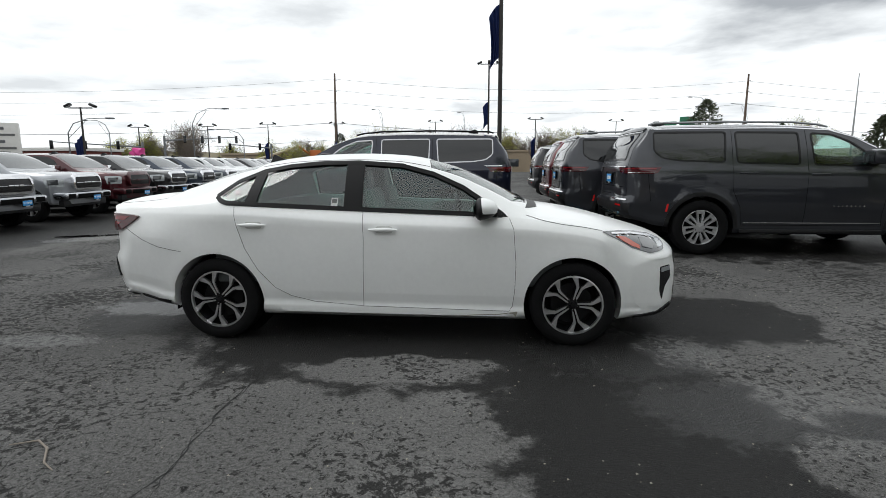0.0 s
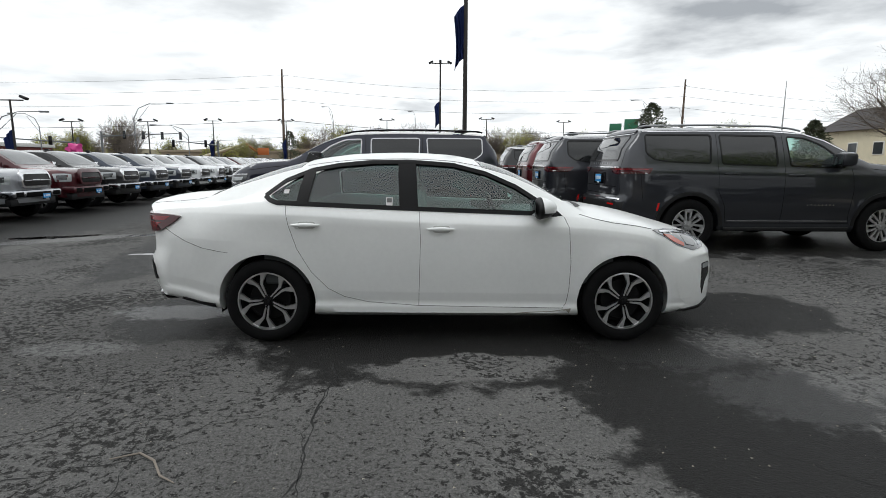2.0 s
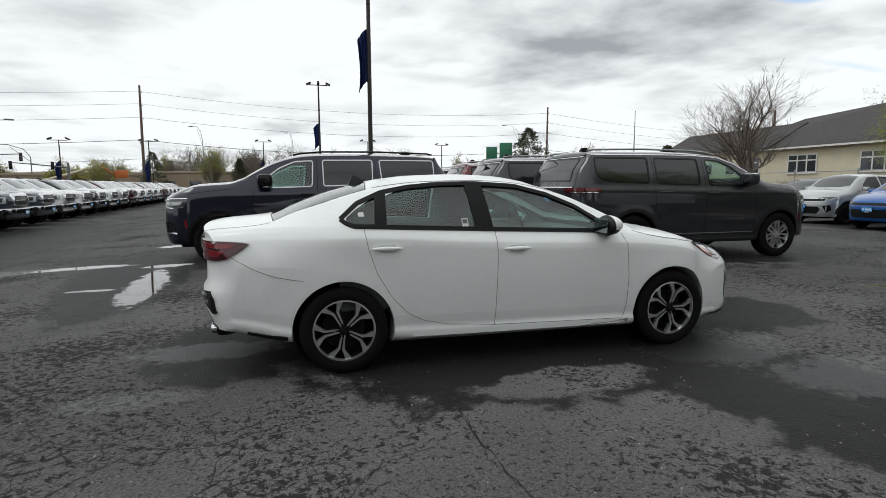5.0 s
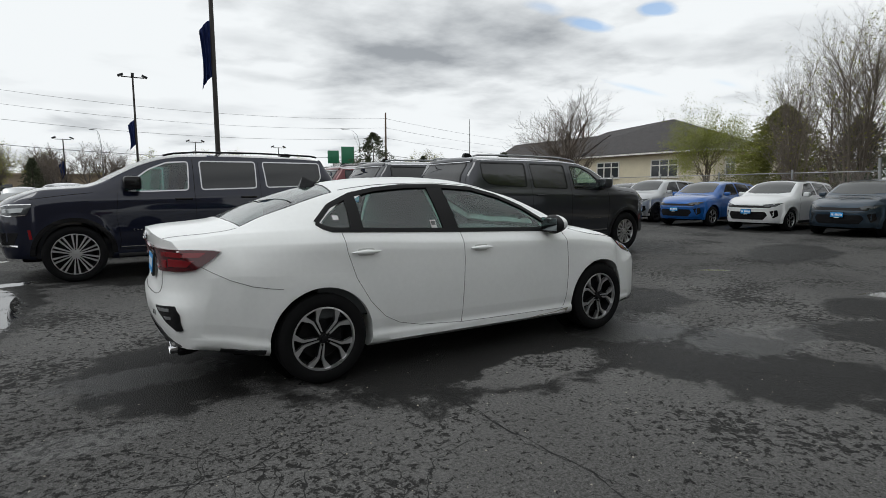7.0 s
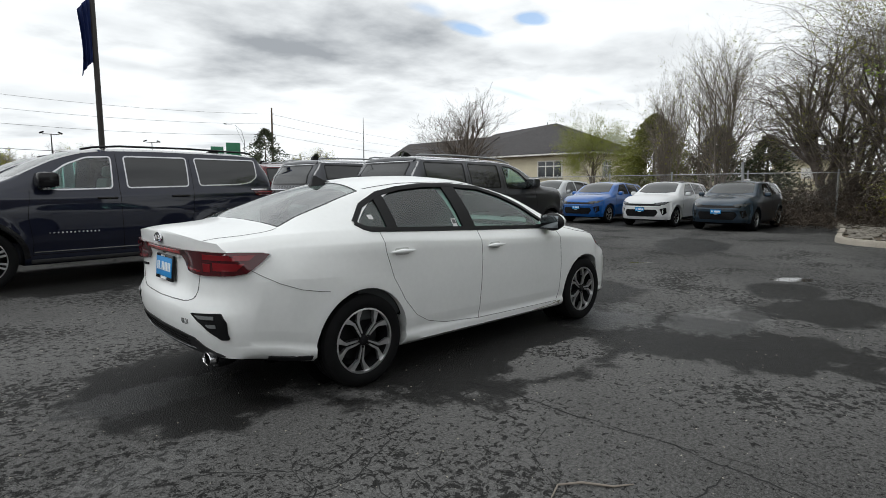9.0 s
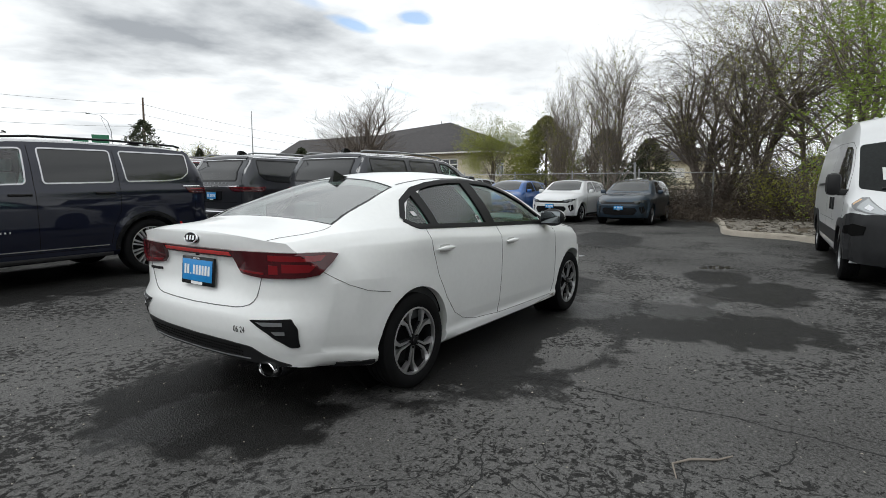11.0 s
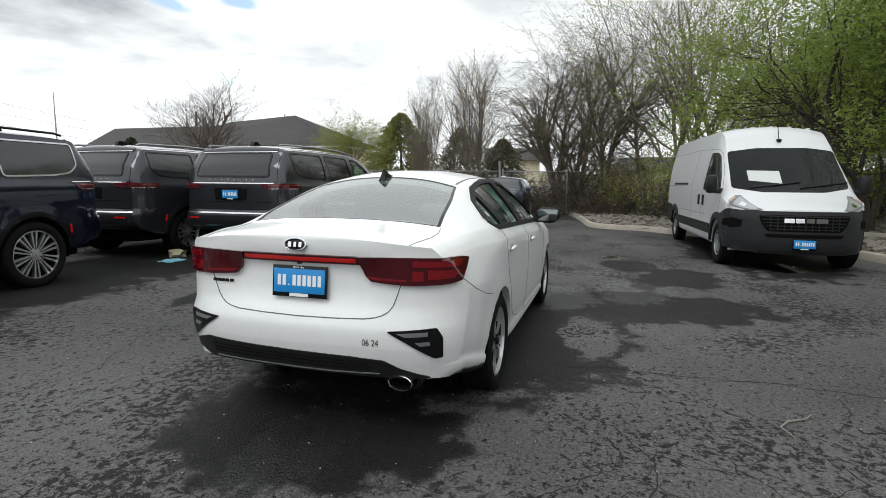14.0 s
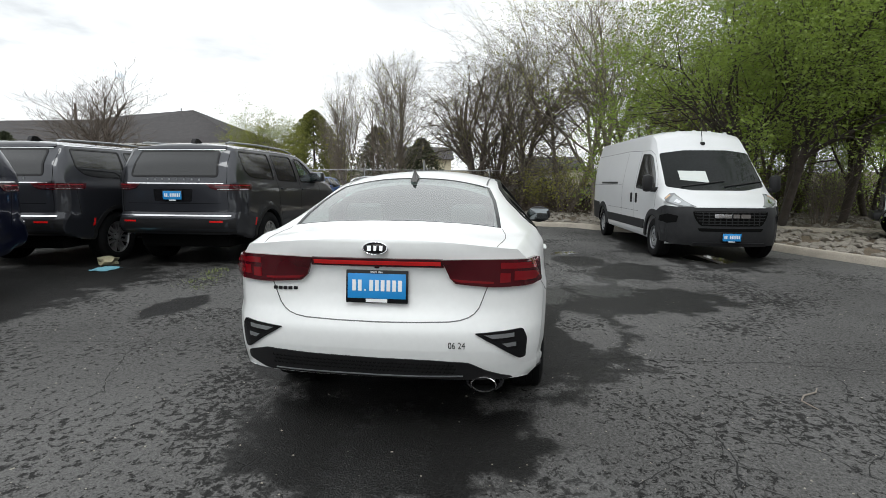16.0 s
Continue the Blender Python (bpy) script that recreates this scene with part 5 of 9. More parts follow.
def letter_bars(sh, kind, start, end, z, n, h, mat, car):
    """A row of small raised bars in place of the maker's lettering."""
    bm = bmesh.new()
    for i in range(n):
        u = start + (end - start) * i / max(1, n - 1)
        c, nn = sh.cast(kind, u, z)
        w = h * 0.42
        if kind in ("right", "left"):
            add_box(bm, c.x - w, c.y - 0.004, c.z - h / 2, c.x + w, c.y + 0.004, c.z + h / 2)
        else:
            add_box(bm, c.x - 0.005, c.y - w, c.z - h / 2, c.x + 0.005, c.y + w, c.z + h / 2)
    part("model_script", bm, mat, car)


def suv(paintmat, label, style, bright, front_clear=True):
    """bright: silver frames round the windows, fine-spoked wheels."""
    car = thing("suv", label, "car", "parked utility vehicles")
    sh = suv_shell()
    cuts = [drum(x, 0.41, 0.47, y, y + 0.55) for x in (-1.56, 1.56) for y in (-1.32, 0.77)]
    pw = [SUV_W1, SUV_W2, SUV_W3]
    shield = [(0.42, -0.70), (0.36, 0), (0.42, 0.70), (1.10, 0.80), (1.22, 0.45), (1.25, 0), (1.22, -0.45), (1.10, -0.80)]
    inner = sh.grid(shrink=0.06, trim=1.0, floor=0.6)
    tail = box(-2.9, -0.66, 1.44, -1.4, 0.66, 1.79)
    body = carve(sh.grid(), cuts + [inner] + [prism(rounded(p, 0.04), -1.3, 1.3) for p in pw] + [tail, prism(shield, 1.2, 2.1, "z")])
    part("body", body, paintmat, car, sharp=50)
    trim_mat = satin_trim if bright else gloss_black
    for k in ("right", "left"):
        s = -1 if k == "right" else 1
        for i, p in enumerate(pw):
            gm = side_glass if i == 0 else privacy_glass
            part("side_window", sh.drape(k, rounded(p, 0.04), -0.006, 0.010), gm, car)
            part("window_trim", sh.ribbon(k, ring_path(rounded(p, 0.05)), 0.020 if bright else 0.022, 0.004, 0.012), trim_mat, car)
        if not bright:
            part("roof_line", sh.ribbon(k, [(-2.30, 1.856), (-1.5, 1.868), (-0.3, 1.868), (0.25, 1.835), (0.6, 1.73), (0.9, 1.575)], 0.014, 0.004), chrome, car)
        for path in ([(-0.10, 1.83), (-0.09, 1.3), (-0.10, 0.52), (-0.10, 0.44)], [(-1.15, 1.82), (-1.15, 1.32), (-1.13, 0.95), (-1.02, 0.72), (-0.98, 0.46)], [(0.98, 1.30), (1.02, 0.95), (0.98, 0.60), (1.0, 0.45)], [(1.0, 0.445), (-0.98, 0.45)], [(1.30, 1.30), (1.6, 1.27), (2.05, 1.21)], [(-2.36, 1.30), (-2.34, 1.1), (-2.30, 0.80)]):
            part("panel_gap", sh.ribbon(k, path, 0.006, 0.001), well_black, car)
        for hx, hz in ((-0.93, 1.215), (0.08, 1.195)):
            c, nn = sh.cast(k, hx, hz)
            part("door_handle", box(hx - 0.13, c.y + s * 0.0 - 0.03, hz - 0.016, hx + 0.13, c.y + 0.03, hz + 0.016, bevel=0.012), gloss_black if bright else paintmat, car)
        # mirror
        mb = box(0.68, s * 1.08 - 0.14, 1.34, 0.92, s * 1.08 + 0.14, 1.55, bevel=0.06)
        part("mirror", mb, paintmat if not bright else gloss_black, car)
        part("mirror_foot", box(0.74, min(s * 0.9, s * 1.05), 1.32, 0.83, max(s * 0.9, s * 1.05), 1.355, bevel=0.012), chrome if bright else black_plastic, car)
        part("mirror_glass", box(0.677, s * 1.08 - 0.11, 1.36, 0.682, s * 1.08 + 0.11, 1.52, bevel=0.002), mirror_dark, car)
        # arch edging, sill strip, step
        for ax in (-1.56, 1.56):
            arc = [(ax + 0.50 * math.cos(a), 0.41 + 0.50 * math.sin(a)) for a in np.linspace(math.pi * 1.0, 0.0, 32)]
            part("arch_trim", sh.ribbon(k, arc, 0.06, 0.012, 0.02), gloss_black if bright else black_plastic, car)
            lining = bmesh.new()
            arc = [(ax + 0.472 * math.cos(a), 0.41 + 0.472 * math.sin(a)) for a in np.linspace(math.pi * 1.06, -math.pi * 0.06, 30)]
            rows = [(lining.verts.new((x, s * 0.77, z)), lining.verts.new((x, sh.cast(k, x, max(z, 0.46))[0].y - s * 0.014, z))) for x, z in arc]
            for a, b in zip(rows, rows[1:]):
                lining.faces.new((a[0], a[1], b[1], b[0]))
            part("wheel_well", lining, well_black, car)
        part("sill_strip", sh.ribbon(k, [(-0.95, 0.485), (0.98, 0.485)], 0.014, 0.008), chrome, car)
        part("side_step", box(-1.0, min(s * 0.92, s * 1.04), 0.33, 1.02, max(s * 0.92, s * 1.04), 0.385, bevel=0.012), black_plastic, car)
        part("reflector", sh.drape(k, [(2.05, 0.65), (2.085, 0.65), (2.10, 0.78), (2.065, 0.78)], 0.006, 0.006), lamp_red, car, "red side reflector")
        part("reflector", sh.drape(k, [(-2.085, 0.64), (-2.055, 0.64), (-2.035, 0.76), (-2.065, 0.76)], 0.006, 0.006), lamp_red_lit, car)
        # tail lamps round the corner
        cen = (-2.1, s * 0.55)
        ang = (lambda u: u if s < 0 else 360 - u)
        part("tail_lamp", sh.drape(cen, [(ang(u), z) for u, z in ((178, 1.298), (190, 1.300), (215, 1.300), (240, 1.300), (262, 1.298), (259, 1.255), (256, 1.215), (250, 1.205), (215, 1.203), (196, 1.205), (186, 1.23))][::int(-s)], 0.012, 0.012, 0.05), lamp_red_dark, car, "dark red tail lamp")
        part("lamp_chamber", sh.drape(cen, [(ang(u), z) for u, z in ((192, 1.286), (254, 1.284), (253, 1.268), (195, 1.269))][::int(-s)], 0.016, -0.010, 0.05), lamp_red, car)
        part("lamp_line", sh.drape(cen, [(ang(u), z) for u, z in ((196, 1.222), (252, 1.224), (252, 1.216), (196, 1.214))][::int(-s)], 0.016, -0.010, 0.05), chrome, car)
        if bright:
            part("lamp_frame", sh.drape(cen, [(ang(u), z) for u, z in ((232, 1.325), (268, 1.322), (265, 1.308), (232, 1.310))][::int(-s)], 0.016, -0.008, 0.05), chrome, car)
        # headlamps
        part("headlamp", sh.drape(k, rounded([(2.02, 1.14), (2.30, 1.13), (2.42, 1.10), (2.42, 0.99), (2.30, 0.97), (2.10, 0.985)], 0.02), 0.006, 0.012), lamp_dark, car, "dark headlamp with silver edge")
        part("headlamp_edge", sh.ribbon(k, [(2.03, 1.14), (2.30, 1.13), (2.41, 1.10), (2.41, 1.0), (2.30, 0.975), (2.11, 0.99)], 0.012, 0.010), chrome, car)
        part("headlamp_lens", sh.drape(k, [(2.12, 1.09), (2.36, 1.075), (2.36, 1.02), (2.15, 1.03)], 0.009, 0.0), lamp_clear, car)
        part("bumper_intake", sh.drape(k, rounded([(2.20, 0.74), (2.42, 0.75), (2.44, 0.56), (2.28, 0.55)], 0.02), 0.004, 0.012), gloss_black, car)
        part("intake_edge", sh.ribbon(k, [(2.43, 0.76), (2.44, 0.60), (2.42, 0.56), (2.22, 0.555)], 0.025, 0.008), chrome, car)
        # roof rails
        rail = [(-2.3, s * 0.70, 1.93), (-2.2, s * 0.70, 1.952), (-1.2, s * 0.70, 1.972), (-0.2, s * 0.70, 1.958), (0.15, s * 0.70, 1.925), (0.3, s * 0.70, 1.89)]
        part("roof_rail", tube(rail, 0.016, 8), gloss_black if bright else steel_rim, car)
        letter_bars(sh, k, 0.22 if bright else 0.30, 0.80 if bright else 0.72, 0.735, 13 if bright else 8, 0.022, chrome, car)
    part("windscreen", sh.drape("top", shield, -0.005, 0.010, 0.08), clear_glass, car)
    # tailgate
    part("rear_window", sh.drape("rear", rounded([(-0.70, 1.415), (0.70, 1.415), (0.645, 1.80), (-0.645, 1.80)], 0.05), 0.006, 0.012), privacy_glass, car)
    part("rear_window_edge", sh.ribbon("rear", ring_path(rounded([(-0.70, 1.415), (0.70, 1.415), (0.645, 1.80), (-0.645, 1.80)], 0.05)), 0.03, 0.008, 0.012), gloss_black, car)
    part("spoiler", sh.drape("rear", [(-0.74, 1.835), (0.74, 1.835), (0.72, 1.868), (-0.72, 1.868)], 0.022, 0.01), paintmat, car)
    part("spoiler_line", sh.ribbon("rear", [(-0.72, 1.822), (0.72, 1.822)], 0.012, 0.012), chrome, car)
    part("wiper", tube([(-2.57, 0.30, 1.455), (-2.60, 0.05, 1.47), (-2.595, -0.22, 1.48)], 0.014, 6), black_plastic, car)
    letter_bars(sh, "rear", 0.42, -0.42, 1.365, 8, 0.030, steel_rim, car)
    part("tail_line", sh.ribbon("rear", [(-0.80, 1.305), (0.80, 1.305)], 0.016, 0.010), chrome, car)
    part("plate_recess", sh.drape("rear", rounded([(-0.30, 1.03), (0.30, 1.03), (0.32, 1.22), (-0.32, 1.22)], 0.02), 0.004, 0.006), gloss_black, car)
    c, nn = sh.cast("rear", 0, 1.12)
    number_plate(car, pose(c.x - 0.018, 0, 1.12))
    for path in ([(0.80, 1.80), (0.84, 1.40), (0.86, 1.0), (0.85, 0.87)], [(-0.80, 1.80), (-0.84, 1.40), (-0.86, 1.0), (-0.85, 0.87)], [(-0.85, 0.875), (0.85, 0.875)], [(-0.75, 1.0), (0.75, 1.0)]):
        part("panel_gap", sh.ribbon("rear", path, 0.007, 0.001), well_black, car)
    part("bumper_bar", sh.drape("rear", rounded([(-0.90, 0.798), (0.90, 0.798), (0.90, 0.820), (-0.90, 0.820)], 0.008), 0.015, 0.01), chrome, car, "bright bumper strip")
    part("lower_bumper", sh.drape("rear", [(-0.95, 0.55), (0.95, 0.55), (0.96, 0.76), (-0.96, 0.76)], 0.006, 0.01, 0.08), black_plastic, car)
    for s in (-1, 1):
        part("bumper_reflector", sh.drape("rear", [(s * 0.60, 0.715), (s * 0.80, 0.715), (s * 0.80, 0.742), (s * 0.60, 0.742)][::s], 0.012, 0.0), lamp_red_lit, car)
    # nose
    part("grille", sh.drape("front", rounded([(-0.62, 1.0), (0.62, 1.0), (0.62, 1.13), (-0.62, 1.13)], 0.02), 0.006, 0.01), gloss_black, car)
    bars = bmesh.new()
    for i in range(7):
        y = -0.54 + i * 0.18
        c, nn = sh.cast("front", y, 1.06)
        add_box(bars, c.x, y - 0.07, 1.015, c.x + 0.012, y + 0.07, 1.12, bevel=0.006)
    part("grille_bar", bars, chrome, car)
    part("lower_intake", sh.drape("front", rounded([(-0.75, 0.52), (0.75, 0.52), (0.80, 0.74), (-0.80, 0.74)], 0.03), 0.006, 0.01), gloss_black, car)
    fin = prism([(-2.05, 1.945), (-2.03, 2.0), (-2.0, 2.03), (-1.93, 2.03), (-1.86, 1.99), (-1.80, 1.95)], -0.035, 0.035)
    part("roof_fin", fin, gloss_black, car)
    part("underbody", box(-2.4, -0.75, 0.30, 2.2, 0.75, 0.55, bevel=0.04), well_black, car)
    for x in (0.05, -0.95):
        for y in (-0.45, 0.45):
            seat_at = bmesh.new()
            add_box(seat_at, x - 0.25, y - 0.27, 0.75, x + 0.25, y + 0.27, 0.95, bevel=0.05)
            add_box(seat_at, -0.08, y - 0.27, 0, 0.06, y + 0.27, 0.62, bevel=0.05, m=pose(x - 0.24, 0, 0.9, 0, -12, 0))
            add_box(seat_at, -0.05, y - 0.14, 0, 0.05, y + 0.14, 0.18, bevel=0.04, m=pose(x - 0.38, 0, 1.52, 0, -10, 0))
            part("seat", seat_at, seat_cloth, car)
    part("dashboard", box(0.65, -0.85, 0.95, 1.15, 0.85, 1.25, bevel=0.06), interior_grey, car)
    wheels(car, [(x, y) for x in (-1.56, 1.56) for y in (-0.92, 0.92)], 0.41, 0.30 if bright else 0.262, 0.275, style, alloy, dark_alloy, alloy)
    return car


grey_paint = paint("grey_paint", (0.032, 0.034, 0.041), 0.5)
navy_paint = paint("navy_paint", (0.004, 0.006, 0.019), 0.3)
maroon_paint = paint("maroon_paint", (0.10, 0.010, 0.014), 0.4)
black_paint = paint("black_paint", (0.010, 0.010, 0.012), 0.3)
w1 = suv(grey_paint, "dark grey utility vehicle with chrome trim, nose to the row end", "paired", False)
w1.matrix_basis = pose(5.45, 4.48, 0, 0, 0, 0.6)
w2 = copy_thing(w1, pose(4.85, 6.85, 0, 0, 0, 0.4))
tagged(w2, "dark grey utility vehicle parked beside an identical one")


def repaint(car, old, fresh):
    """Give a copy its own paint."""
    for o in car.children_recursive:
        if o.data and any(m is old for m in o.data.materials):
            o.data = o.data.copy()
            for i, m in enumerate(o.data.materials):
                if m is old:
                    o.data.materials[i] = fresh


w3 = copy_thing(w1, pose(4.9, 9.5, 0, 0, 0, 0))
repaint(w3, grey_paint, maroon_paint)
tagged(w3, "dark red utility vehicle parked in the same row")
w4 = copy_thing(w1, pose(5.0, 14.6, 0, 0, 0, 0))
repaint(w4, grey_paint, black_paint)
tagged(w4, "black utility vehicle far down the row")
nv = suv(navy_paint, "very dark blue utility vehicle with silver-framed windows", "fine", True)
nv.matrix_basis = pose(-1.48, 6.20, 0, 0, 0, 183.2)
nv2 = copy_thing(nv, pose(-1.6, 9.1, 0, 0, 0, 183))
tagged(nv2, "very dark utility vehicle parked behind a dark blue one")


# ---- the white van ----
tinted = material("tinted_pane", (0.010, 0.012, 0.013), 0.04, spec=0.5)
screen_pane = material("windscreen_pane", (0.014, 0.017, 0.017), 0.03, coat=0.6, noise_scale=2.0, vary=0.4)
lamp_housing = material("lamp_housing", (0.16, 0.165, 0.17), 0.12, spec=0.5)
amber_lens = material("amber_lens", (0.50, 0.33, 0.20), 0.15, spec=0.5)
bumper_grey = material("bumper_grey", (0.019, 0.0195, 0.021), 0.55, noise_scale=14, vary=0.25, bump=0.1, fine=0.002, spec=0.25)
van_pane = material("van_windscreen", (0.010, 0.012, 0.012), 0.03, spec=0.16, noise_scale=2.0, vary=0.4)
van_white = paint("van_white", (0.61, 0.62, 0.63))


def van():
    car = thing("van", "white high-roof cargo van with black lower bumper", "van")
    sh = Shell(
        x0=-3.40, x1=2.88, flare=0.012, arches=[(-2.02, 0.36, 0.42), (2.02, 0.36, 0.42)],
        top=[(-3.40, 2.38), (-3.33, 2.42), (-3.0, 2.45), (0.6, 2.43), (1.02, 2.40), (1.24, 2.32), (1.42, 2.17), (1.58, 2.03), (1.85, 1.76), (2.10, 1.50), (2.30, 1.31), (2.42, 1.225), (2.62, 1.13), (2.78, 1.05), (2.88, 0.97)],
        bot=[(-3.40, 0.42), (-1.2, 0.34), (1.2, 0.32), (2.4, 0.28), (2.88, 0.30)],
        half=[(-3.40, 0.99), (-2.9, 1.02), (0, 1.025), (1.8, 1.025), (2.4, 1.0), (2.88, 0.93)],
        belt=[(-3.40, 1.35), (1.2, 1.30), (2.0, 1.17), (2.88, 0.93)],
        roof=[(-3.40, 0.80), (0.5, 0.80), (1.2, 0.80), (1.6, 0.84), (2.1, 0.89), (2.4, 0.88), (2.88, 0.80)],
        drop=[(-3.40, 0.09), (0.8, 0.09), (1.4, 0.13), (1.7, 0.17), (2.2, 0.17), (2.5, 0.10), (2.88, 0.05)],
        side=[(0, 0.05), (0.06, 0.02), (0.3, 0.01), (0.6, 0.0), (0.85, 0.004), (1, 0.012)],
        rear=[(0.2, 0.05), (0.6, 0.0), (1.4, 0.0), (2.5, 0.08)], rear_plan=[(0, 0), (0.8, 0.01), (0.93, 0.04), (1, 0.12)], rear_reach=0.3,
        front=[(0.2, -0.04), (0.5, 0.04), (0.8, 0.03), (0.95, 0.0), (1.4, -0.2), (2.5, -0.6)], front_plan=[(0, 0), (0.4, 0.03), (0.65, 0.08), (0.82, 0.17), (0.93, 0.28), (1, 0.42)], front_reach=0.55)
    cuts = [drum(x, 0.36, 0.42, y, y + 0.5) for x in (-2.02, 2.02) for y in (-1.26, 0.76)]
    part("body", carve(sh.grid(), cuts), van_white, car, sharp=50)
    part("windscreen", sh.drape("front", rounded([(-0.865, 1.30), (-0.45, 1.235), (0.45, 1.235), (0.865, 1.30), (0.82, 1.93), (0.4, 1.985), (-0.4, 1.985), (-0.82, 1.93)], 0.05), 0.005, 0.01), van_pane, car, "dark windscreen mirroring the trees")
    part("price_sheet", sh.drape("front", [(-0.60, 1.42), (-0.13, 1.37), (-0.13, 1.58), (-0.60, 1.59)][::-1], 0.0075, -0.005), material("paper", (0.55, 0.58, 0.56), 0.7), car, "white paper sheet behind the glass")
    for k in ("right", "left"):
        s = -1 if k == "right" else 1
        part("side_window", sh.drape(k, rounded([(0.80, 1.26), (1.80, 1.22), (1.98, 1.24), (1.78, 1.50), (1.42, 1.86), (1.26, 1.93), (0.84, 1.95)], 0.06), 0.004, 0.01), tinted, car)
        for path in ([(0.72, 2.02), (0.70, 1.2), (0.72, 0.48), (0.8, 0.46)], [(0.72, 2.02), (1.22, 2.0), (1.46, 1.90), (1.80, 1.56), (2.06, 1.24), (2.04, 0.92), (1.62, 0.62), (1.58, 0.46)], [(-0.25, 2.05), (-0.25, 0.46)], [(-3.34, 2.06), (-0.25, 2.06), (0.68, 2.02)], [(-3.30, 1.32), (-0.3, 1.32)], [(-1.45, 0.80), (1.05, 0.80)]):
            part("panel_gap", sh.ribbon(k, path, 0.007, 0.001), seam_dark, car)
        part("door_track", sh.drape(k, [(-2.30, 1.345), (-0.72, 1.345), (-0.72, 1.39), (-2.30, 1.39)], 0.012, 0.006), black_plastic, car)
        for hx in (0.55, 0.90):
            c, nn = sh.cast(k, hx, 1.06)
            part("door_handle", box(hx - 0.03, c.y - 0.03, 0.96, hx + 0.03, c.y + 0.03, 1.16, bevel=0.012), black_plastic, car)
        part("side_rubbing_strip", sh.drape(k, rounded([(-1.50, 0.47), (1.42, 0.47), (1.46, 0.65), (-1.54, 0.65)], 0.03), 0.015, 0.006), bumper_grey, car)
        part("rear_corner_guard", sh.drape(k, rounded([(-3.35, 0.44), (-2.50, 0.42), (-2.42, 0.62), (-2.47, 0.86), (-3.35, 0.90)], 0.03), 0.014, 0.006), bumper_grey, car)
        for ax in (-2.02, 2.02):
            arc = [(ax + 0.47 * math.cos(a), 0.36 + 0.47 * math.sin(a)) for a in np.linspace(math.pi * 1.0, 0.0, 30)]
            part("arch_guard", sh.ribbon(k, arc, 0.11, 0.022, 0.02), bumper_grey, car)
        part("mirror", box(1.90, min(s * 1.05, s * 1.24), 1.20, 2.06, max(s * 1.05, s * 1.24), 1.52, bevel=0.07), black_plastic, car)
        part("mirror_foot", box(1.94, min(s * 0.95, s * 1.10), 1.20, 2.03, max(s * 0.95, s * 1.10), 1.29, bevel=0.02), black_plastic, car)
        cen = (2.1, s * 0.4)
        ang = (lambda u: -u if s < 0 else u)
        part("headlamp", sh.drape(cen, [(ang(u), z) for u, z in ((12, 0.965), (22, 1.02), (40, 1.11), (58, 1.185), (66, 1.18), (64, 1.10), (56, 1.01), (40, 0.975), (22, 0.95))][::int(s)], 0.012, 0.012, 0.05), lamp_housing, car, "clear headlamp in a dark housing")
        part("headlamp_inner", sh.drape(cen, [(ang(u), z) for u, z in ((17, 0.99), (40, 1.102), (55, 1.168), (54, 1.035), (39, 0.99), (22, 0.966))][::int(s)], 0.016, -0.01, 0.05), lamp_clear, car)
        part("reflector", sh.drape(cen, [(ang(u), z) for u, z in ((34, 1.045), (44, 1.09), (46, 1.04), (36, 1.008))][::int(s)], 0.019, -0.015, 0.05), chrome, car)
        part("turn_signal", sh.drape(cen, [(ang(u), z) for u, z in ((60, 1.15), (64.5, 1.165), (63, 1.10), (60, 1.08))][::int(s)], 0.016, -0.01, 0.05), amber_lens, car)
        part("bumper_corner", sh.drape(cen, [(ang(u), z) for u, z in ((-2, 0.93), (14, 0.95), (40, 0.955), (60, 0.97), (84, 0.86), (84, 0.50), (80, 0.36), (40, 0.30), (-2, 0.30))][::int(s)], 0.020, 0.012, 0.08), bumper_grey, car, "black plastic bumper")
        part("fog_recess", sh.drape(cen, [(ang(u), z) for u, z in ((34, 0.80), (52, 0.83), (66, 0.79), (68, 0.70), (52, 0.66), (36, 0.69))][::int(s)], 0.026, -0.015, 0.05), well_black, car)
    part("bumper_centre", sh.drape("front", [(-0.80, 0.32), (0.80, 0.32), (0.80, 0.945), (-0.80, 0.945)], 0.020, 0.01, 0.08), bumper_grey, car)
    part("grille", sh.drape("front", rounded([(-0.62, 0.885), (0.62, 0.885), (0.58, 0.76), (0.50, 0.64), (-0.50, 0.64), (-0.58, 0.76)][::-1], 0.04), 0.027, -0.01), well_black, car)
    for z, w in ((0.665, 0.47), (0.715, 0.52), (0.765, 0.55), (0.815, 0.57), (0.862, 0.59)):
        part("grille_bar", sh.drape("front", [(-w, z), (w, z), (w, z + 0.014), (-w, z + 0.014)], 0.034, -0.02), black_plastic, car)
    for i in range(-5, 6):
        y = i * 0.092
        part("grille_strut", sh.drape("front", [(y - 0.006, 0.655), (y + 0.006, 0.655), (y + 0.006, 0.87), (y - 0.006, 0.87)], 0.033, -0.02), black_plastic, car)
    for y0, y1 in ((-0.29, -0.15), (-0.14, -0.02), (0.0, 0.11), (0.13, 0.29)):
        part("grille_badge", sh.drape("front", rounded([(y0, 0.775), (y1, 0.775), (y1, 0.835), (y0, 0.835)], 0.012), 0.052, -0.03), chrome, car)
    part("lower_slot", sh.drape("front", rounded([(-0.50, 0.545), (0.50, 0.545), (0.54, 0.600), (-0.54, 0.600)], 0.015), 0.026, -0.01), well_black, car)
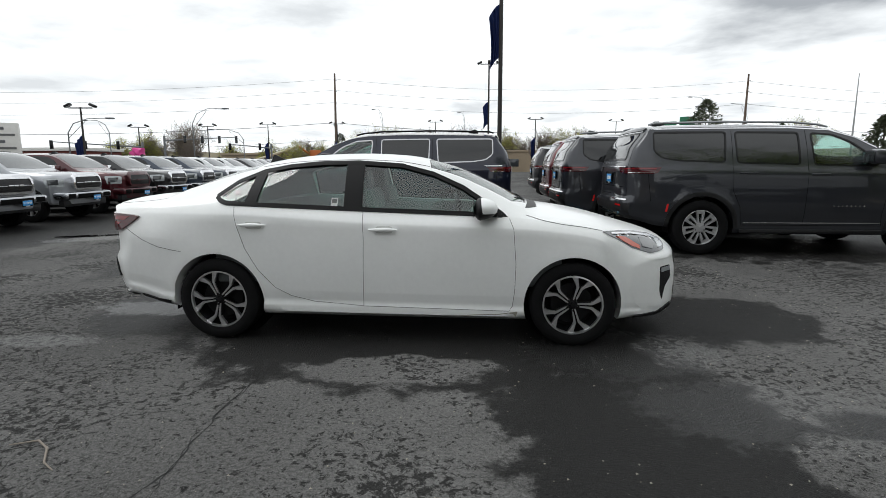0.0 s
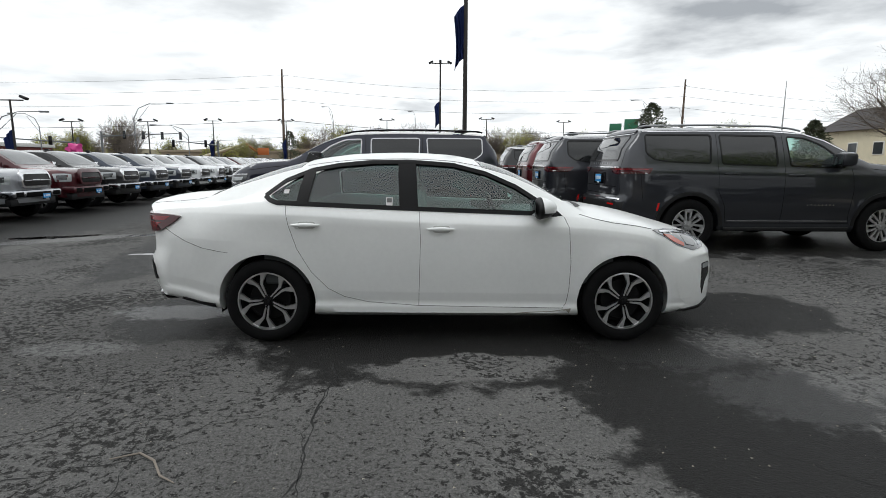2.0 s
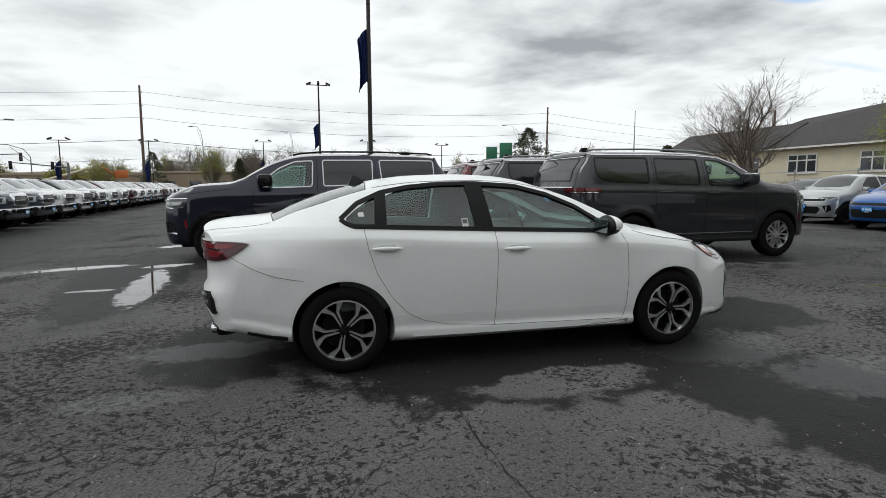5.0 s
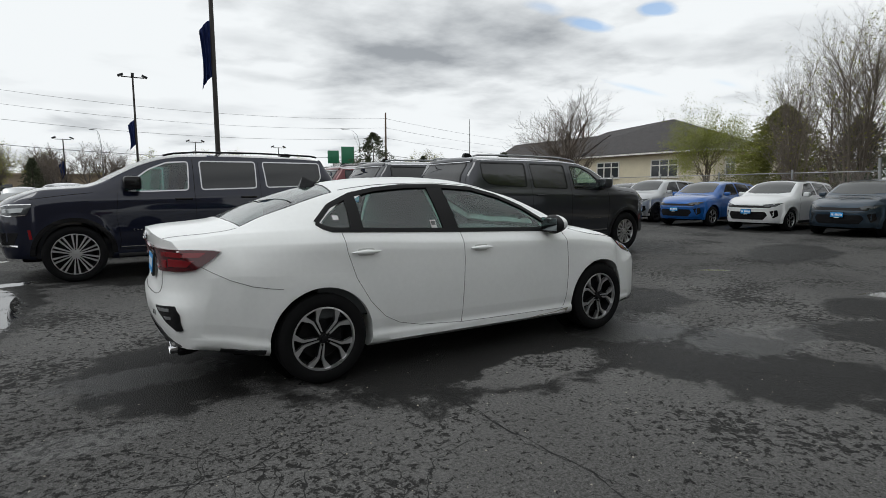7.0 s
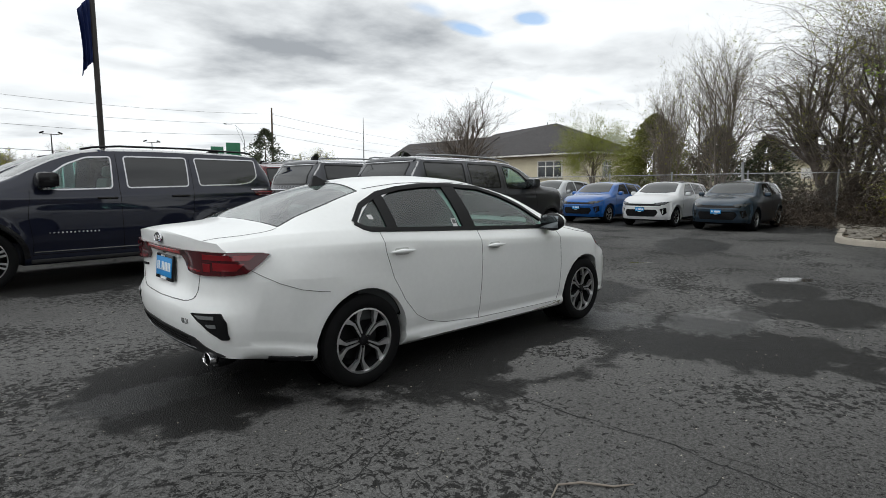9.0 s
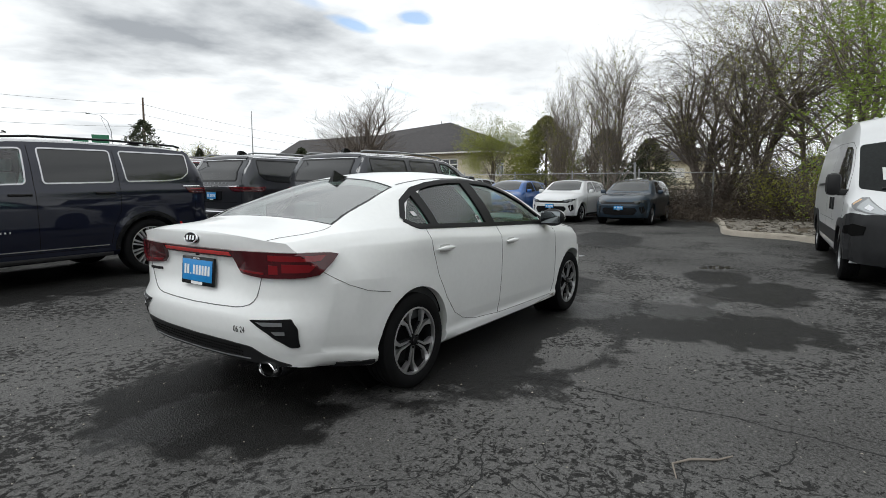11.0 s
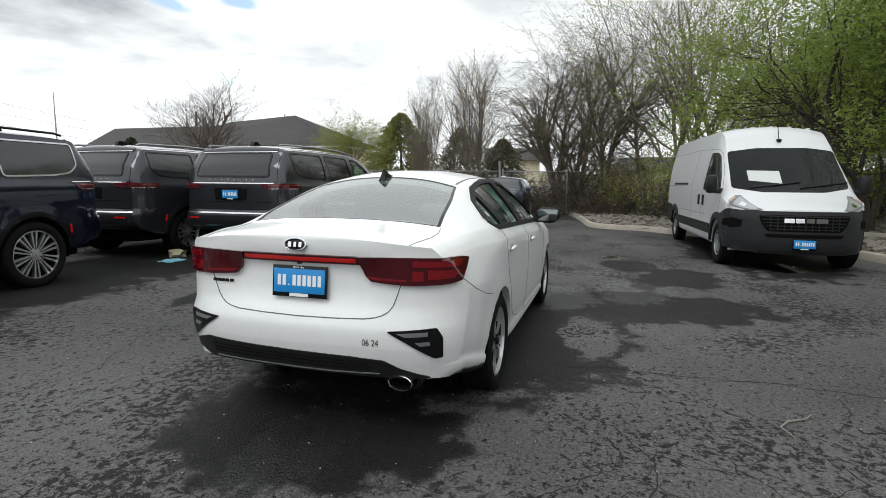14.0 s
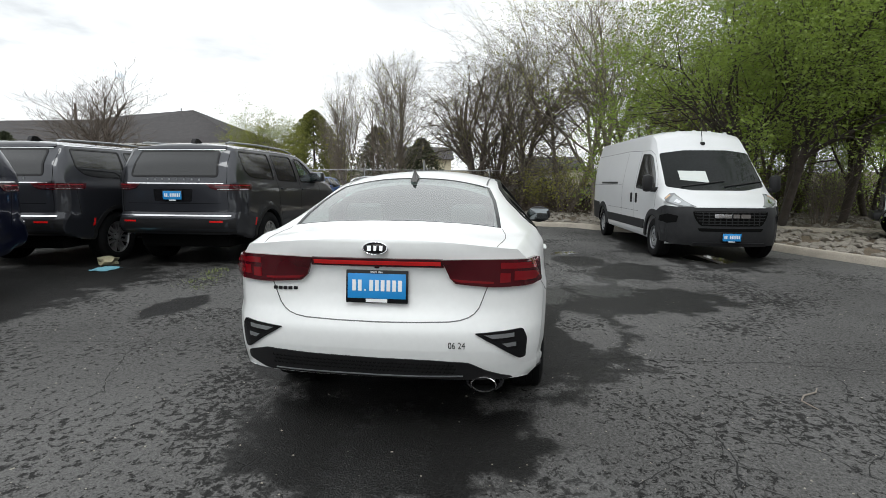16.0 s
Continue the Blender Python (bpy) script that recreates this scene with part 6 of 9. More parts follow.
    part("lower_lip", sh.drape("front", rounded([(-0.62, 0.30), (0.62, 0.30), (0.58, 0.36), (-0.58, 0.36)], 0.015), 0.040, 0.005), black_plastic, car)
    c, nn = sh.cast("front", 0, 0.45)
    number_plate(car, pose(c.x + 0.045, 0, 0.45, 0, 0, 180))
    part("aerial", tube([(1.47, 0, 2.13), (1.44, 0, 2.26), (1.38, 0, 2.40)], 0.007, 6), black_plastic, car)
    part("aerial_foot", box(1.42, -0.035, 2.09, 1.54, 0.035, 2.155, bevel=0.02), black_plastic, car)
    for y in (-0.6, -0.3, 0.0, 0.3, 0.6):
        part("roof_marker", box(0.98, y - 0.03, 2.33, 1.05, y + 0.03, 2.415 - y * y * 0.12, bevel=0.008), van_white, car)
    for y, d in ((-0.62, 0.75), (0.1, 0.75)):
        pts = []
        for q in (0, 0.5, 1):
            c, nn = sh.cast("front", y + d * q, 1.29 + 0.10 * q)
            pts.append(c + nn * 0.02)
        part("wiper", tube(pts, 0.012, 6), black_plastic, car)
    part("underbody", box(-3.2, -0.7, 0.27, 2.4, 0.7, 0.5, bevel=0.03), well_black, car)
    wheels(car, [(x, y) for x in (-2.02, 2.02) for y in (-0.90, 0.90)], 0.355, 0.215, 0.225, "steel", steel_rim, well_black, steel_rim)
    return car


vn = van()
vn.matrix_basis = pose(7.59, -4.26, 0, 0, 0, 183.2)


# ---- pickup trucks ----
bumper_chrome = material("bumper_chrome", (0.50, 0.51, 0.53), 0.16, 1.0)
truck_screen = material("truck_windscreen", (0.045, 0.052, 0.055), 0.05, 0.25, coat=0.8, noise_scale=1.2, vary=0.5)


def pickup(paintmat, label):
    car = thing("pickup_truck", label, "pickup truck", "row of pickup trucks")
    sh = Shell(
        x0=-3.45, x1=2.80, flare=0.02, arches=[(-1.95, 0.42, 0.50), (1.85, 0.42, 0.50)],
        top=[(-3.45, 1.42), (-3.3, 1.44), (-1.52, 1.44), (-1.47, 1.60), (-1.40, 1.92), (-1.25, 2.0), (-0.6, 2.035), (0.25, 2.015), (0.5, 1.95), (0.9, 1.72), (1.2, 1.53), (1.35, 1.475), (2.0, 1.44), (2.6, 1.385), (2.74, 1.34), (2.80, 1.28)],
        bot=[(-3.45, 0.62), (-1.0, 0.48), (1.0, 0.46), (2.80, 0.50)],
        half=[(-3.45, 1.0), (-1.5, 1.02), (0.8, 1.02), (1.9, 1.03), (2.5, 1.01), (2.80, 0.95)],
        belt=[(-3.45, 1.40), (-1.5, 1.40), (0, 1.36), (1.2, 1.34), (2.0, 1.30), (2.80, 1.1)],
        roof=[(-3.45, 0.92), (-1.5, 0.92), (-1.25, 0.80), (0.3, 0.80), (0.8, 0.86), (1.3, 0.93), (2.80, 0.85)],
        drop=[(-3.45, 0.03), (-1.5, 0.03), (-1.2, 0.07), (0.4, 0.07), (1.2, 0.04), (2.80, 0.07)],
        side=[(0, 0.05), (0.08, 0.02), (0.3, 0.01), (0.7, 0.0), (0.9, 0.006), (1, 0.03)],
        rear=[(0.3, 0.0), (2.0, 0.0)], rear_plan=[(0, 0), (0.9, 0.01), (1, 0.06)], rear_reach=0.2,
        front=[(0.3, -0.02), (0.6, 0.02), (1.1, 0.02), (1.25, 0.0), (1.5, -0.1)], front_plan=[(0, 0), (0.5, 0.02), (0.78, 0.06), (0.92, 0.14), (1, 0.26)], front_reach=0.4)
    cuts = [drum(x, 0.42, 0.52, y, y + 0.55) for x in (-1.95, 1.85) for y in (-1.30, 0.75)]
    part("body", carve(sh.grid(), cuts), paintmat, car, sharp=50)
    part("windscreen", sh.drape("top", [(0.46, -0.70), (0.42, 0), (0.46, 0.70), (1.12, 0.80), (1.20, 0.4), (1.22, 0), (1.20, -0.4), (1.12, -0.80)], 0.004, 0.01, 0.15), truck_screen, car)
    for k in ("right", "left"):
        s = -1 if k == "right" else 1
        part("front_window", sh.drape(k, rounded([(-0.28, 1.43), (0.86, 1.40), (0.50, 1.78), (0.26, 1.90), (-0.26, 1.92)], 0.05), 0.004, 0.01, 0.12), tinted, car)
        part("rear_window", sh.drape(k, rounded([(-1.30, 1.45), (-0.40, 1.43), (-0.38, 1.92), (-1.22, 1.91)], 0.05), 0.004, 0.01, 0.12), tinted, car)
        part("mirror", box(0.72, min(s * 1.05, s * 1.30), 1.36, 0.88, max(s * 1.05, s * 1.30), 1.62, bevel=0.04), chrome if paintmat.name != "truck_black" else gloss_black, car)
        part("headlamp", sh.drape(k, rounded([(2.30, 1.24), (2.62, 1.25), (2.74, 1.23), (2.74, 1.00), (2.40, 0.99)], 0.03), 0.010, 0.012, 0.1), lamp_clear, car)
        part("lamp_inner", sh.drape(k, [(2.42, 1.19), (2.66, 1.20), (2.66, 1.06), (2.46, 1.05)], 0.014, 0.0, 0.1), lamp_dark, car)
        for ax in (-1.95, 1.85):
            arc = [(ax + 0.545 * math.cos(a), 0.42 + 0.545 * math.sin(a)) for a in np.linspace(math.pi * 0.97, math.pi * 0.03, 20)]
            part("arch_trim", sh.ribbon(k, arc, 0.05, 0.012, 0.02), black_plastic, car)
    part("grille", sh.drape("front", rounded([(-0.50, 0.93), (0.50, 0.93), (0.56, 1.06), (0.50, 1.285), (-0.50, 1.285), (-0.56, 1.06)], 0.06), 0.10, 0.11, 0.12), gloss_black, car)
    part("grille_frame", sh.ribbon("front", ring_path(rounded([(-0.50, 0.93), (0.50, 0.93), (0.56, 1.06), (0.50, 1.285), (-0.50, 1.285), (-0.56, 1.06)], 0.06)), 0.055, 0.115, 0.10), chrome, car)
    bars = bmesh.new()
    for z in (1.11,):
        c, nn = sh.cast("front", 0, z)
        add_box(bars, c.x + 0.09, -0.50, z - 0.010, c.x + 0.12, -0.24, z + 0.010, bevel=0.006)
        add_box(bars, c.x + 0.09, 0.24, z - 0.010, c.x + 0.12, 0.50, z + 0.010, bevel=0.006)
    c, nn = sh.cast("front", 0, 1.11)
    for y0, y1 in ((-0.22, -0.09), (-0.065, 0.065), (0.09, 0.22)):
        add_box(bars, c.x + 0.10, y0, 1.085, c.x + 0.135, y1, 1.135, bevel=0.006)
    part("grille_bar", bars, chrome, car)
    part("bumper", box(2.50, -0.98, 0.63, 2.93, 0.98, 0.85, bevel=0.07), bumper_chrome, car, "chrome front bumper")
    part("bumper_opening", box(2.86, -0.50, 0.65, 2.94, 0.50, 0.79, bevel=0.02), well_black, car)
    for s in (-1, 1):
        part("fog_opening", box(2.86, s * 0.73 - 0.15, 0.67, 2.94, s * 0.73 + 0.15, 0.80, bevel=0.02), well_black, car)
    part("air_dam", box(2.40, -0.90, 0.42, 2.78, 0.90, 0.63, bevel=0.04), black_plastic, car)
    number_plate(car, pose(2.96, 0.25, 0.66, 0, 0, 180))
    part("roof_marker", box(0.05, -0.5, 2.01, 0.14, 0.5, 2.035, bevel=0.01), black_plastic, car)
    part("roof_fin", prism([(-0.25, 2.02), (-0.2, 2.09), (-0.1, 2.09), (0.0, 2.02)], -0.04, 0.04), gloss_black, car)
    part("cargo_bed", box(-3.36, -0.86, 1.30, -1.56, 0.86, 1.452, bevel=0.01), black_plastic, car)
    part("underbody", box(-3.2, -0.7, 0.40, 2.4, 0.7, 0.7, bevel=0.03), well_black, car)
    wheels(car, [(x, y) for x in (-1.95, 1.85) for y in (-0.90, 0.90)], 0.42, 0.245, 0.275, "blocky", alloy, dark_alloy, alloy)
    return car


TRUCK_PAINTS = {"truck_silver": ((0.30, 0.31, 0.33), 0.6), "truck_maroon": ((0.055, 0.006, 0.010), 0.4), "truck_black": ((0.008, 0.008, 0.009), 0.2), "truck_slate": ((0.03, 0.04, 0.06), 0.5), "truck_white": ((0.70, 0.71, 0.72), 0.0)}
TRUCK_WORDS = {"truck_silver": "silver", "truck_maroon": "dark red", "truck_black": "black", "truck_slate": "dark blue-grey", "truck_white": "white"}
first = {}
order = ["truck_silver", "truck_silver", "truck_maroon", "truck_black", "truck_slate", "truck_slate", "truck_white", "truck_white", "truck_black", "truck_white", "truck_silver", "truck_maroon", "truck_white", "truck_white", "truck_silver", "truck_white", "truck_maroon", "truck_silver", "truck_white", "truck_white", "truck_black", "truck_white", "truck_silver", "truck_white", "truck_white"]
base_truck = None
for i, key in enumerate(order):
    col, met = TRUCK_PAINTS[key]
    pm = paint(key, col, met)
    at = pose(-13.90 - 0.19 * i, 7.81 + 2.77 * i, -0.28, 0, 0, 1)
    label = f"{TRUCK_WORDS[key]} crew-cab pickup with chrome bumper in a long row"
    if base_truck is None:
        base_truck = pickup(pm, label)
        base_truck.matrix_basis = at
        first[key] = base_truck
    elif key in first:
        tr = copy_thing(first[key], at)
    else:
        tr = copy_thing(base_truck, at)
        repaint(tr, paint("truck_silver", (0, 0, 0)), pm)
        tagged(tr, label)
        first[key] = tr
        if key == "truck_maroon":
            repaint(tr, chrome, pm)
            repaint(tr, bumper_chrome, pm)


# ---- crossovers in front of the fence ----
def crossover(paintmat, label, tall=1.0, roofmat=None, kind="low"):
    car = thing("crossover", label, "car", "crossovers in front of the fence")
    h = 0.0 if kind == "low" else 0.12
    sh = Shell(
        x0=-2.20, x1=2.20, flare=0.016, arches=[(-1.33, 0.35, 0.40), (1.31, 0.35, 0.40)],
        top=[(-2.20, 1.20 + h), (-2.08, 1.36 + h), (-1.85, 1.50 + h), (-1.3, 1.57 + h), (-0.5, 1.60 + h), (0.1, 1.575 + h), (0.4, 1.52 + h), (0.9, 1.24 + h * 0.8), (1.12, 1.12 + h * 0.7), (1.5, 1.08 + h * 0.6), (1.95, 0.99 + h * 0.5), (2.12, 0.92 + h * 0.5), (2.20, 0.84 + h * 0.5)],
        bot=[(-2.20, 0.36), (-1.0, 0.24), (1.0, 0.22), (2.20, 0.26)],
        half=[(-2.20, 0.84), (-1.4, 0.91), (0, 0.92), (1.3, 0.92), (1.8, 0.89), (2.20, 0.80)],
        belt=[(-2.20, 1.08 + h * 0.5), (-1, 1.06 + h * 0.5), (0.6, 1.02 + h * 0.5), (1.4, 0.96 + h * 0.5), (2.20, 0.75 + h * 0.5)],
        roof=[(-2.20, 0.66), (-1.2, 0.64), (0.1, 0.64), (0.6, 0.70), (1.1, 0.78), (2.20, 0.68)],
        drop=[(-2.20, 0.05), (-1, 0.07), (0.4, 0.07), (1.2, 0.05), (2.20, 0.05)],
        side=[(0, 0.06), (0.08, 0.03), (0.3, 0.02), (0.6, 0.0), (0.85, 0.006), (1, 0.04)],
        rear=[(0.2, 0.05), (0.6, -0.02), (1.1, 0.03), (1.7, 0.25)], rear_plan=[(0, 0), (0.6, 0.03), (0.85, 0.11), (1, 0.28)], rear_reach=0.5,
        front=[(0.2, -0.05), (0.4, 0.03), (0.65, 0.04), (0.82, 0.0), (1.1, -0.15)], front_plan=[(0, 0), (0.4, 0.03), (0.65, 0.09), (0.82, 0.18), (0.93, 0.28), (1, 0.42)], front_reach=0.6)
    cuts = [drum(x, 0.35, 0.40, y, y + 0.45) for x in (-1.33, 1.31) for y in (-1.12, 0.67)]
    part("body", carve(sh.grid(), cuts), paintmat, car, sharp=50)
    if roofmat:
        part("roof_panel", sh.drape("top", rounded([(-1.7, -0.60), (0.18, -0.60), (0.18, 0.60), (-1.7, 0.60)], 0.1), 0.004, 0.006, 0.12), roofmat, car, "black roof panel")
    part("windscreen", sh.drape("top", [(0.36, -0.56), (0.32, 0), (0.36, 0.56), (0.92, 0.66), (1.02, 0.36), (1.04, 0), (1.02, -0.36), (0.92, -0.66)], 0.004, 0.01, 0.12), screen_pane, car)
    for k in ("right", "left"):
        s = -1 if k == "right" else 1
        part("front_window", sh.drape(k, rounded([(-0.35, 1.10 + h * 0.5), (0.62, 1.07 + h * 0.5), (0.45, 1.24 + h), (0.12, 1.46 + h), (-0.32, 1.49 + h)], 0.04), 0.004, 0.01, 0.1), tinted, car)
        part("rear_window", sh.drape(k, rounded([(-1.35, 1.14 + h * 0.5), (-0.43, 1.10 + h * 0.5), (-0.41, 1.49 + h), (-1.2, 1.45 + h)], 0.04), 0.004, 0.01, 0.1), tinted, car)
        part("quarter_window", sh.drape(k, rounded([(-1.88, 1.22 + h * 0.5), (-1.42, 1.15 + h * 0.5), (-1.30, 1.43 + h), (-1.66, 1.38 + h)], 0.04), 0.004, 0.01, 0.1), tinted, car)
        part("mirror", box(0.55, min(s * 0.92, s * 1.10), 1.06 + h * 0.5, 0.70, max(s * 0.92, s * 1.10), 1.20 + h * 0.5, bevel=0.04), paintmat, car)
        part("headlamp", sh.drape(k, [(1.70, 0.87 + h * 0.5), (1.98, 0.85 + h * 0.5), (2.14, 0.82 + h * 0.5), (2.13, 0.75 + h * 0.5), (1.95, 0.765 + h * 0.5)], 0.006, 0.01, 0.08), lamp_dark, car)
        part("side_intake", sh.drape("front", rounded([(s * 0.62, 0.62), (s * 0.76, 0.66), (s * 0.78, 0.48), (s * 0.70, 0.40)][::s], 0.02), 0.004, 0.01, 0.08), gloss_black, car)
        for ax in (-1.33, 1.31):
            arc = [(ax + 0.43 * math.cos(a), 0.35 + 0.43 * math.sin(a)) for a in np.linspace(math.pi, 0, 24)]
            part("arch_trim", sh.ribbon(k, arc, 0.05, 0.008, 0.02), black_plastic if kind != "low" else paintmat, car)
        part("sill", sh.ribbon(k, [(-0.85, 0.285), (0.85, 0.275)], 0.08, 0.006), black_plastic, car)
        for path in ([(-0.38, 1.05), (-0.38, 0.34)], [(0.75, 1.02), (0.80, 0.6), (0.76, 0.34)]):
            part("panel_gap", sh.ribbon(k, path, 0.007, 0.001), well_black, car)
    g0 = h * 0.5
    part("upper_grille", sh.drape("front", rounded([(-0.66, 0.795 + g0), (0.66, 0.795 + g0), (0.64, 0.72 + g0), (-0.64, 0.72 + g0)][::-1], 0.02), 0.006, 0.01, 0.08), gloss_black, car)
    part("lower_grille", sh.drape("front", rounded([(-0.52, 0.60), (0.52, 0.60), (0.58, 0.50), (0.48, 0.36), (-0.48, 0.36), (-0.58, 0.50)][::-1], 0.03), 0.006, 0.01, 0.08), gloss_black, car)
    part("grille_lip", sh.ribbon("front", [(-0.66, 0.69 + g0), (0.66, 0.69 + g0)], 0.02, 0.015), paintmat, car)
    c, nn = sh.cast("front", 0, 0.60)
    number_plate(car, pose(c.x + 0.02, 0, 0.60, 0, 0, 180))
    part("underbody", box(-1.9, -0.6, 0.2, 1.9, 0.6, 0.4, bevel=0.03), well_black, car)
    wheels(car, [(x, y) for x in (-1.33, 1.31) for y in (-0.80, 0.80)], 0.35, 0.235, 0.225, "forked" if kind == "low" else "blocky", alloy if kind == "low" else dark_alloy, dark_alloy)
    return car


blue_paint = paint("blue_paint", (0.004, 0.085, 0.32), 0.45)
slate_paint = paint("slate_paint", (0.022, 0.040, 0.062), 0.5)
silver_paint = paint("silver_paint", (0.42, 0.43, 0.44), 0.6)
c_blue = crossover(blue_paint, "bright blue crossover parked nose out by the fence")
c_blue.matrix_basis = pose(16.75, 7.55, 0, 0, 0, 182)
c_slate = copy_thing(c_blue, pose(16.55, 2.40, 0, 0, 0, 181))
repaint(c_slate, blue_paint, slate_paint)
tagged(c_slate, "slate blue crossover parked nose out by the fence")
c_white = crossover(van_white, "white crossover with a black roof parked by the fence", roofmat=gloss_black)
c_white.matrix_basis = pose(16.65, 4.92, 0, 0, 0, 181)
c_silver = crossover(silver_paint, "silver utility car with dark wheels parked by the fence", kind="tall")
c_silver.matrix_basis = pose(17.3, 10.3, 0, 0, 0, 184)
c_dark = copy_thing(c_slate, pose(19.2, 13.4, 0, 0, 0, 184))
repaint(c_dark, slate_paint, black_paint)
tagged(c_dark, "dark car parked beyond a silver one")
for i, (x, y, src, old, new_mat, words) in enumerate(((-6.5, 62, c_silver, None, None, "silver car far off at the lot's edge"), (-2.2, 64, c_slate, slate_paint, black_paint, "dark car far off at the lot's edge"), (-11.0, 60, c_white, None, None, "white car far off at the lot's edge"), (-4.4, 30, c_silver, None, None, "silver car parked behind the dark utility vehicles"), (-7.0, 41, c_silver, None, None, "silver car parked far behind"))):
    o = copy_thing(src, pose(x, y, 0, 0, 0, 200 - 30 * i))
    if old:
        repaint(o, old, new_mat)
    tagged(o, words)


# ---- the off-roader behind the rock bed ----
def offroader():
    car = thing("off_roader", "pale grey boxy off-roader with a black top and big tyres", "car")
    body = prism(rounded([(-1.95, 0.62), (1.55, 0.60), (1.95, 0.72), (2.0, 1.10), (0.85, 1.20), (0.80, 1.24), (-1.95, 1.24)], 0.06), -0.78, 0.78)
    part("body", carve(body, [drum(x, 0.45, 0.56, y, y + 0.5) for x in (-1.45, 1.4) for y in (-1.1, 0.6)]), material("off_roader_paint", (0.42, 0.44, 0.46), 0.35, 0.3, coat=1.0), car)
    part("hard_top", prism(rounded([(-1.95, 1.245), (0.78, 1.245), (0.42, 1.80), (0.30, 1.86), (-1.85, 1.86), (-1.95, 1.80)], 0.05), -0.74, 0.74), black_plastic, car)
    for s in (-1, 1):
        for ax in (-1.45, 1.4):
            bm = bmesh.new()
            arc = [(ax + 0.60 * math.cos(a), 0.45 + 0.60 * math.sin(a)) for a in np.linspace(math.pi * 0.95, math.pi * 0.05, 16)]
            rows = [[bm.verts.new((x, s * y, z + dz)) for y, dz in ((0.77, 0.0), (0.98, -0.02), (0.98, -0.07), (0.77, -0.05))] for x, z in arc]
            for a, b in zip(rows, rows[1:]):
                for q in range(4):
                    bm.faces.new((a[q], a[(q + 1) % 4], b[(q + 1) % 4], b[q]))
            part("fender", bm, black_plastic, car)
        part("side_window", box(-0.9, min(s * 0.74, s * 0.75), 1.32, 0.3, max(s * 0.74, s * 0.75), 1.74, bevel=0.003), tinted, car)
    part("bumper", box(1.95, -0.8, 0.55, 2.2, 0.8, 0.75, bevel=0.05), black_plastic, car)
    part("rear_bumper", box(-2.18, -0.84, 0.52, -1.94, 0.84, 0.74, bevel=0.05), black_plastic, car)
    part("tail_lamp", box(-1.99, -0.77, 0.88, -1.94, -0.62, 1.12, bevel=0.01), black_plastic, car)
    wheels(car, [(x, y) for x in (-1.45, 1.4) for y in (-0.80, 0.80)], 0.43, 0.225, 0.27, "blocky", dark_alloy, well_black)
    return car


jeep = offroader()
jeep.matrix_basis = pose(8.15, -10.95, 0.09, 0, 0, -118) @ Matrix.Diagonal((0.88, 0.88, 0.88, 1))


# ---- kerb, rock bed and landscaping ----
concrete = material("concrete", (0.35, 0.315, 0.265), 0.85, noise_scale=3, vary=0.25, bump=0.3, fine=0.006)
soil = material("soil", (0.11, 0.085, 0.06), 0.95, noise_scale=2.5, vary=0.45, bump=0.6, fine=0.03)
rock_mat = material("rock", (0.20, 0.182, 0.156), 0.85, noise_scale=9, vary=0.4, bump=0.4, fine=0.01)


def smooth_line(pts, n=6):
    out = []
    for i in range(len(pts) - 1):
        p0, p1, p2, p3 = (Vector((*pts[min(max(j, 0), len(pts) - 1)], 0)) for j in (i - 1, i, i + 1, i + 2))
        for k in range(n):
            t = k / n
            q = 0.5 * ((2 * p1) + (p2 - p0) * t + (2 * p0 - 5 * p1 + 4 * p2 - p3) * t * t + (3 * p1 - p0 - 3 * p2 + p3) * t**3)
            out.append((q.x, q.y))
    return out + [pts[-1]]


KERB = smooth_line([(20.2, 0.35), (17.0, -0.35), (14.6, -0.72), (13.0, -0.95), (12.35, -1.25), (12.0, -1.8), (11.75, -2.6), (10.9, -3.35), (9.6, -4.9), (8.2, -5.75), (6.9, -6.05), (5.8, -6.40), (4.8, -6.80), (3.0, -7.6), (0.0, -8.6), (-6.0, -10.2)])


def kerb(line):
    bm = bmesh.new()
    rows = []
    for i, (x, y) in enumerate(line):
        a, b = line[max(i - 1, 0)], line[min(i + 1, len(line) - 1)]
        d = Vector((b[0] - a[0], b[1] - a[1], 0)).normalized()
        o = Vector((-d.y, d.x, 0))
        rows.append([bm.verts.new(Vector((x, y, 0)) + o * w + Vector((0, 0, z))) for w, z in ((0.0, -0.05), (0.01, 0.11), (0.035, 0.14), (0.15, 0.145), (0.17, 0.10), (0.17, -0.05))])
    for a, b in zip(rows, rows[1:]):
        for k in range(5):
            bm.faces.new((a[k], a[k + 1], b[k + 1], b[k]))
    return bm


# the kerb's bed side is to the left of its run from far to near
tagged(link_mesh("kerb", kerb(KERB), concrete), "worn concrete kerb round a rock bed", "kerb", kind="structure")
inner_kerb = tagged(link_mesh("kerb", kerb(smooth_line([(10.9, -7.4), (10.3, -8.5), (9.8, -9.5), (9.3, -10.7), (8.9, -12.5)])), concrete), "pale kerb between two strips of rocks", "kerb", kind="structure")
inner_kerb.matrix_basis = pose(0.35, 0, 0.06)


def inside_bed(x, y):
    """Beyond the kerb, seen from the car park."""
    best = min(range(len(KERB) - 1), key=lambda i: (KERB[i][0] - x) ** 2 + (KERB[i][1] - y) ** 2)
    (ax, ay), (bx, by) = KERB[best], KERB[best + 1]
    return (bx - ax) * (y - ay) - (by - ay) * (x - ax) > 0.0


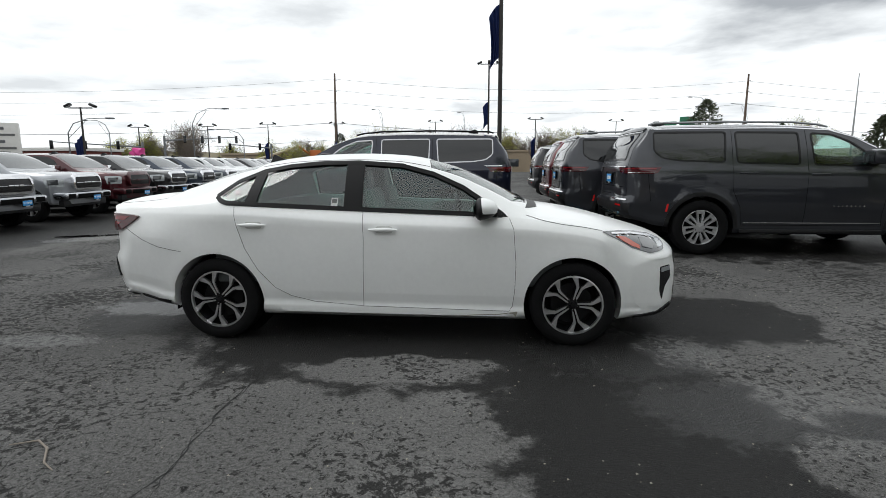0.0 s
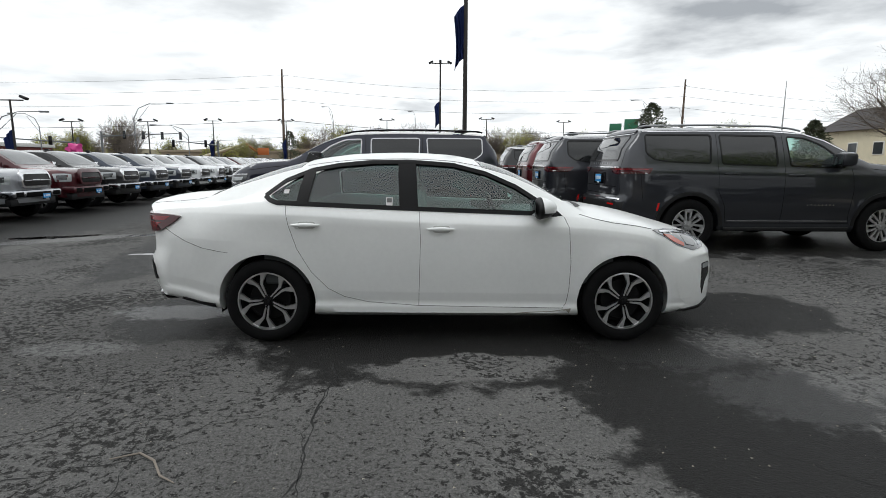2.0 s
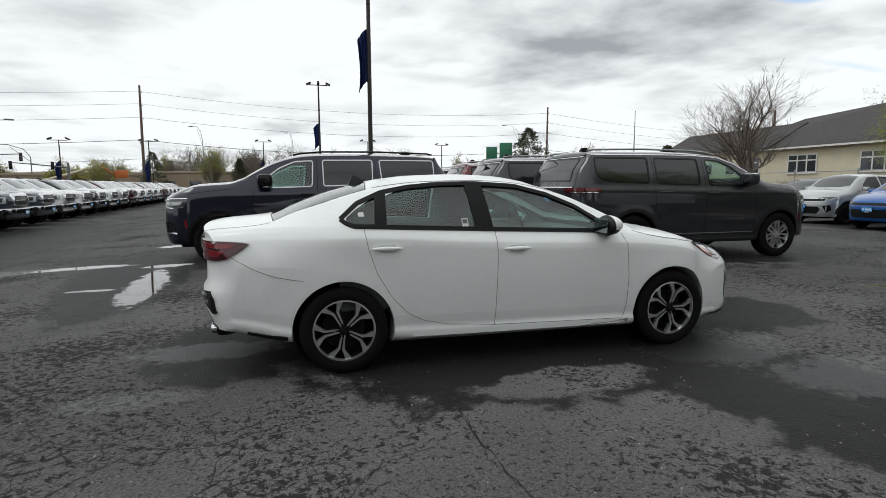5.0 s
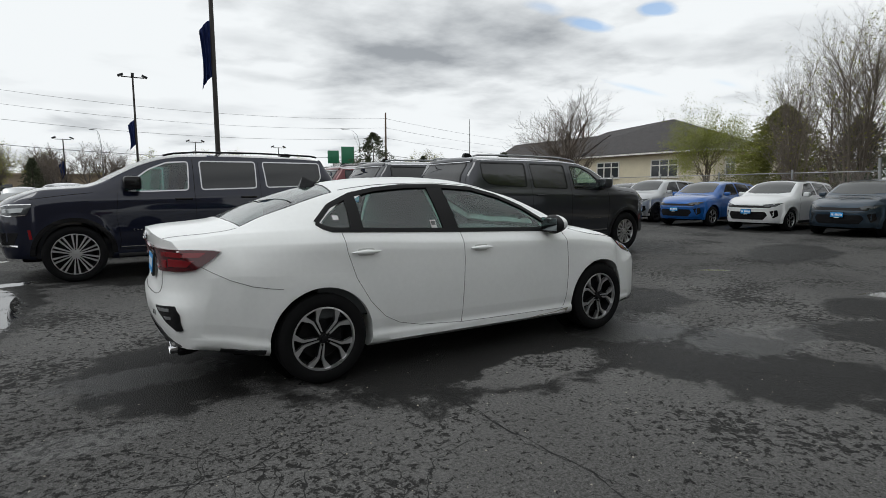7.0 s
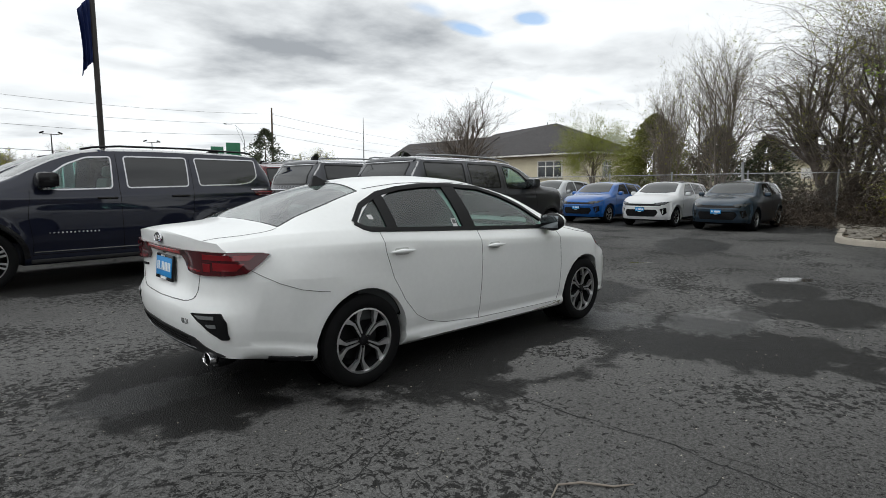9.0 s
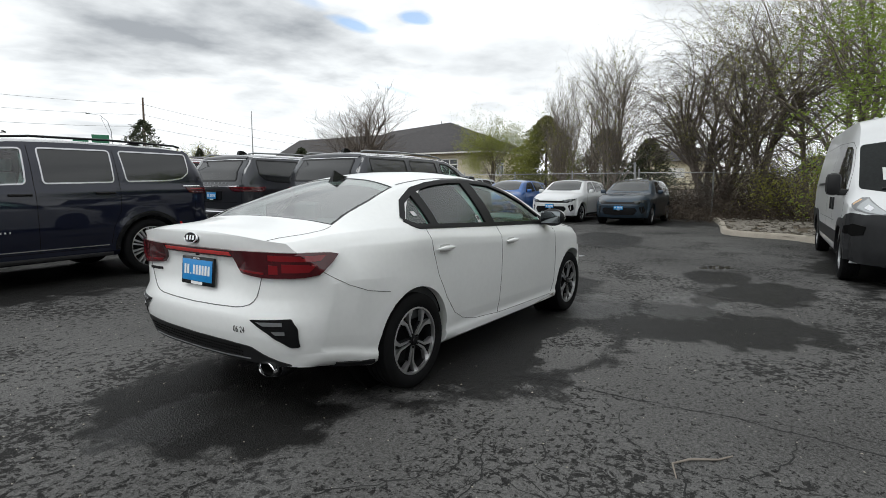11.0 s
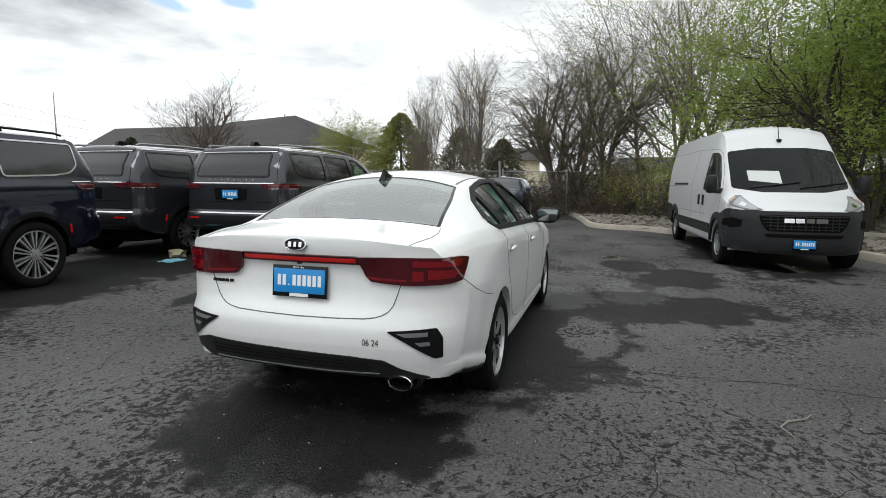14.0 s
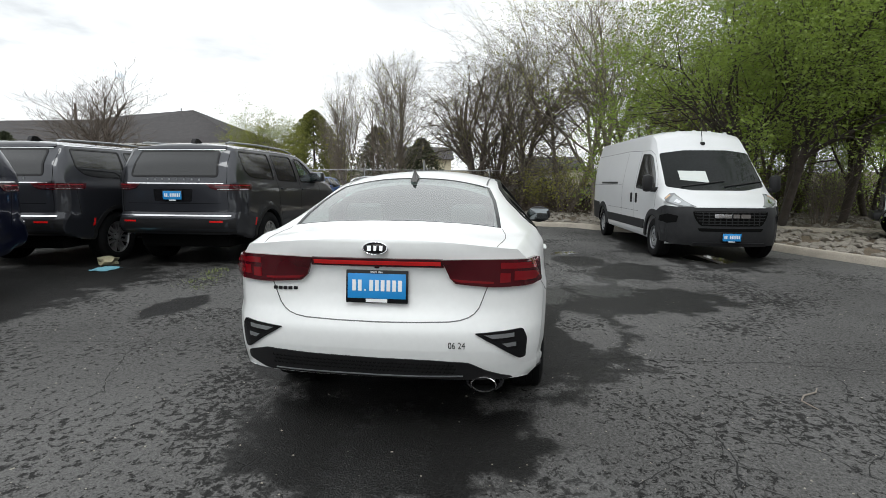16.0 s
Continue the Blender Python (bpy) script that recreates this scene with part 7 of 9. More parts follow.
bed = bmesh.new()
outer = [(-6.0, -40), (60, -40), (60, 0.8), (20.2, 0.8)]
lip = []
for i, (x, y) in enumerate(KERB):
    a, b = KERB[max(i - 1, 0)], KERB[min(i + 1, len(KERB) - 1)]
    d = Vector((b[0] - a[0], b[1] - a[1], 0)).normalized()
    lip.append((x - d.y * 0.165, y + d.x * 0.165))
face = [bed.verts.new((x, y, 0.09)) for x, y in lip] + [bed.verts.new((x, y, 0.09)) for x, y in outer]
bed.faces.new(face)
bmesh.ops.triangulate(bed, faces=bed.faces[:])
bed_ob = tagged(link_mesh("planting_bed", bed, soil, smooth=False), "dark soil bed with leaf litter behind the kerb", "planting bed", kind="structure")


def verge_z(x, y):
    """The ground climbs gently from the fence to the house."""
    return 0.06 + 1.04 * min(max((x - 20.5) / 15.5, 0), 1) * min(max((y - 1.0) / 7.0, 0), 1)


strip = bmesh.new()
rows = [[strip.verts.new((x, y, verge_z(x, y))) for y in (0.3, 1.0, 3, 5, 8, 14, 30, 75)] for x in (19.4, 20.5, 24, 28, 32, 36, 50, 80)]
for a, b in zip(rows, rows[1:]):
    for k in range(7):
        strip.faces.new((a[k], b[k], b[k + 1], a[k + 1]))
edge_row = [strip.verts.new((19.4, y, -0.05)) for y in (0.3, 75)]
strip.faces.new((edge_row[0], rows[0][0], rows[0][-1], edge_row[1]))
tagged(link_mesh("verge", strip, soil), "bare verge with dead leaves along the fence", "verge", kind="structure")

rng = random.Random(11)
ROCKS = []
for k in range(6):
    b = bmesh.new()
    bmesh.ops.create_icosphere(b, subdivisions=1, radius=1)
    for v in b.verts:
        v.co *= rng.uniform(0.72, 1.15)
        v.co.z *= 0.55
    me = bpy.data.meshes.new("rock")
    b.to_mesh(me)
    b.free()
    me.materials.append(rock_mat)
    ROCKS.append(me)
spots = []
while len(spots) < 2300:
    x, y = rng.uniform(3.0, 24.0), rng.uniform(-16.5, 0.2)
    if inside_bed(x, y):
        near = min((KERB[i][0] - x) ** 2 + (KERB[i][1] - y) ** 2 for i in range(0, len(KERB), 2)) ** 0.5
        if near > 0.32 and rng.random() < max(0.2, 1.15 - near / 10):
            spots.append((near, x, y))
spots.sort()
for i, (near, x, y) in enumerate(spots[:300]):
    o = new("rock", ROCKS[i % 6])
    o.parent = bed_ob
    s = rng.uniform(0.06, 0.135)
    o.matrix_basis = pose(x, y, 0.09 + s * 0.25, rng.uniform(-15, 15), rng.uniform(-15, 15), rng.uniform(0, 360)) @ Matrix.Diagonal((s * rng.uniform(0.9, 1.6), s, s * rng.uniform(0.7, 1.1), 1))
more = bmesh.new()
for near, x, y in spots[300:]:
    s = rng.uniform(0.055, 0.14)
    m = pose(x, y, 0.09 + s * 0.25, rng.uniform(-15, 15), rng.uniform(-15, 15), rng.uniform(0, 360)) @ Matrix.Diagonal((s * rng.uniform(0.9, 1.6), s, s, 1))
    n0 = len(more.verts)
    more.from_mesh(ROCKS[rng.randrange(6)])
    more.verts.ensure_lookup_table()
    for v in more.verts[n0:]:
        v.co = m @ v.co
tagged(link_mesh("rock_cover", more, rock_mat, smooth=False), "tan river rocks strewn over the bed", "rocks", kind="stuff")

# ---- trees ----
bark = material("bark", (0.135, 0.11, 0.088), 0.9, noise_scale=7, vary=0.4, bump=0.5, fine=0.02)
bark_pale = material("bark_pale", (0.21, 0.18, 0.15), 0.9, noise_scale=7, vary=0.4, bump=0.5, fine=0.02)
bark_dark = material("bark_dark", (0.062, 0.05, 0.043), 0.95, noise_scale=7, vary=0.4, bump=0.5, fine=0.02)
bark_brown = material("bark_brown", (0.145, 0.12, 0.10), 0.95, noise_scale=7, vary=0.4, bump=0.5, fine=0.02)


def leaf_material(name, color):
    """Thin leaf: part of the light comes through."""
    m = material(name, color, 0.6, noise_scale=3, vary=0.35)
    nt = m.node_tree
    b = nt.nodes["Principled BSDF"]
    tl = node(nt, "ShaderNodeBsdfTranslucent")
    tl.inputs[0].default_value = (color[0] * 1.25, color[1] * 1.3, color[2] * 0.8, 1)
    mx = node(nt, "ShaderNodeMixShader")
    mx.inputs[0].default_value = 0.5
    wire(nt, b.outputs[0], mx.inputs[1])
    wire(nt, tl.outputs[0], mx.inputs[2])
    wire(nt, mx.outputs[0], nt.nodes["Material Output"].inputs[0])
    return m


leaf_bud = leaf_material("leaf_bud", (0.30, 0.30, 0.07))
leaf_yellow = leaf_material("leaf_yellow", (0.25, 0.27, 0.07))
leaf_green = leaf_material("leaf_green", (0.23, 0.30, 0.075))
needle = material("needle", (0.06, 0.072, 0.036), 0.8, noise_scale=3, vary=0.4)
needle_light = leaf_material("needle_light", (0.145, 0.15, 0.045))


class Wood:
    """Collects branches as tubes, and the places where leaves sit."""

    def __init__(self, seed):
        self.rng, self.v, self.f, self.tips = random.Random(seed), [], [], []

    def tube(self, pts, radii, sides):
        base, ref = len(self.v), None
        for i, p in enumerate(pts):
            d = pts[min(i + 1, len(pts) - 1)] - pts[max(i - 1, 0)]
            d = d.normalized() if d.length > 1e-6 else Vector((0, 0, 1))
            if ref is None:
                ref = d.orthogonal().normalized()
            ref = (ref - d * ref.dot(d)).normalized()
            o = d.cross(ref)
            for k in range(sides):
                a = 2 * math.pi * k / sides
                self.v.append(p + (ref * math.cos(a) + o * math.sin(a)) * radii[i])
        for i in range(len(pts) - 1):
            for k in range(sides):
                a, b = base + i * sides + k, base + i * sides + (k + 1) % sides
                self.f.append((a, b, b + sides, a + sides))

    def grow(self, p, d, length, radius, level, style):
        rng = self.rng
        n = 5 if level < 2 else 4 if level < 3 else 3
        pts, radii = [p.copy()], [radius]
        taper = style["taper"] if level else 0.55
        d = d.normalized()
        for i in range(n):
            wob = style["wobble"] * (0.5 if level == 0 else 1)
            d = (d + Vector((rng.uniform(-wob, wob), rng.uniform(-wob, wob), rng.uniform(-wob, wob))) + Vector((0, 0, style["up"][min(level, 3)]))).normalized()
            p = p + d * length / n
            pts.append(p.copy())
            radii.append(radius * (1 - (1 - taper) * (i + 1) / n))
        self.tube(pts, radii, 7 if level == 0 else 5 if level == 1 else 3)
        if level >= style["levels"]:
            self.tips += pts[1:]
            return
        kids = style["kids"][min(level, len(style["kids"]) - 1)]
        for c in range(kids):
            s = rng.uniform(style["from"][min(level, 2)], 1.0) if c else 1.0
            k = min(int(s * n), n - 1)
            q = pts[k].lerp(pts[k + 1], s * n - k) if k < n else pts[-1]
            ax = Vector((rng.gauss(0, 1), rng.gauss(0, 1), rng.gauss(0, 1)))
            ax = (ax - d * ax.dot(d)).normalized()
            sp = radians(rng.uniform(*style["spread"]))
            nd = d * math.cos(sp) + ax * math.sin(sp)
            self.grow(q, nd, length * rng.uniform(*style["shrink"]), max(radii[k] * rng.uniform(0.45, 0.7), style["thin"]), level + 1, style)

    def mesh(self, name, mat, parent):
        me = bpy.data.meshes.new(name)
        me.from_pydata([tuple(v) for v in self.v], [], self.f)
        me.materials.append(mat)
        me.polygons.foreach_set("use_smooth", [True] * len(me.polygons))
        o = new(name, me)
        o.parent = parent
        return o


def leaves(tips, share, size, rng, count=1, droop=0.0, jitter=0.15):
    """Small folded leaf blades round the tips."""
    v, f = [], []
    for p in tips:
        if rng.random() > share:
            continue
        for _ in range(count):
            q = p + Vector((rng.gauss(0, jitter), rng.gauss(0, jitter), rng.gauss(0, jitter) - droop))
            a = Vector((rng.gauss(0, 1), rng.gauss(0, 1), rng.gauss(0, 0.6))).normalized()
            b = a.cross(Vector((rng.gauss(0, 1), rng.gauss(0, 1), rng.gauss(0, 1)))).normalized()
            s = size * rng.uniform(0.6, 1.4)
            k = len(v)
            fold = a.cross(b) * s * 0.15
            v += [tuple(q - a * s), tuple(q + b * s * 0.45 + fold), tuple(q + a * s), tuple(q - b * s * 0.45 + fold)]
            f += [(k, k + 1, k + 2), (k, k + 2, k + 3)]
    return v, f


STYLES = {
    "round": dict(levels=4, kids=(7, 5, 4, 3), shrink=(0.55, 0.82), spread=(18, 48), up=(0.02, 0.03, 0.02, 0.0), wobble=0.16, taper=0.35, thin=0.003, **{"from": (0.35, 0.25, 0.2)}),
    "poplar": dict(levels=3, kids=(22, 10, 7), shrink=(0.26, 0.52), spread=(18, 46), up=(0.0, 0.07, 0.04, 0.03), wobble=0.11, taper=0.2, thin=0.0028, **{"from": (0.12, 0.2, 0.2)}),
    "weeping": dict(levels=4, kids=(9, 6, 5, 4), shrink=(0.45, 0.78), spread=(14, 46), up=(0.03, 0.0, -0.08, -0.20), wobble=0.18, taper=0.4, thin=0.003, **{"from": (0.25, 0.2, 0.1)}),
    "broad": dict(levels=4, kids=(9, 6, 5, 3), shrink=(0.55, 0.80), spread=(22, 55), up=(0.02, 0.0, -0.01, -0.02), wobble=0.17, taper=0.35, thin=0.003, **{"from": (0.3, 0.2, 0.15)}),
    "open": dict(levels=4, kids=(7, 5, 4, 3), shrink=(0.55, 0.82), spread=(16, 44), up=(0.03, 0.02, -0.01, -0.03), wobble=0.20, taper=0.35, thin=0.003, **{"from": (0.35, 0.25, 0.15)}),
    "bushy": dict(levels=4, kids=(8, 6, 5, 4), shrink=(0.48, 0.72), spread=(20, 44), up=(0.02, 0.06, 0.05, 0.03), wobble=0.13, taper=0.35, thin=0.003, **{"from": (0.3, 0.2, 0.15)}),
    "shrub": dict(levels=2, kids=(7, 5), shrink=(0.5, 0.9), spread=(8, 34), up=(0.05, 0.03, 0.0, 0.0), wobble=0.16, taper=0.4, thin=0.004, **{"from": (0.1, 0.1, 0.1)}),
}


def tree(x, y, height, style, seed, label, trunk=0.14, stems=1, lean=(0, 0), wood=None, leaf=None, share=0.0, size=0.05, count=1, span=0.45, z=0.0, name="tree", jitter=0.15, twig=1.0):
    t = thing(name, label, "tree" if name == "tree" else "shrub")
    w = Wood(seed)
    r = w.rng
    for s in range(stems):
        a = r.uniform(0, 6.28)
        splay = 0.0 if stems < 2 else 0.10 if style == "poplar" else 0.16 if style == "weeping" else 0.28
        d = Vector((lean[0] + splay * math.cos(a), lean[1] + splay * math.sin(a), 1))
        off = Vector((0.25 * math.cos(a), 0.25 * math.sin(a), 0)) if stems > 1 else Vector((0, 0, 0))
        w.grow(off + Vector((0, 0, -0.1)), d, height * span * r.uniform(0.85, 1.1), trunk * r.uniform(0.7, 1.1), 0, {**STYLES[style], "thin": STYLES[style]["thin"] * twig})
    top = max(v.z for v in w.v)
    k = height / top
    w.v = [Vector((v.x * k, v.y * k, v.z * k if v.z > 0 else v.z)) for v in w.v]
    tips = [p * k for p in w.tips]
    w.mesh("trunk", wood or bark, t)
    if leaf:
        lv, lf = leaves(tips, share, size, r, count, jitter=jitter)
        me = bpy.data.meshes.new("crown")
        me.from_pydata(lv, [], lf)
        me.materials.append(leaf)
        o = new("crown", me)
        o.parent = t
    t.matrix_basis = pose(x, y, z)
    return t


def conifer(x, y, height, radius, seed, label, mat, z=0.0, bushy=1.0, sprays=14):
    t = thing("conifer", label, "tree")
    r = random.Random(seed)
    part("trunk", tube([(0, 0, -0.1), (0, 0, height * 0.5), (0, 0, height * 0.97)], [0.12, 0.07, 0.01], 7), bark_dark, t)
    v, f = [], []
    n = int(420 * bushy)
    for i in range(n):
        s = (i + r.random()) / n
        zz = height * (0.06 + 0.94 * s)
        rr = radius * min(1.0, (1 - s) * 1.35) ** 0.7 * r.uniform(0.55, 1.12) + 0.08
        a = r.uniform(0, 6.283)
        c = Vector((math.cos(a), math.sin(a), 0))
        side = Vector((-c.y, c.x, 0))
        for q in range(sprays):
            tt = r.uniform(0.25, 1.0)
            p = c * rr * tt + Vector((0, 0, zz - 0.22 * rr * tt + r.uniform(-0.1, 0.1)))
            d = (c * r.uniform(0.3, 1) + side * r.uniform(-0.8, 0.8) + Vector((0, 0, r.uniform(-0.3, 0.6)))).normalized()
            o = d.cross(Vector((r.gauss(0, 1), r.gauss(0, 1), r.gauss(0, 1)))).normalized()
            L = 0.16 * r.uniform(0.7, 1.5) * max(1.0, height / 7)
            k = len(v)
            v += [tuple(p - o * L * 0.22), tuple(p + o * L * 0.22), tuple(p + d * L)]
            f.append((k, k + 1, k + 2))
    me = bpy.data.meshes.new("crown")
    me.from_pydata(v, [], f)
    me.materials.append(mat)
    o = new("crown", me)
    o.parent = t
    t.matrix_basis = pose(x, y, z)
    return t


BARE = "bare deciduous tree with fine grey-brown twigs"
tree(27.1, 23.4, 8.4, "bushy", 3, "bare spreading tree in front of a house", 0.14, stems=3, span=0.36, twig=1.6, wood=bark_brown).matrix_basis = pose(27.1, 23.4, verge_z(27.1, 23.4)) @ Matrix.Diagonal((1.45, 1.45, 1.0, 1))
tree(29.0, 15.5, 6.4, "round", 5, "slim tree with yellow-green spring leaves", 0.08, stems=3, leaf=leaf_yellow, share=0.85, size=0.04, count=6, span=0.45, z=verge_z(29, 15.5))
conifer(36.0, 14.4, 5.6, 4.2, 7, "bushy olive-green conifer behind the fence", needle_light, z=verge_z(36, 14.4), bushy=2.0, sprays=34)
tree(25.5, 8.6, 8.6, "poplar", 9, "tall narrow bare tree with upright twigs", 0.055, stems=6, wood=bark_pale, span=0.75, z=verge_z(25.5, 8.6), leaf=leaf_bud, share=0.03, size=0.05)
tree(22.6, 5.2, 9.0, "poplar", 12, "tall narrow bare tree with upright twigs", 0.06, stems=6, wood=bark_pale, span=0.75, z=verge_z(22.6, 5.2), leaf=leaf_bud, share=0.03, size=0.05)
tree(24.3, 6.4, 7.4, "poplar", 13, "slender bare tree with upright twigs", 0.05, stems=2, span=0.75, z=verge_z(24.3, 6.4))
tree(27.5, 10.2, 6.2, "poplar", 14, "slender bare tree with upright twigs", 0.05, stems=2, span=0.75, z=verge_z(27.5, 10.2))
conifer(30.5, 8.0, 4.2, 2.4, 15, "dark conifer under bare trees", needle, z=verge_z(30.5, 8.0), bushy=1.3)
conifer(27.6, 4.6, 3.6, 2.2, 16, "dark conifer under bare trees", needle, z=verge_z(27.6, 4.6), bushy=1.3)
tree(20.8, 0.3, 8.8, "weeping", 21, "dense tree with brown drooping twigs", 0.15, stems=5, twig=1.3, wood=bark_brown, leaf=leaf_bud, share=0.2, size=0.020, count=3, span=0.45)
tree(19.8, -1.2, 10.2, "weeping", 23, "tree with brown drooping twigs and first buds", 0.13, stems=3, twig=0.8, wood=bark_brown, leaf=leaf_bud, share=0.4, size=0.020, count=2, span=0.45)
tree(19.0, -3.2, 13.0, "open", 27, "large spreading tree with sparse yellow-green buds", 0.14, stems=2, wood=bark_pale, leaf=leaf_bud, share=0.5, size=0.026, count=4, span=0.42)
tree(17.0, -4.1, 11.0, "open", 29, "spreading tree with sparse yellow-green buds", 0.11, stems=2, wood=bark_pale, leaf=leaf_bud, share=0.9, size=0.03, count=6, span=0.42)
tree(18.6, -6.3, 12.0, "open", 31, "tall tree with bending limbs and first leaves", 0.12, stems=3, wood=bark_brown, leaf=leaf_bud, share=0.7, size=0.022, count=4, span=0.45)
tree(12.4, -8.6, 10.5, "broad", 33, "broad tree in fresh green leaf beside the van", 0.115, stems=3, wood=bark_dark, leaf=leaf_green, share=0.9, size=0.045, count=13, span=0.40, z=0.09, jitter=0.17)
green_tree = tree(14.5, -11.5, 11.5, "broad", 35, "broad tree in fresh green leaf", 0.12, stems=2, wood=bark_dark, leaf=leaf_green, share=0.95, size=0.05, count=13, span=0.40, z=0.09, jitter=0.18)
tree(17.5, -10.0, 11.0, "broad", 36, "tree in pale spring leaf among others", 0.16, stems=2, wood=bark_brown, leaf=leaf_yellow, share=0.6, size=0.035, count=7, span=0.42, z=0.09, jitter=0.2)
tree(20.5, -8.5, 9.0, "broad", 37, "tree in pale spring leaf among others", 0.14, stems=2, wood=bark_brown, leaf=leaf_bud, share=0.6, size=0.035, count=5, span=0.42, z=0.09)
for x, y, k, turn in ((21.5, -13.5, 0.8, 40), (25.0, -11.0, 0.75, 130), (19.0, -15.5, 0.85, 220), (27.0, -16.0, 0.9, 300), (13.0, -15.0, 0.8, 80)):
    copy_thing(green_tree, pose(x, y, 0.09, 0, 0, turn) @ Matrix.Diagonal((k * 1.15, k * 1.15, k, 1)))
for i, (x, y, h, lf) in enumerate(((18.2, -1.9, 2.4, leaf_bud), (17.2, -2.9, 2.6, leaf_bud), (18.8, -5.0, 2.2, leaf_bud), (16.6, -6.2, 2.2, leaf_bud), (13.2, -10.3, 2.9, None), (15.0, -8.6, 2.4, leaf_bud), (21.0, -1.6, 3.6, leaf_bud), (22.0, -5.5, 4.4, leaf_bud), (19.5, -10.5, 3.2, leaf_green), (17.0, -13.0, 3.2, leaf_green), (21.5, -12.5, 4.2, leaf_green), (24.0, -9.0, 4.5, leaf_green), (24.5, -3.0, 5.0, leaf_bud), (20.0, 2.6, 1.8, None), (20.4, 0.2, 2.4, None))):
    tree(x, y, h, "shrub", 50 + i, "thicket of thin upright stems" if lf is None else "loose shrub with small new leaves", 0.025, stems=9, leaf=lf, share=0.35, size=0.045, count=2, span=0.6, z=0.06, name="shrub")

# low hedge and dead undergrowth along the fence
hedge_mat = material("hedge", (0.075, 0.057, 0.043), 0.95, noise_scale=4, vary=0.5)
hv, hf = [], []
r = random.Random(71)
for i in range(60000):
    s = r.random()
    x, y = 19.9 + r.gauss(0, 0.35) + (s * 0.3), 0.8 + s * 17
    if i % 3 == 0:
        x, y = r.uniform(17.0, 24), r.uniform(-9, 1.5)
    if i % 5 == 0:
        x, y = 20.3 + r.gauss(0, 0.9), r.gauss(-0.8, 1.3)
    zz = abs(r.gauss(0, 0.45)) * (1.2 if i % 3 else 0.7)
    zz = min(zz, 1.35)
    if i % 5 == 0:
        zz = abs(r.gauss(0, 1.1))
    d = Vector((r.gauss(0, 1), r.gauss(0, 1), r.gauss(0.3, 0.8))).normalized()
    o = d.cross(Vector((r.gauss(0, 1), r.gauss(0, 1), r.gauss(0, 1)))).normalized()
    L = r.uniform(0.10, 0.35)
    k = len(hv)
    p = Vector((x, y, zz + 0.05))
    hv += [tuple(p - o * 0.012), tuple(p + o * 0.012), tuple(p + d * L)]
    hf.append((k, k + 1, k + 2))
me = bpy.data.meshes.new("undergrowth")
me.from_pydata(hv, [], hf)
me.materials.append(hedge_mat)
tagged(new("undergrowth", me), "brown leafless hedge and dead undergrowth", "hedge", kind="stuff")

# tall tangle of stems and young leaves under the trees
for name, mat, count, words in (("thicket", hedge_mat, 26000, "brown tangle of dead stems under the trees"), ("young_growth", leaf_green, 30000, "low green growth under the trees")):
    hv, hf = [], []
    for i in range(count):
        x, y = r.uniform(12.5, 27), r.uniform(-19, -5.5)
        if i % 4 == 0:
            x, y = r.uniform(19.5, 24), r.uniform(-7, 2.0)
        if not inside_bed(x, y) or x < 20.0 + 0.25 * (y + 12):
            continue
        zz = abs(r.gauss(0, 1.0)) * (1.0 if name == "thicket" else 1.5)
        zz *= 0.5 + abs(noise.noise(Vector((x * 0.5, y * 0.5, 3)))) * 2.0
        k = len(hv)
        if name == "thicket":
            d = Vector((r.gauss(0, 0.5), r.gauss(0, 0.5), 1)).normalized()
            o = d.cross(Vector((r.gauss(0, 1), r.gauss(0, 1), 0.1))).normalized()
            L, wd = r.uniform(0.3, 0.9), 0.012
        else:
            d = Vector((r.gauss(0, 1), r.gauss(0, 1), r.gauss(0, 0.6))).normalized()
            o = d.cross(Vector((r.gauss(0, 1), r.gauss(0, 1), r.gauss(0, 1)))).normalized()
            L, wd = r.uniform(0.07, 0.14), 0.03
        p = Vector((x, y, zz + 0.08))
        hv += [tuple(p - o * wd), tuple(p + o * wd), tuple(p + d * L)]
        hf.append((k, k + 1, k + 2))
    me = bpy.data.meshes.new(name)
    me.from_pydata(hv, [], hf)
    me.materials.append(mat)
    tagged(new(name, me), words, "undergrowth", kind="stuff")

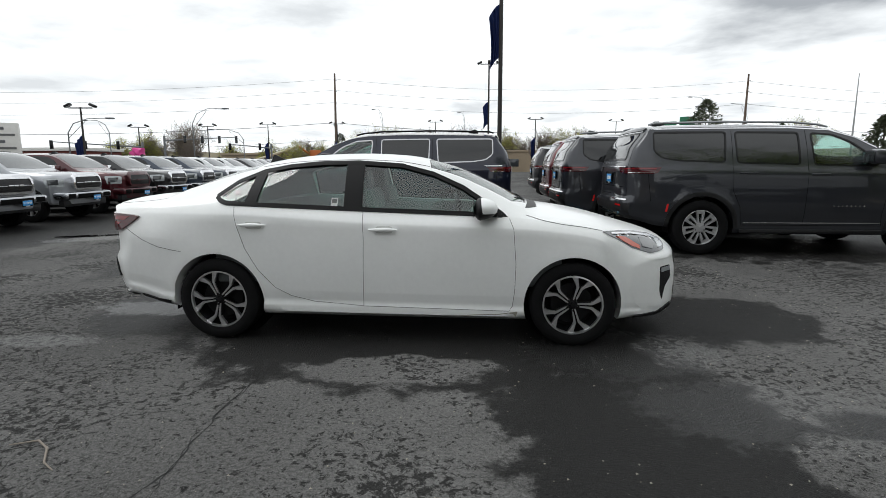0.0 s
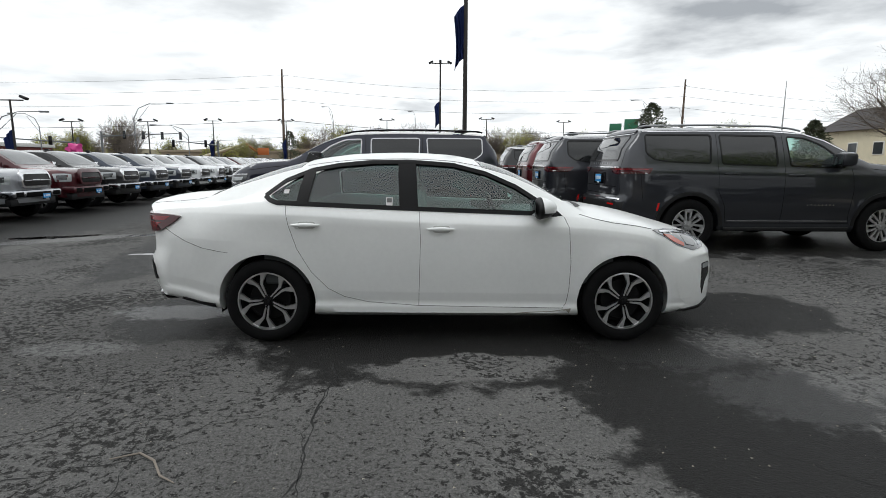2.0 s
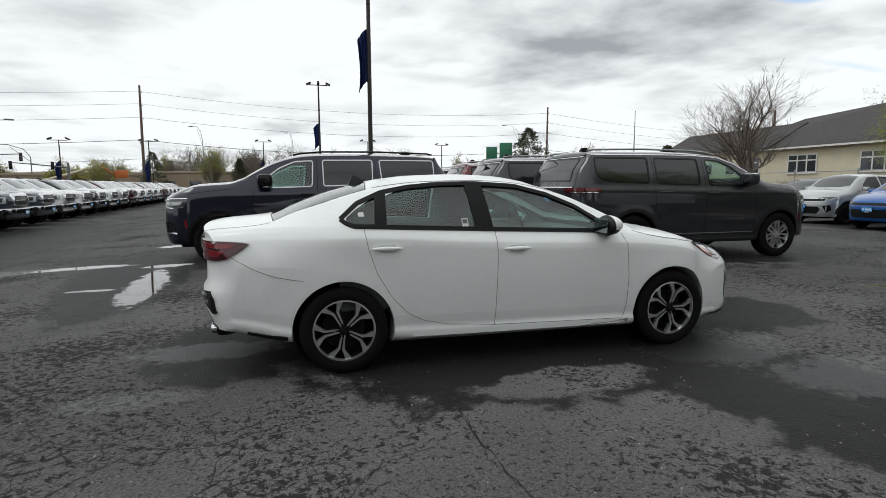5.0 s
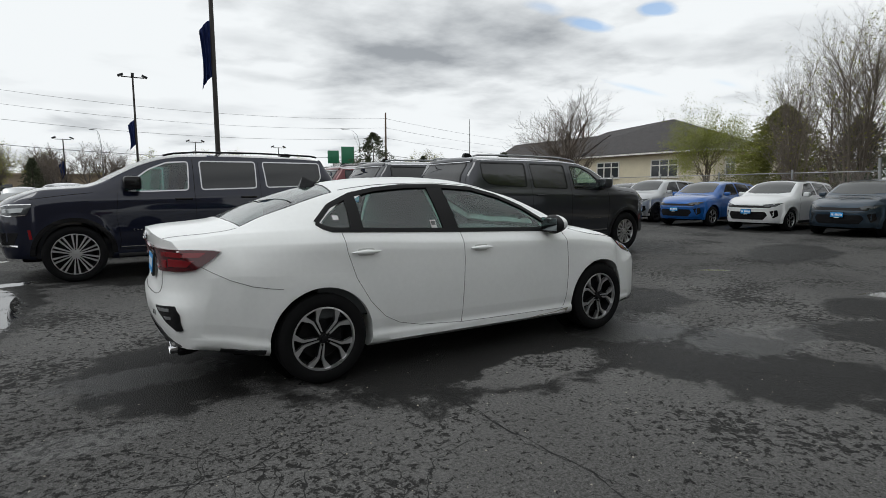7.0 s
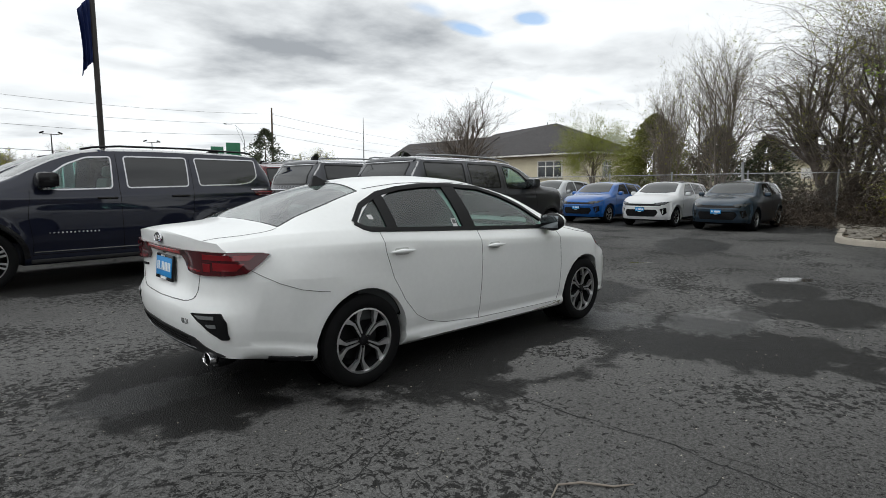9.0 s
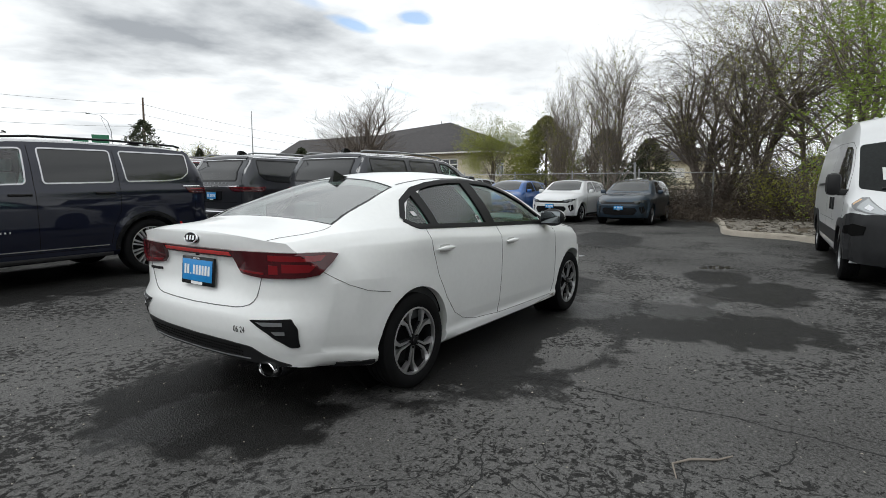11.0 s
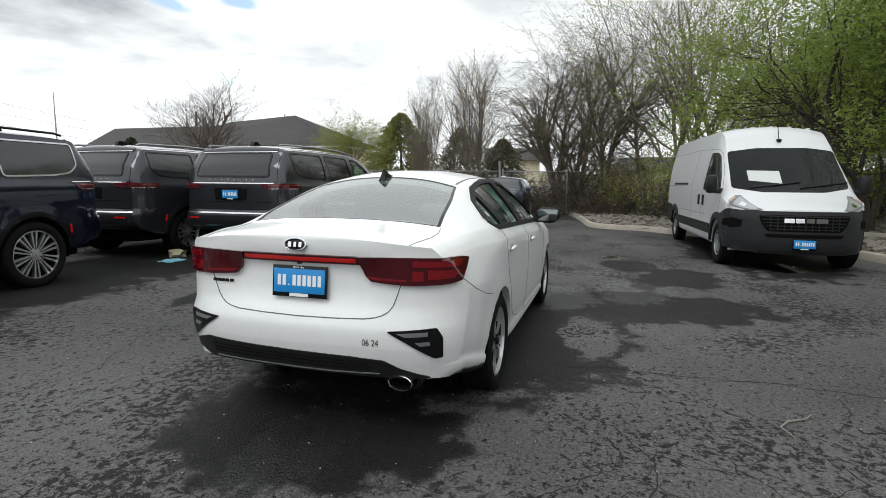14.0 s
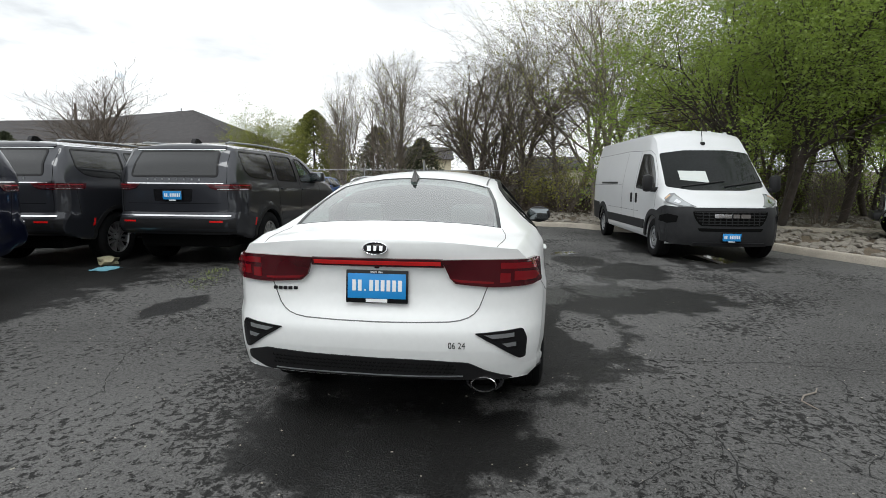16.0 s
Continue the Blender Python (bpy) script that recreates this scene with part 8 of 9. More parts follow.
# ---- chain-link fence ----
galv = material("galvanised", (0.33, 0.335, 0.34), 0.45, 0.8, noise_scale=8, vary=0.15)
fence = thing("chain_link_fence", "galvanised chain-link fence with a top rail", "fence")
FENCE = [(19.7, 17.5), (19.6, 14.6), (19.5, 11.7), (19.4, 8.8), (19.3, 5.9), (19.3, 3.0), (19.5, 0.2), (20.6, -2.3), (21.8, -4.8), (23.0, -7.4), (24.2, -10)]
wires = bmesh.new()
for i, (x, y) in enumerate(FENCE):
    part("post", tube([(x, y, 0), (x, y, 1.95)], 0.032, 8), galv, fence)
    part("post_cap", lathe([(0.04, 1.94), (0.035, 1.98), (0.0005, 2.0)], axis="z", sides=8, center=(x, y, 0)), galv, fence)
    if i:
        ax, ay = FENCE[i - 1]
        part("top_rail", tube([(ax, ay, 1.88), (x, y, 1.88)], 0.017, 8), galv, fence)
        L = math.hypot(x - ax, y - ay)
        n = int(L / 0.085)
        for k in range(-20, n):
            for sg in (1, -1):
                pts = []
                for m in range(2):
                    s = (k + (22 * m if sg > 0 else 22 * (1 - m))) * 0.085 / L
                    pts.append((s, 0.03 + 1.83 * m))
                (s0, z0), (s1, z1) = pts
                if s0 == s1:
                    continue
                for lo, hi in ((0.0, 1.0),):
                    t0, t1 = 0.0, 1.0
                    if s0 < 0:
                        t0 = -s0 / (s1 - s0)
                    if s1 < 0:
                        t1 = -s0 / (s1 - s0)
                    if s1 > 1:
                        t1 = (1 - s0) / (s1 - s0)
                    if s0 > 1:
                        t0 = (1 - s0) / (s1 - s0)
                    if t1 - t0 < 0.02:
                        continue
                    a = (ax + (x - ax) * (s0 + (s1 - s0) * t0), ay + (y - ay) * (s0 + (s1 - s0) * t0), z0 + (z1 - z0) * t0)
                    b = (ax + (x - ax) * (s0 + (s1 - s0) * t1), ay + (y - ay) * (s0 + (s1 - s0) * t1), z0 + (z1 - z0) * t1)
                    add_tube(wires, [a, b], 0.0016, 3, False)
tagged(part("wire_mesh", wires, galv, fence, smooth=False), kind="stuff")
post = thing("sign_post", "leaning grey metal post with a small white sign", "post")
part("pole", tube([(18.9, 2.95, 0), (18.95, 3.1, 2.3)], 0.05, 8), galv, post)
part("sign", box(18.86, 2.78, 1.35, 18.88, 2.98, 1.65, bevel=0.004), ink_white, post)


# ---- the house behind the fence ----
stucco = material("stucco", (0.56, 0.51, 0.38), 0.9, noise_scale=1.5, vary=0.12, bump=0.3, fine=0.01)
shingle = material("shingle", (0.055, 0.051, 0.052), 0.9, noise_scale=3, vary=0.3, bump=0.4, fine=0.02)
white_trim = material("white_trim", (0.62, 0.61, 0.58), 0.6, noise_scale=4, vary=0.08)
pane_mat = material("house_pane", (0.03, 0.035, 0.04), 0.06, spec=0.8)


def house():
    h = thing("house", "cream single-storey house with a dark grey hip roof", "house")
    # local: x along the long front, y depth; origin at the near corner
    L, D, E = 10.0, 19.5, 3.3
    walls = bmesh.new()
    add_box(walls, 0, 0, 0, L, 0.25, E)
    add_box(walls, 0, 0.25, 0, 0.25, D, E)
    add_box(walls, L - 0.25, 0.25, 0, L, D, E)
    add_box(walls, 0.25, D - 0.25, 0, L - 0.25, D, E)
    part("wall", walls, stucco, h, "cream stucco wall", smooth=False)
    o = 0.6
    rise = 3.4

    def slope(name, pts):
        bm = bmesh.new()
        top = [bm.verts.new(p) for p in pts]
        bm.faces.new(top)
        low = [bm.verts.new(Vector(p) - Vector((0, 0, 0.15))) for p in pts]
        bm.faces.new(low[::-1])
        for k in range(len(pts)):
            bm.faces.new((top[k], low[k], low[(k + 1) % len(pts)], top[(k + 1) % len(pts)]))
        return part(name, bm, shingle, h, smooth=False)
    a, b, c, d = (-o, -o, E), (L + o, -o, E), (L + o, D + o, E), (-o, D + o, E)
    p, q = (L / 2, 7.2, E + rise), (L / 2, D - 4.5, E + rise - 0.5)
    faces = (("roof", (a, b, p)), ("roof", (b, c, q, p)), ("roof", (c, d, q)), ("roof", (d, a, p, q)))
    for name, pts in faces:
        rf = slope(name, pts)
        # shingle courses as shallow steps
        base0, base1 = Vector(pts[0]), Vector(pts[1])
        t0, t1 = Vector(pts[-1]), Vector(pts[2])
        rows = bmesh.new()
        for k in range(1, 24):
            s = k / 24
            u, v = base0.lerp(t0, s), base1.lerp(t1, s)
            n = (base1 - base0).cross(t0 - base0).normalized()
            n = n if n.z > 0 else -n
            dn = (base0 - t0).normalized() * 0.05
            f = [rows.verts.new(x) for x in (u + n * 0.004, v + n * 0.004, v + n * 0.018 + dn, u + n * 0.018 + dn)]
            rows.faces.new(f)
        part("shingle_course", rows, shingle, rf, smooth=False)
    for x0, y0, x1, y1 in ((-o, -o - 0.03, L + o, -o), (-o - 0.03, -o, -o, D + o)):
        part("fascia", box(x0, y0, E - 0.12, x1, y1, E + 0.02), white_trim, h)

    def window(m, w, hh, n):
        fr = bmesh.new()
        for k in range(n + 1):
            x = -w / 2 + w * k / n
            add_box(fr, x - 0.05, -0.06, -hh / 2, x + 0.05, 0.05, hh / 2)
        for z in (-hh / 2, hh * 0.18, hh / 2):
            add_box(fr, -w / 2 - 0.05, -0.05, z - 0.05, w / 2 + 0.05, 0.05, z + 0.05)
        f = part("window", fr, white_trim, h)
        f.matrix_basis = m
        for k in range(n):
            x0 = -w / 2 + w * k / n
            part("pane", box(x0 + 0.05, -0.02, -hh / 2 + 0.05, x0 + w / n - 0.05, 0.0, hh / 2 - 0.05), pane_mat, f)
        part("sill", box(-w / 2 - 0.1, -0.12, -hh / 2 - 0.1, w / 2 + 0.1, 0.02, -hh / 2 - 0.03), white_trim, f)
    for y, w, n in ((4.4, 2.6, 3), (10.5, 2.6, 3), (15.5, 1.5, 2)):
        window(pose(-0.02, y, 1.95, 0, 0, -90), w, 1.45, n)
    for x, w, n in ((2.2, 1.4, 2), (7.6, 1.4, 2)):
        window(pose(x, -0.02, 1.95), w, 1.45, n)
    part("chimney_vent", tube([(6.0, 9.0, E + 2.6), (6.0, 9.0, E + 3.7)], 0.06, 8), galv, h)
    return h


hs = house()
hs.matrix_basis = pose(47.0, 25.9, 1.02) @ Matrix.Scale(1.22, 4)
wing = thing("house_wing", "long low wing with a dark grey pitched roof", "house")
part("wall", box(0, 0, 0, 9, 14.5, 3.9), stucco, wing, smooth=False)
part("roof", prism([(-0.6, 3.9), (9.6, 3.9), (4.5, 6.7)], -3.0, 15.1, "y"), shingle, wing, smooth=False)
for y in (2.5, 6.0, 9.5):
    w = part("window", box(-0.06, y - 0.7, 1.2, 0.04, y + 0.7, 2.6, bevel=0.01), white_trim, wing)
    part("pane", box(-0.09, y - 0.6, 1.3, -0.05, y + 0.6, 2.5), pane_mat, w)
wing.matrix_basis = pose(46.5, 45.0, 1.25)

# a pale building and a white trailer seen between the trees
shed = thing("far_house", "pale house half hidden behind the trees", "house")
part("wall", box(-4, -3, 0, 4, 3, 2.8), stucco, shed, smooth=False)
part("roof", prism([(-4.5, 2.8), (4.5, 2.8), (0, 4.4)], -3.3, 3.3, "y"), shingle, shed, smooth=False)
part("window", box(-4.05, -1.0, 1.1, -3.98, 0.6, 2.1, bevel=0.01), white_trim, shed)
shed.matrix_basis = pose(60, 9.5, verge_z(60, 9.5), 0, 0, 10)
copy_thing(shed, pose(62, -6.0, 0.05, 0, 0, -20))

# ---- flagpole, floodlights, poles and wires ----
pole_brown = material("pole_brown", (0.022, 0.018, 0.016), 0.6, 0.2, noise_scale=3, vary=0.2)
wood_pole = material("wood_pole", (0.12, 0.085, 0.065), 0.9, noise_scale=5, vary=0.3)
flag_blue = material("flag_blue", (0.012, 0.028, 0.13), 0.75, noise_scale=3, vary=0.3)
wire_mat = material("wire", (0.03, 0.03, 0.03), 0.6)


def cloth(w, h, seed, folds=3.0):
    """A hanging flag in soft folds, gathered against its pole."""
    bm = bmesh.new()
    r = random.Random(seed)
    ph = r.uniform(0, 6)
    nx, nz = 14, 18
    vs = [[bm.verts.new((w * (i / nx) * (0.55 + 0.45 * (j / nz)) ** 0.4 * (1 - 0.35 * math.sin(2.2 * j / nz)), 0.07 * math.sin(folds * 2 * math.pi * i / nx + ph + 0.08 * j) * (0.3 + i / nx), -h * j / nz - 0.25 * h * (i / nx) ** 1.5)) for i in range(nx + 1)] for j in range(nz + 1)]
    for a, b in zip(vs, vs[1:]):
        for i in range(nx):
            bm.faces.new((a[i], a[i + 1], b[i + 1], b[i]))
    bmesh.ops.solidify(bm, geom=bm.faces[:], thickness=0.01)
    return bm


fp = thing("flagpole", "tall dark brown pole with a limp blue flag", "flagpole")
part("pole", tube([(0, 0, 0), (0, 0, 7), (0, 0, 14)], [0.10, 0.085, 0.06], 14), pole_brown, fp)
part("base_plate", box(-0.25, -0.25, 0, 0.25, 0.25, 0.04, bevel=0.01), pole_brown, fp)
o = part("flag", cloth(0.55, 2.1, 3), flag_blue, fp, "limp dark blue flag")
o.matrix_basis = pose(-0.08, 0, 7.75, 0, 0, 190)
fp.matrix_basis = pose(1.31, 18.43, 0)


def floodlight(x, y, h, turn, banner=False, tall=False):
    t = thing("floodlight_mast", "car-park floodlight mast with paired lamp heads" + (" and a blue banner" if banner else ""), "light pole", "floodlight masts")
    part("pole", tube([(0, 0, 0), (0, 0, h)], [0.15, 0.10] if tall else [0.09, 0.055], 8), pole_brown, t)
    k = 1.5 if tall else 1.0
    part("cross_arm", tube([(-0.8 * k, 0, h - 0.05), (-0.45, 0, h - 0.05), (0.45, 0, h - 0.05), (0.8 * k, 0, h - 0.05)], 0.04 * k, 6), pole_brown, t)
    for s in (-1, 1):
        hd = bmesh.new()
        add_box(hd, -0.22, -0.16, -0.08, 0.22, 0.16, 0.08, bevel=0.03)
        o = part("lamp_head", hd, gloss_black, t)
        o.matrix_basis = pose(s * 0.85 * k, 0, h + 0.12, 0, s * 25, 0) @ Matrix.Scale(k, 4)
        part("lamp_glass", box(-0.18, -0.13, -0.095, 0.18, 0.13, -0.08), lamp_clear, o)
    if tall:
        hd = part("lamp_head", box(-0.16, -0.16, h, 0.16, 0.16, h + 0.45, bevel=0.02), gloss_black, t)
    if banner:
        bn = part("banner", cloth(1.0 if tall else 0.7, 3.0 if tall else 2.4, int(x * 7) % 97), flag_blue, t, "blue banner")
        bn.matrix_basis = pose(-0.05, 0, h * 0.66, 0, 0, 180)
    t.matrix_basis = pose(x, y, 0, 0, 0, turn)
    return t


for x, y, h, turn, bn in ((-26.8, 30.9, 5.5, 5, True), (-36, 51, 5.6, 10, True), (-31, 56, 6.0, 0, False), (-26.5, 62.5, 6.6, 0, True), (-19, 67.5, 7.0, 5, True), (-6.2, 72, 7.3, -5, True), (7.5, 70, 7.3, 0, True), (20.0, 78, 7.6, 0, False)):
    floodlight(x, y, h, turn, bn)
big = floodlight(1.2, 72.0, 14.9, 0, True, True)


def utility_pole(x, y, h, lean=0.0):
    t = thing("utility_pole", "tall wooden utility pole with insulators", "utility pole")
    part("pole", tube([(0, 0, 0), (lean * 0.5, 0, h * 0.5), (lean, 0, h)], [0.24, 0.2, 0.14], 8), wood_pole, t)
    for z in (0.93, 0.82, 0.70, 0.50):
        part("insulator", tube([(lean * z, 0, h * z), (lean * z + 0.35, 0, h * z + 0.1)], 0.05, 6), galv, t)
    part("bracket", box(-0.25, -0.1, h * 0.48, 0.25, 0.1, h * 0.52, bevel=0.02), galv, t)
    t.matrix_basis = pose(x, y, 0)


UP = [(-120, 75, 15.0), (-24.2, 85.5, 16.4), (42.3, 87.3, 15.4), (140, 118, 16)]
for x, y, h in UP + [(61.7, 56.7, 11.4)]:
    utility_pole(x, y, h, 0.15)
lines = bmesh.new()
for (ax, ay, ah), (bx, by, bh) in zip(UP, UP[1:]):
    for z, rr in ((0.93, 0.022), (0.82, 0.022), (0.70, 0.025), (0.50, 0.045), (0.33, 0.03)):
        pts = [(ax + (bx - ax) * s, ay + (by - ay) * s, ah * z + (bh - ah) * z * s - 1.6 * 4 * s * (1 - s)) for s in np.linspace(0, 1, 14)]
        add_tube(lines, pts, rr, 4, False)
tagged(link_mesh("power_line", lines, wire_mat), "slack overhead wires between wooden poles", "wires", kind="stuff")
an = thing("mast", "thin grey aerial mast", "mast")
part("pole", tube([(0, 0, 0), (0, 0, 9.9)], [0.12, 0.035], 8), galv, an)
an.matrix_basis = pose(36.4, 51.5, 0)


lamp_grey = material("lamp_grey", (0.16, 0.165, 0.17), 0.6, 0.3, noise_scale=5, vary=0.15)


def street_lamp(x, y, h, reach, turn):
    t = thing("street_lamp", "grey cobra-head street lamp", "street lamp", "street lamps")
    part("pole", tube([(0, 0, 0), (0, 0, h * 0.8), (reach * 0.15, 0, h * 0.93), (reach * 0.5, 0, h), (reach, 0, h + 0.05)], [0.06, 0.042, 0.03, 0.025, 0.022], 8), lamp_grey, t)
    part("brace", tube([(0, 0, h * 0.72), (reach * 0.45, 0, h * 0.965)], 0.02, 6), lamp_grey, t)
    part("lamp_head", box(reach - 0.1, -0.10, h - 0.02, reach + 0.45, 0.10, h + 0.09, bevel=0.03), lamp_grey, t)
    t.matrix_basis = pose(x, y, 0, 0, 0, turn)


for x, y, h, reach, turn in ((-24.5, 41, 6.4, 2.6, 15), (-35, 45, 5.8, 2.4, 175), (-24.1, 50, 5.2, 3.4, 175), (-27.4, 30.3, 4.7, 2.6, 10), (-14, 74, 9.5, 1.6, 150), (-2.5, 84, 9.5, 0.8, 170), (34, 80, 11.0, 3, 190), (44, 90, 11, 3, 200)):
    street_lamp(x, y, h, reach, turn)


def signal_mast(x, y, h, reach, turn, heads):
    t = thing("traffic_signal", "traffic signal mast with black signal heads", "traffic light", "traffic signals")
    part("pole", tube([(0, 0, 0), (0, 0, h + 0.3)], 0.10, 8), lamp_grey, t)
    part("mast_arm", tube([(0, 0, h - 0.15), (reach, 0, h + 0.25)], [0.07, 0.035], 8), lamp_grey, t)
    for k in range(heads):
        s = reach * (0.28 + 0.72 * k / max(1, heads - 1))
        hd = part("signal_head", box(s - 0.12, -0.11, h - 0.36, s + 0.12, 0.11, h + 0.36, bevel=0.03), gloss_black, t)
        for j in range(3):
            part("lens", box(s - 0.08, -0.125, h - 0.29 + j * 0.21, s + 0.08, -0.11, h - 0.13 + j * 0.21, bevel=0.005), lamp_dark, hd)
    t.matrix_basis = pose(x, y, 0, 0, 0, turn)


signal_mast(-30.5, 46.5, 4.1, 6.6, 20, 4)
signal_mast(-29.5, 41.5, 3.3, 6.8, 205, 3)
signal_mast(-22.2, 52.5, 3.5, 4.2, 195, 2)

# dealer's sign board: pale panels with plain bars
sg = thing("sign_board", "white dealer sign tower with grey bars", "sign")
part("panel", box(-1.3, -0.25, 0.6, 1.3, 0.25, 4.1, bevel=0.03), white_trim, sg)
for k in range(4):
    part("sign_bar", box(-1.1, -0.28, 1.0 + k * 0.78, 1.1, -0.25, 1.12 + k * 0.78), seam_dark, sg)
    part("sign_print", box(-0.5, -0.28, 1.35 + k * 0.78, 0.6, -0.25, 1.52 + k * 0.78), material("sign_grey", (0.12, 0.12, 0.13), 0.6), sg)
sg.matrix_basis = pose(-28.4, 25.6, 0, 0, 0, 35)

sign_green = material("sign_green", (0.01, 0.13, 0.06), 0.5)
gs = thing("highway_sign", "green highway sign on a grey gantry", "road sign")
part("panel", box(-1.3, -0.05, 4.6, 0.1, 0.05, 6.2, bevel=0.02), sign_green, gs)
part("panel", box(0.4, -0.05, 4.6, 2.0, 0.05, 6.7, bevel=0.02), sign_green, gs)
for x in (-0.6, 1.2):
    part("post", tube([(x, 0.15, 0), (x, 0.15, 5.2)], 0.1, 6), galv, gs)
gs.matrix_basis = pose(22.8, 61, 0, 0, 0, -20)
conifer(18.4, 41.0, 6.4, 3.6, 81, "dark round pine behind parked vehicles", needle, bushy=1.4)
conifer(26.5, 60.0, 5.4, 1.6, 82, "dark pine in the distance", needle)
conifer(30.0, 52.0, 5.2, 1.6, 83, "dark pine in the distance", needle)
conifer(-20.1, 73.3, 6.0, 2.4, 84, "dark spruce in the distance", needle)
conifer(-9.0, 69.0, 5.0, 1.6, 85, "dark juniper in the distance", needle)
conifer(23.4, 28.3, 4.0, 1.8, 86, "dark juniper beside the house", needle)
for i, (x, y, h, lf) in enumerate(((-13.3, 69.5, 7.0, leaf_bud), (-6.4, 71, 6.2, None), (-3.3, 85, 8.5, None), (-38.6, 65, 6.5, None), (-1.6, 76, 7.0, None), (7.3, 75, 7.0, None), (12.1, 74.5, 7.0, leaf_bud), (-24, 66, 5.0, leaf_bud), (-30, 72, 5.5, leaf_bud), (18, 84, 7.0, None), (29, 80, 7.5, None), (36, 84, 7.0, None), (44, 70, 8.0, leaf_bud), (-46, 60, 5.5, leaf_bud), (-55, 52, 6.0, leaf_bud))):
    tree(x, y, h, "bushy", 100 + i, BARE if lf is None else "far tree with a haze of new leaves", 0.2, stems=2, leaf=lf, share=0.35, size=0.07, count=2, span=0.38, twig=3.0, wood=bark_brown)

r = random.Random(17)
skyline = [tree(-20, 108, 9.5, "bushy", 140, BARE, 0.25, stems=3, span=0.38, twig=5.0), tree(6, 100, 8.5, "bushy", 141, "far tree with a haze of new leaves", 0.22, stems=3, leaf=leaf_bud, share=0.3, size=0.09, count=2, span=0.38, twig=4.0, wood=bark_brown)]
for k in range(26):
    x, y = -75 + k * 5.2 + r.uniform(-2, 2), 92 + r.uniform(-6, 26)
    copy_thing(skyline[k % 3 != 1], pose(x, y, 0, 0, 0, r.uniform(0, 360)) @ Matrix.Diagonal((r.uniform(0.8, 1.2),) * 2 + (r.uniform(0.65, 1.1), 1)))

# boom lift with an orange arm
bl = thing("boom_lift", "boom lift with a raised cream arm and orange basket", "machine")
part("base", box(-1.2, -0.9, 0.3, 1.2, 0.9, 1.3, bevel=0.08), material("machine_orange", (0.45, 0.12, 0.02), 0.5), bl)
part("lower_boom", tube([(0.5, 0, 1.3), (-2.6, 0, 2.2), (3.0, 0, 4.0)][1:], 0.16, 8), material("machine_cream", (0.5, 0.45, 0.32), 0.5), bl)
part("upper_boom", tube([(3.0, 0, 4.0), (4.6, 0, 2.8)], 0.13, 8), material("machine_orange", (0, 0, 0)), bl)
part("basket", box(4.4, -0.5, 2.6, 5.8, 0.5, 3.5, bevel=0.05), material("machine_orange", (0, 0, 0)), bl)
bl.matrix_basis = pose(-27, 66, 0, 0, 0, 20)

# pink inflatable far off by the road
pk = thing("inflatable", "pink starry inflatable on a far roof line", "inflatable")
bm = bmesh.new()
bmesh.ops.create_icosphere(bm, subdivisions=3, radius=0.45)
r = random.Random(4)
for v in bm.verts:
    v.co *= 1 + 0.5 * max(0, math.sin(v.co.x * 14) * math.sin(v.co.z * 12 + 1))
part("body", bm, material("pink", (0.55, 0.03, 0.22), 0.5), pk)
part("stand", tube([(0, 0, -2.4), (0, 0, -0.3)], 0.08, 8), galv, pk)
pk.matrix_basis = pose(-25.8, 35.2, 2.45)

# far buildings and the hills on the horizon
tan_wall = material("tan_wall", (0.30, 0.24, 0.17), 0.9, noise_scale=0.6, vary=0.15)
brick_red = material("brick_red", (0.13, 0.035, 0.03), 0.85, noise_scale=1.5, vary=0.2)
for x, y, w, d, hh, mat, words in ((-4, 96, 40, 10, 3.4, tan_wall, "long low tan building in the distance"), (-34, 92, 22, 10, 3.2, tan_wall, "low tan building in the distance"), (-44, 50, 9, 6, 3.0, brick_red, "small red brick building across the road"), (-62, 64, 16, 8, 2.9, tan_wall, "low flat building across the road"), (32, 100, 34, 10, 3.6, tan_wall, "low building in the distance")):
    b = thing("far_building", words, "building")
    part("wall", box(-w / 2, -d / 2, 0, w / 2, d / 2, hh), mat, b, smooth=False)
    part("roof", box(-w / 2 - 0.2, -d / 2 - 0.2, hh, w / 2 + 0.2, d / 2 + 0.2, hh + 0.35, bevel=0.03), white_trim if mat is brick_red else tan_wall, b)
    for k in range(int(w / 4)):
        part("window", box(-w / 2 + 1.2 + k * 4, -d / 2 - 0.04, 0.9, -w / 2 + 3.0 + k * 4, -d / 2, 2.2, bevel=0.01), pane_mat, b)
    b.matrix_basis = pose(x, y, 0, 0, 0, -4)
hill_mat = material("hill", (0.13, 0.11, 0.06), 0.95, noise_scale=0.02, vary=0.3)
hv, hf = [], []
N = 160
for i in range(N + 1):
    a = radians(-40 + 230 * i / N)
    c, s = math.cos(a), math.sin(a)
    hgt = 15 + 9 * noise.noise(Vector((i * 0.09, 2.0, 0))) + 4 * noise.noise(Vector((i * 0.31, 5.0, 0)))
    for rr, zz in ((420, -2), (520, hgt * 0.55), (640, hgt), (900, hgt * 0.8)):
        hv.append((c * rr, s * rr, zz))
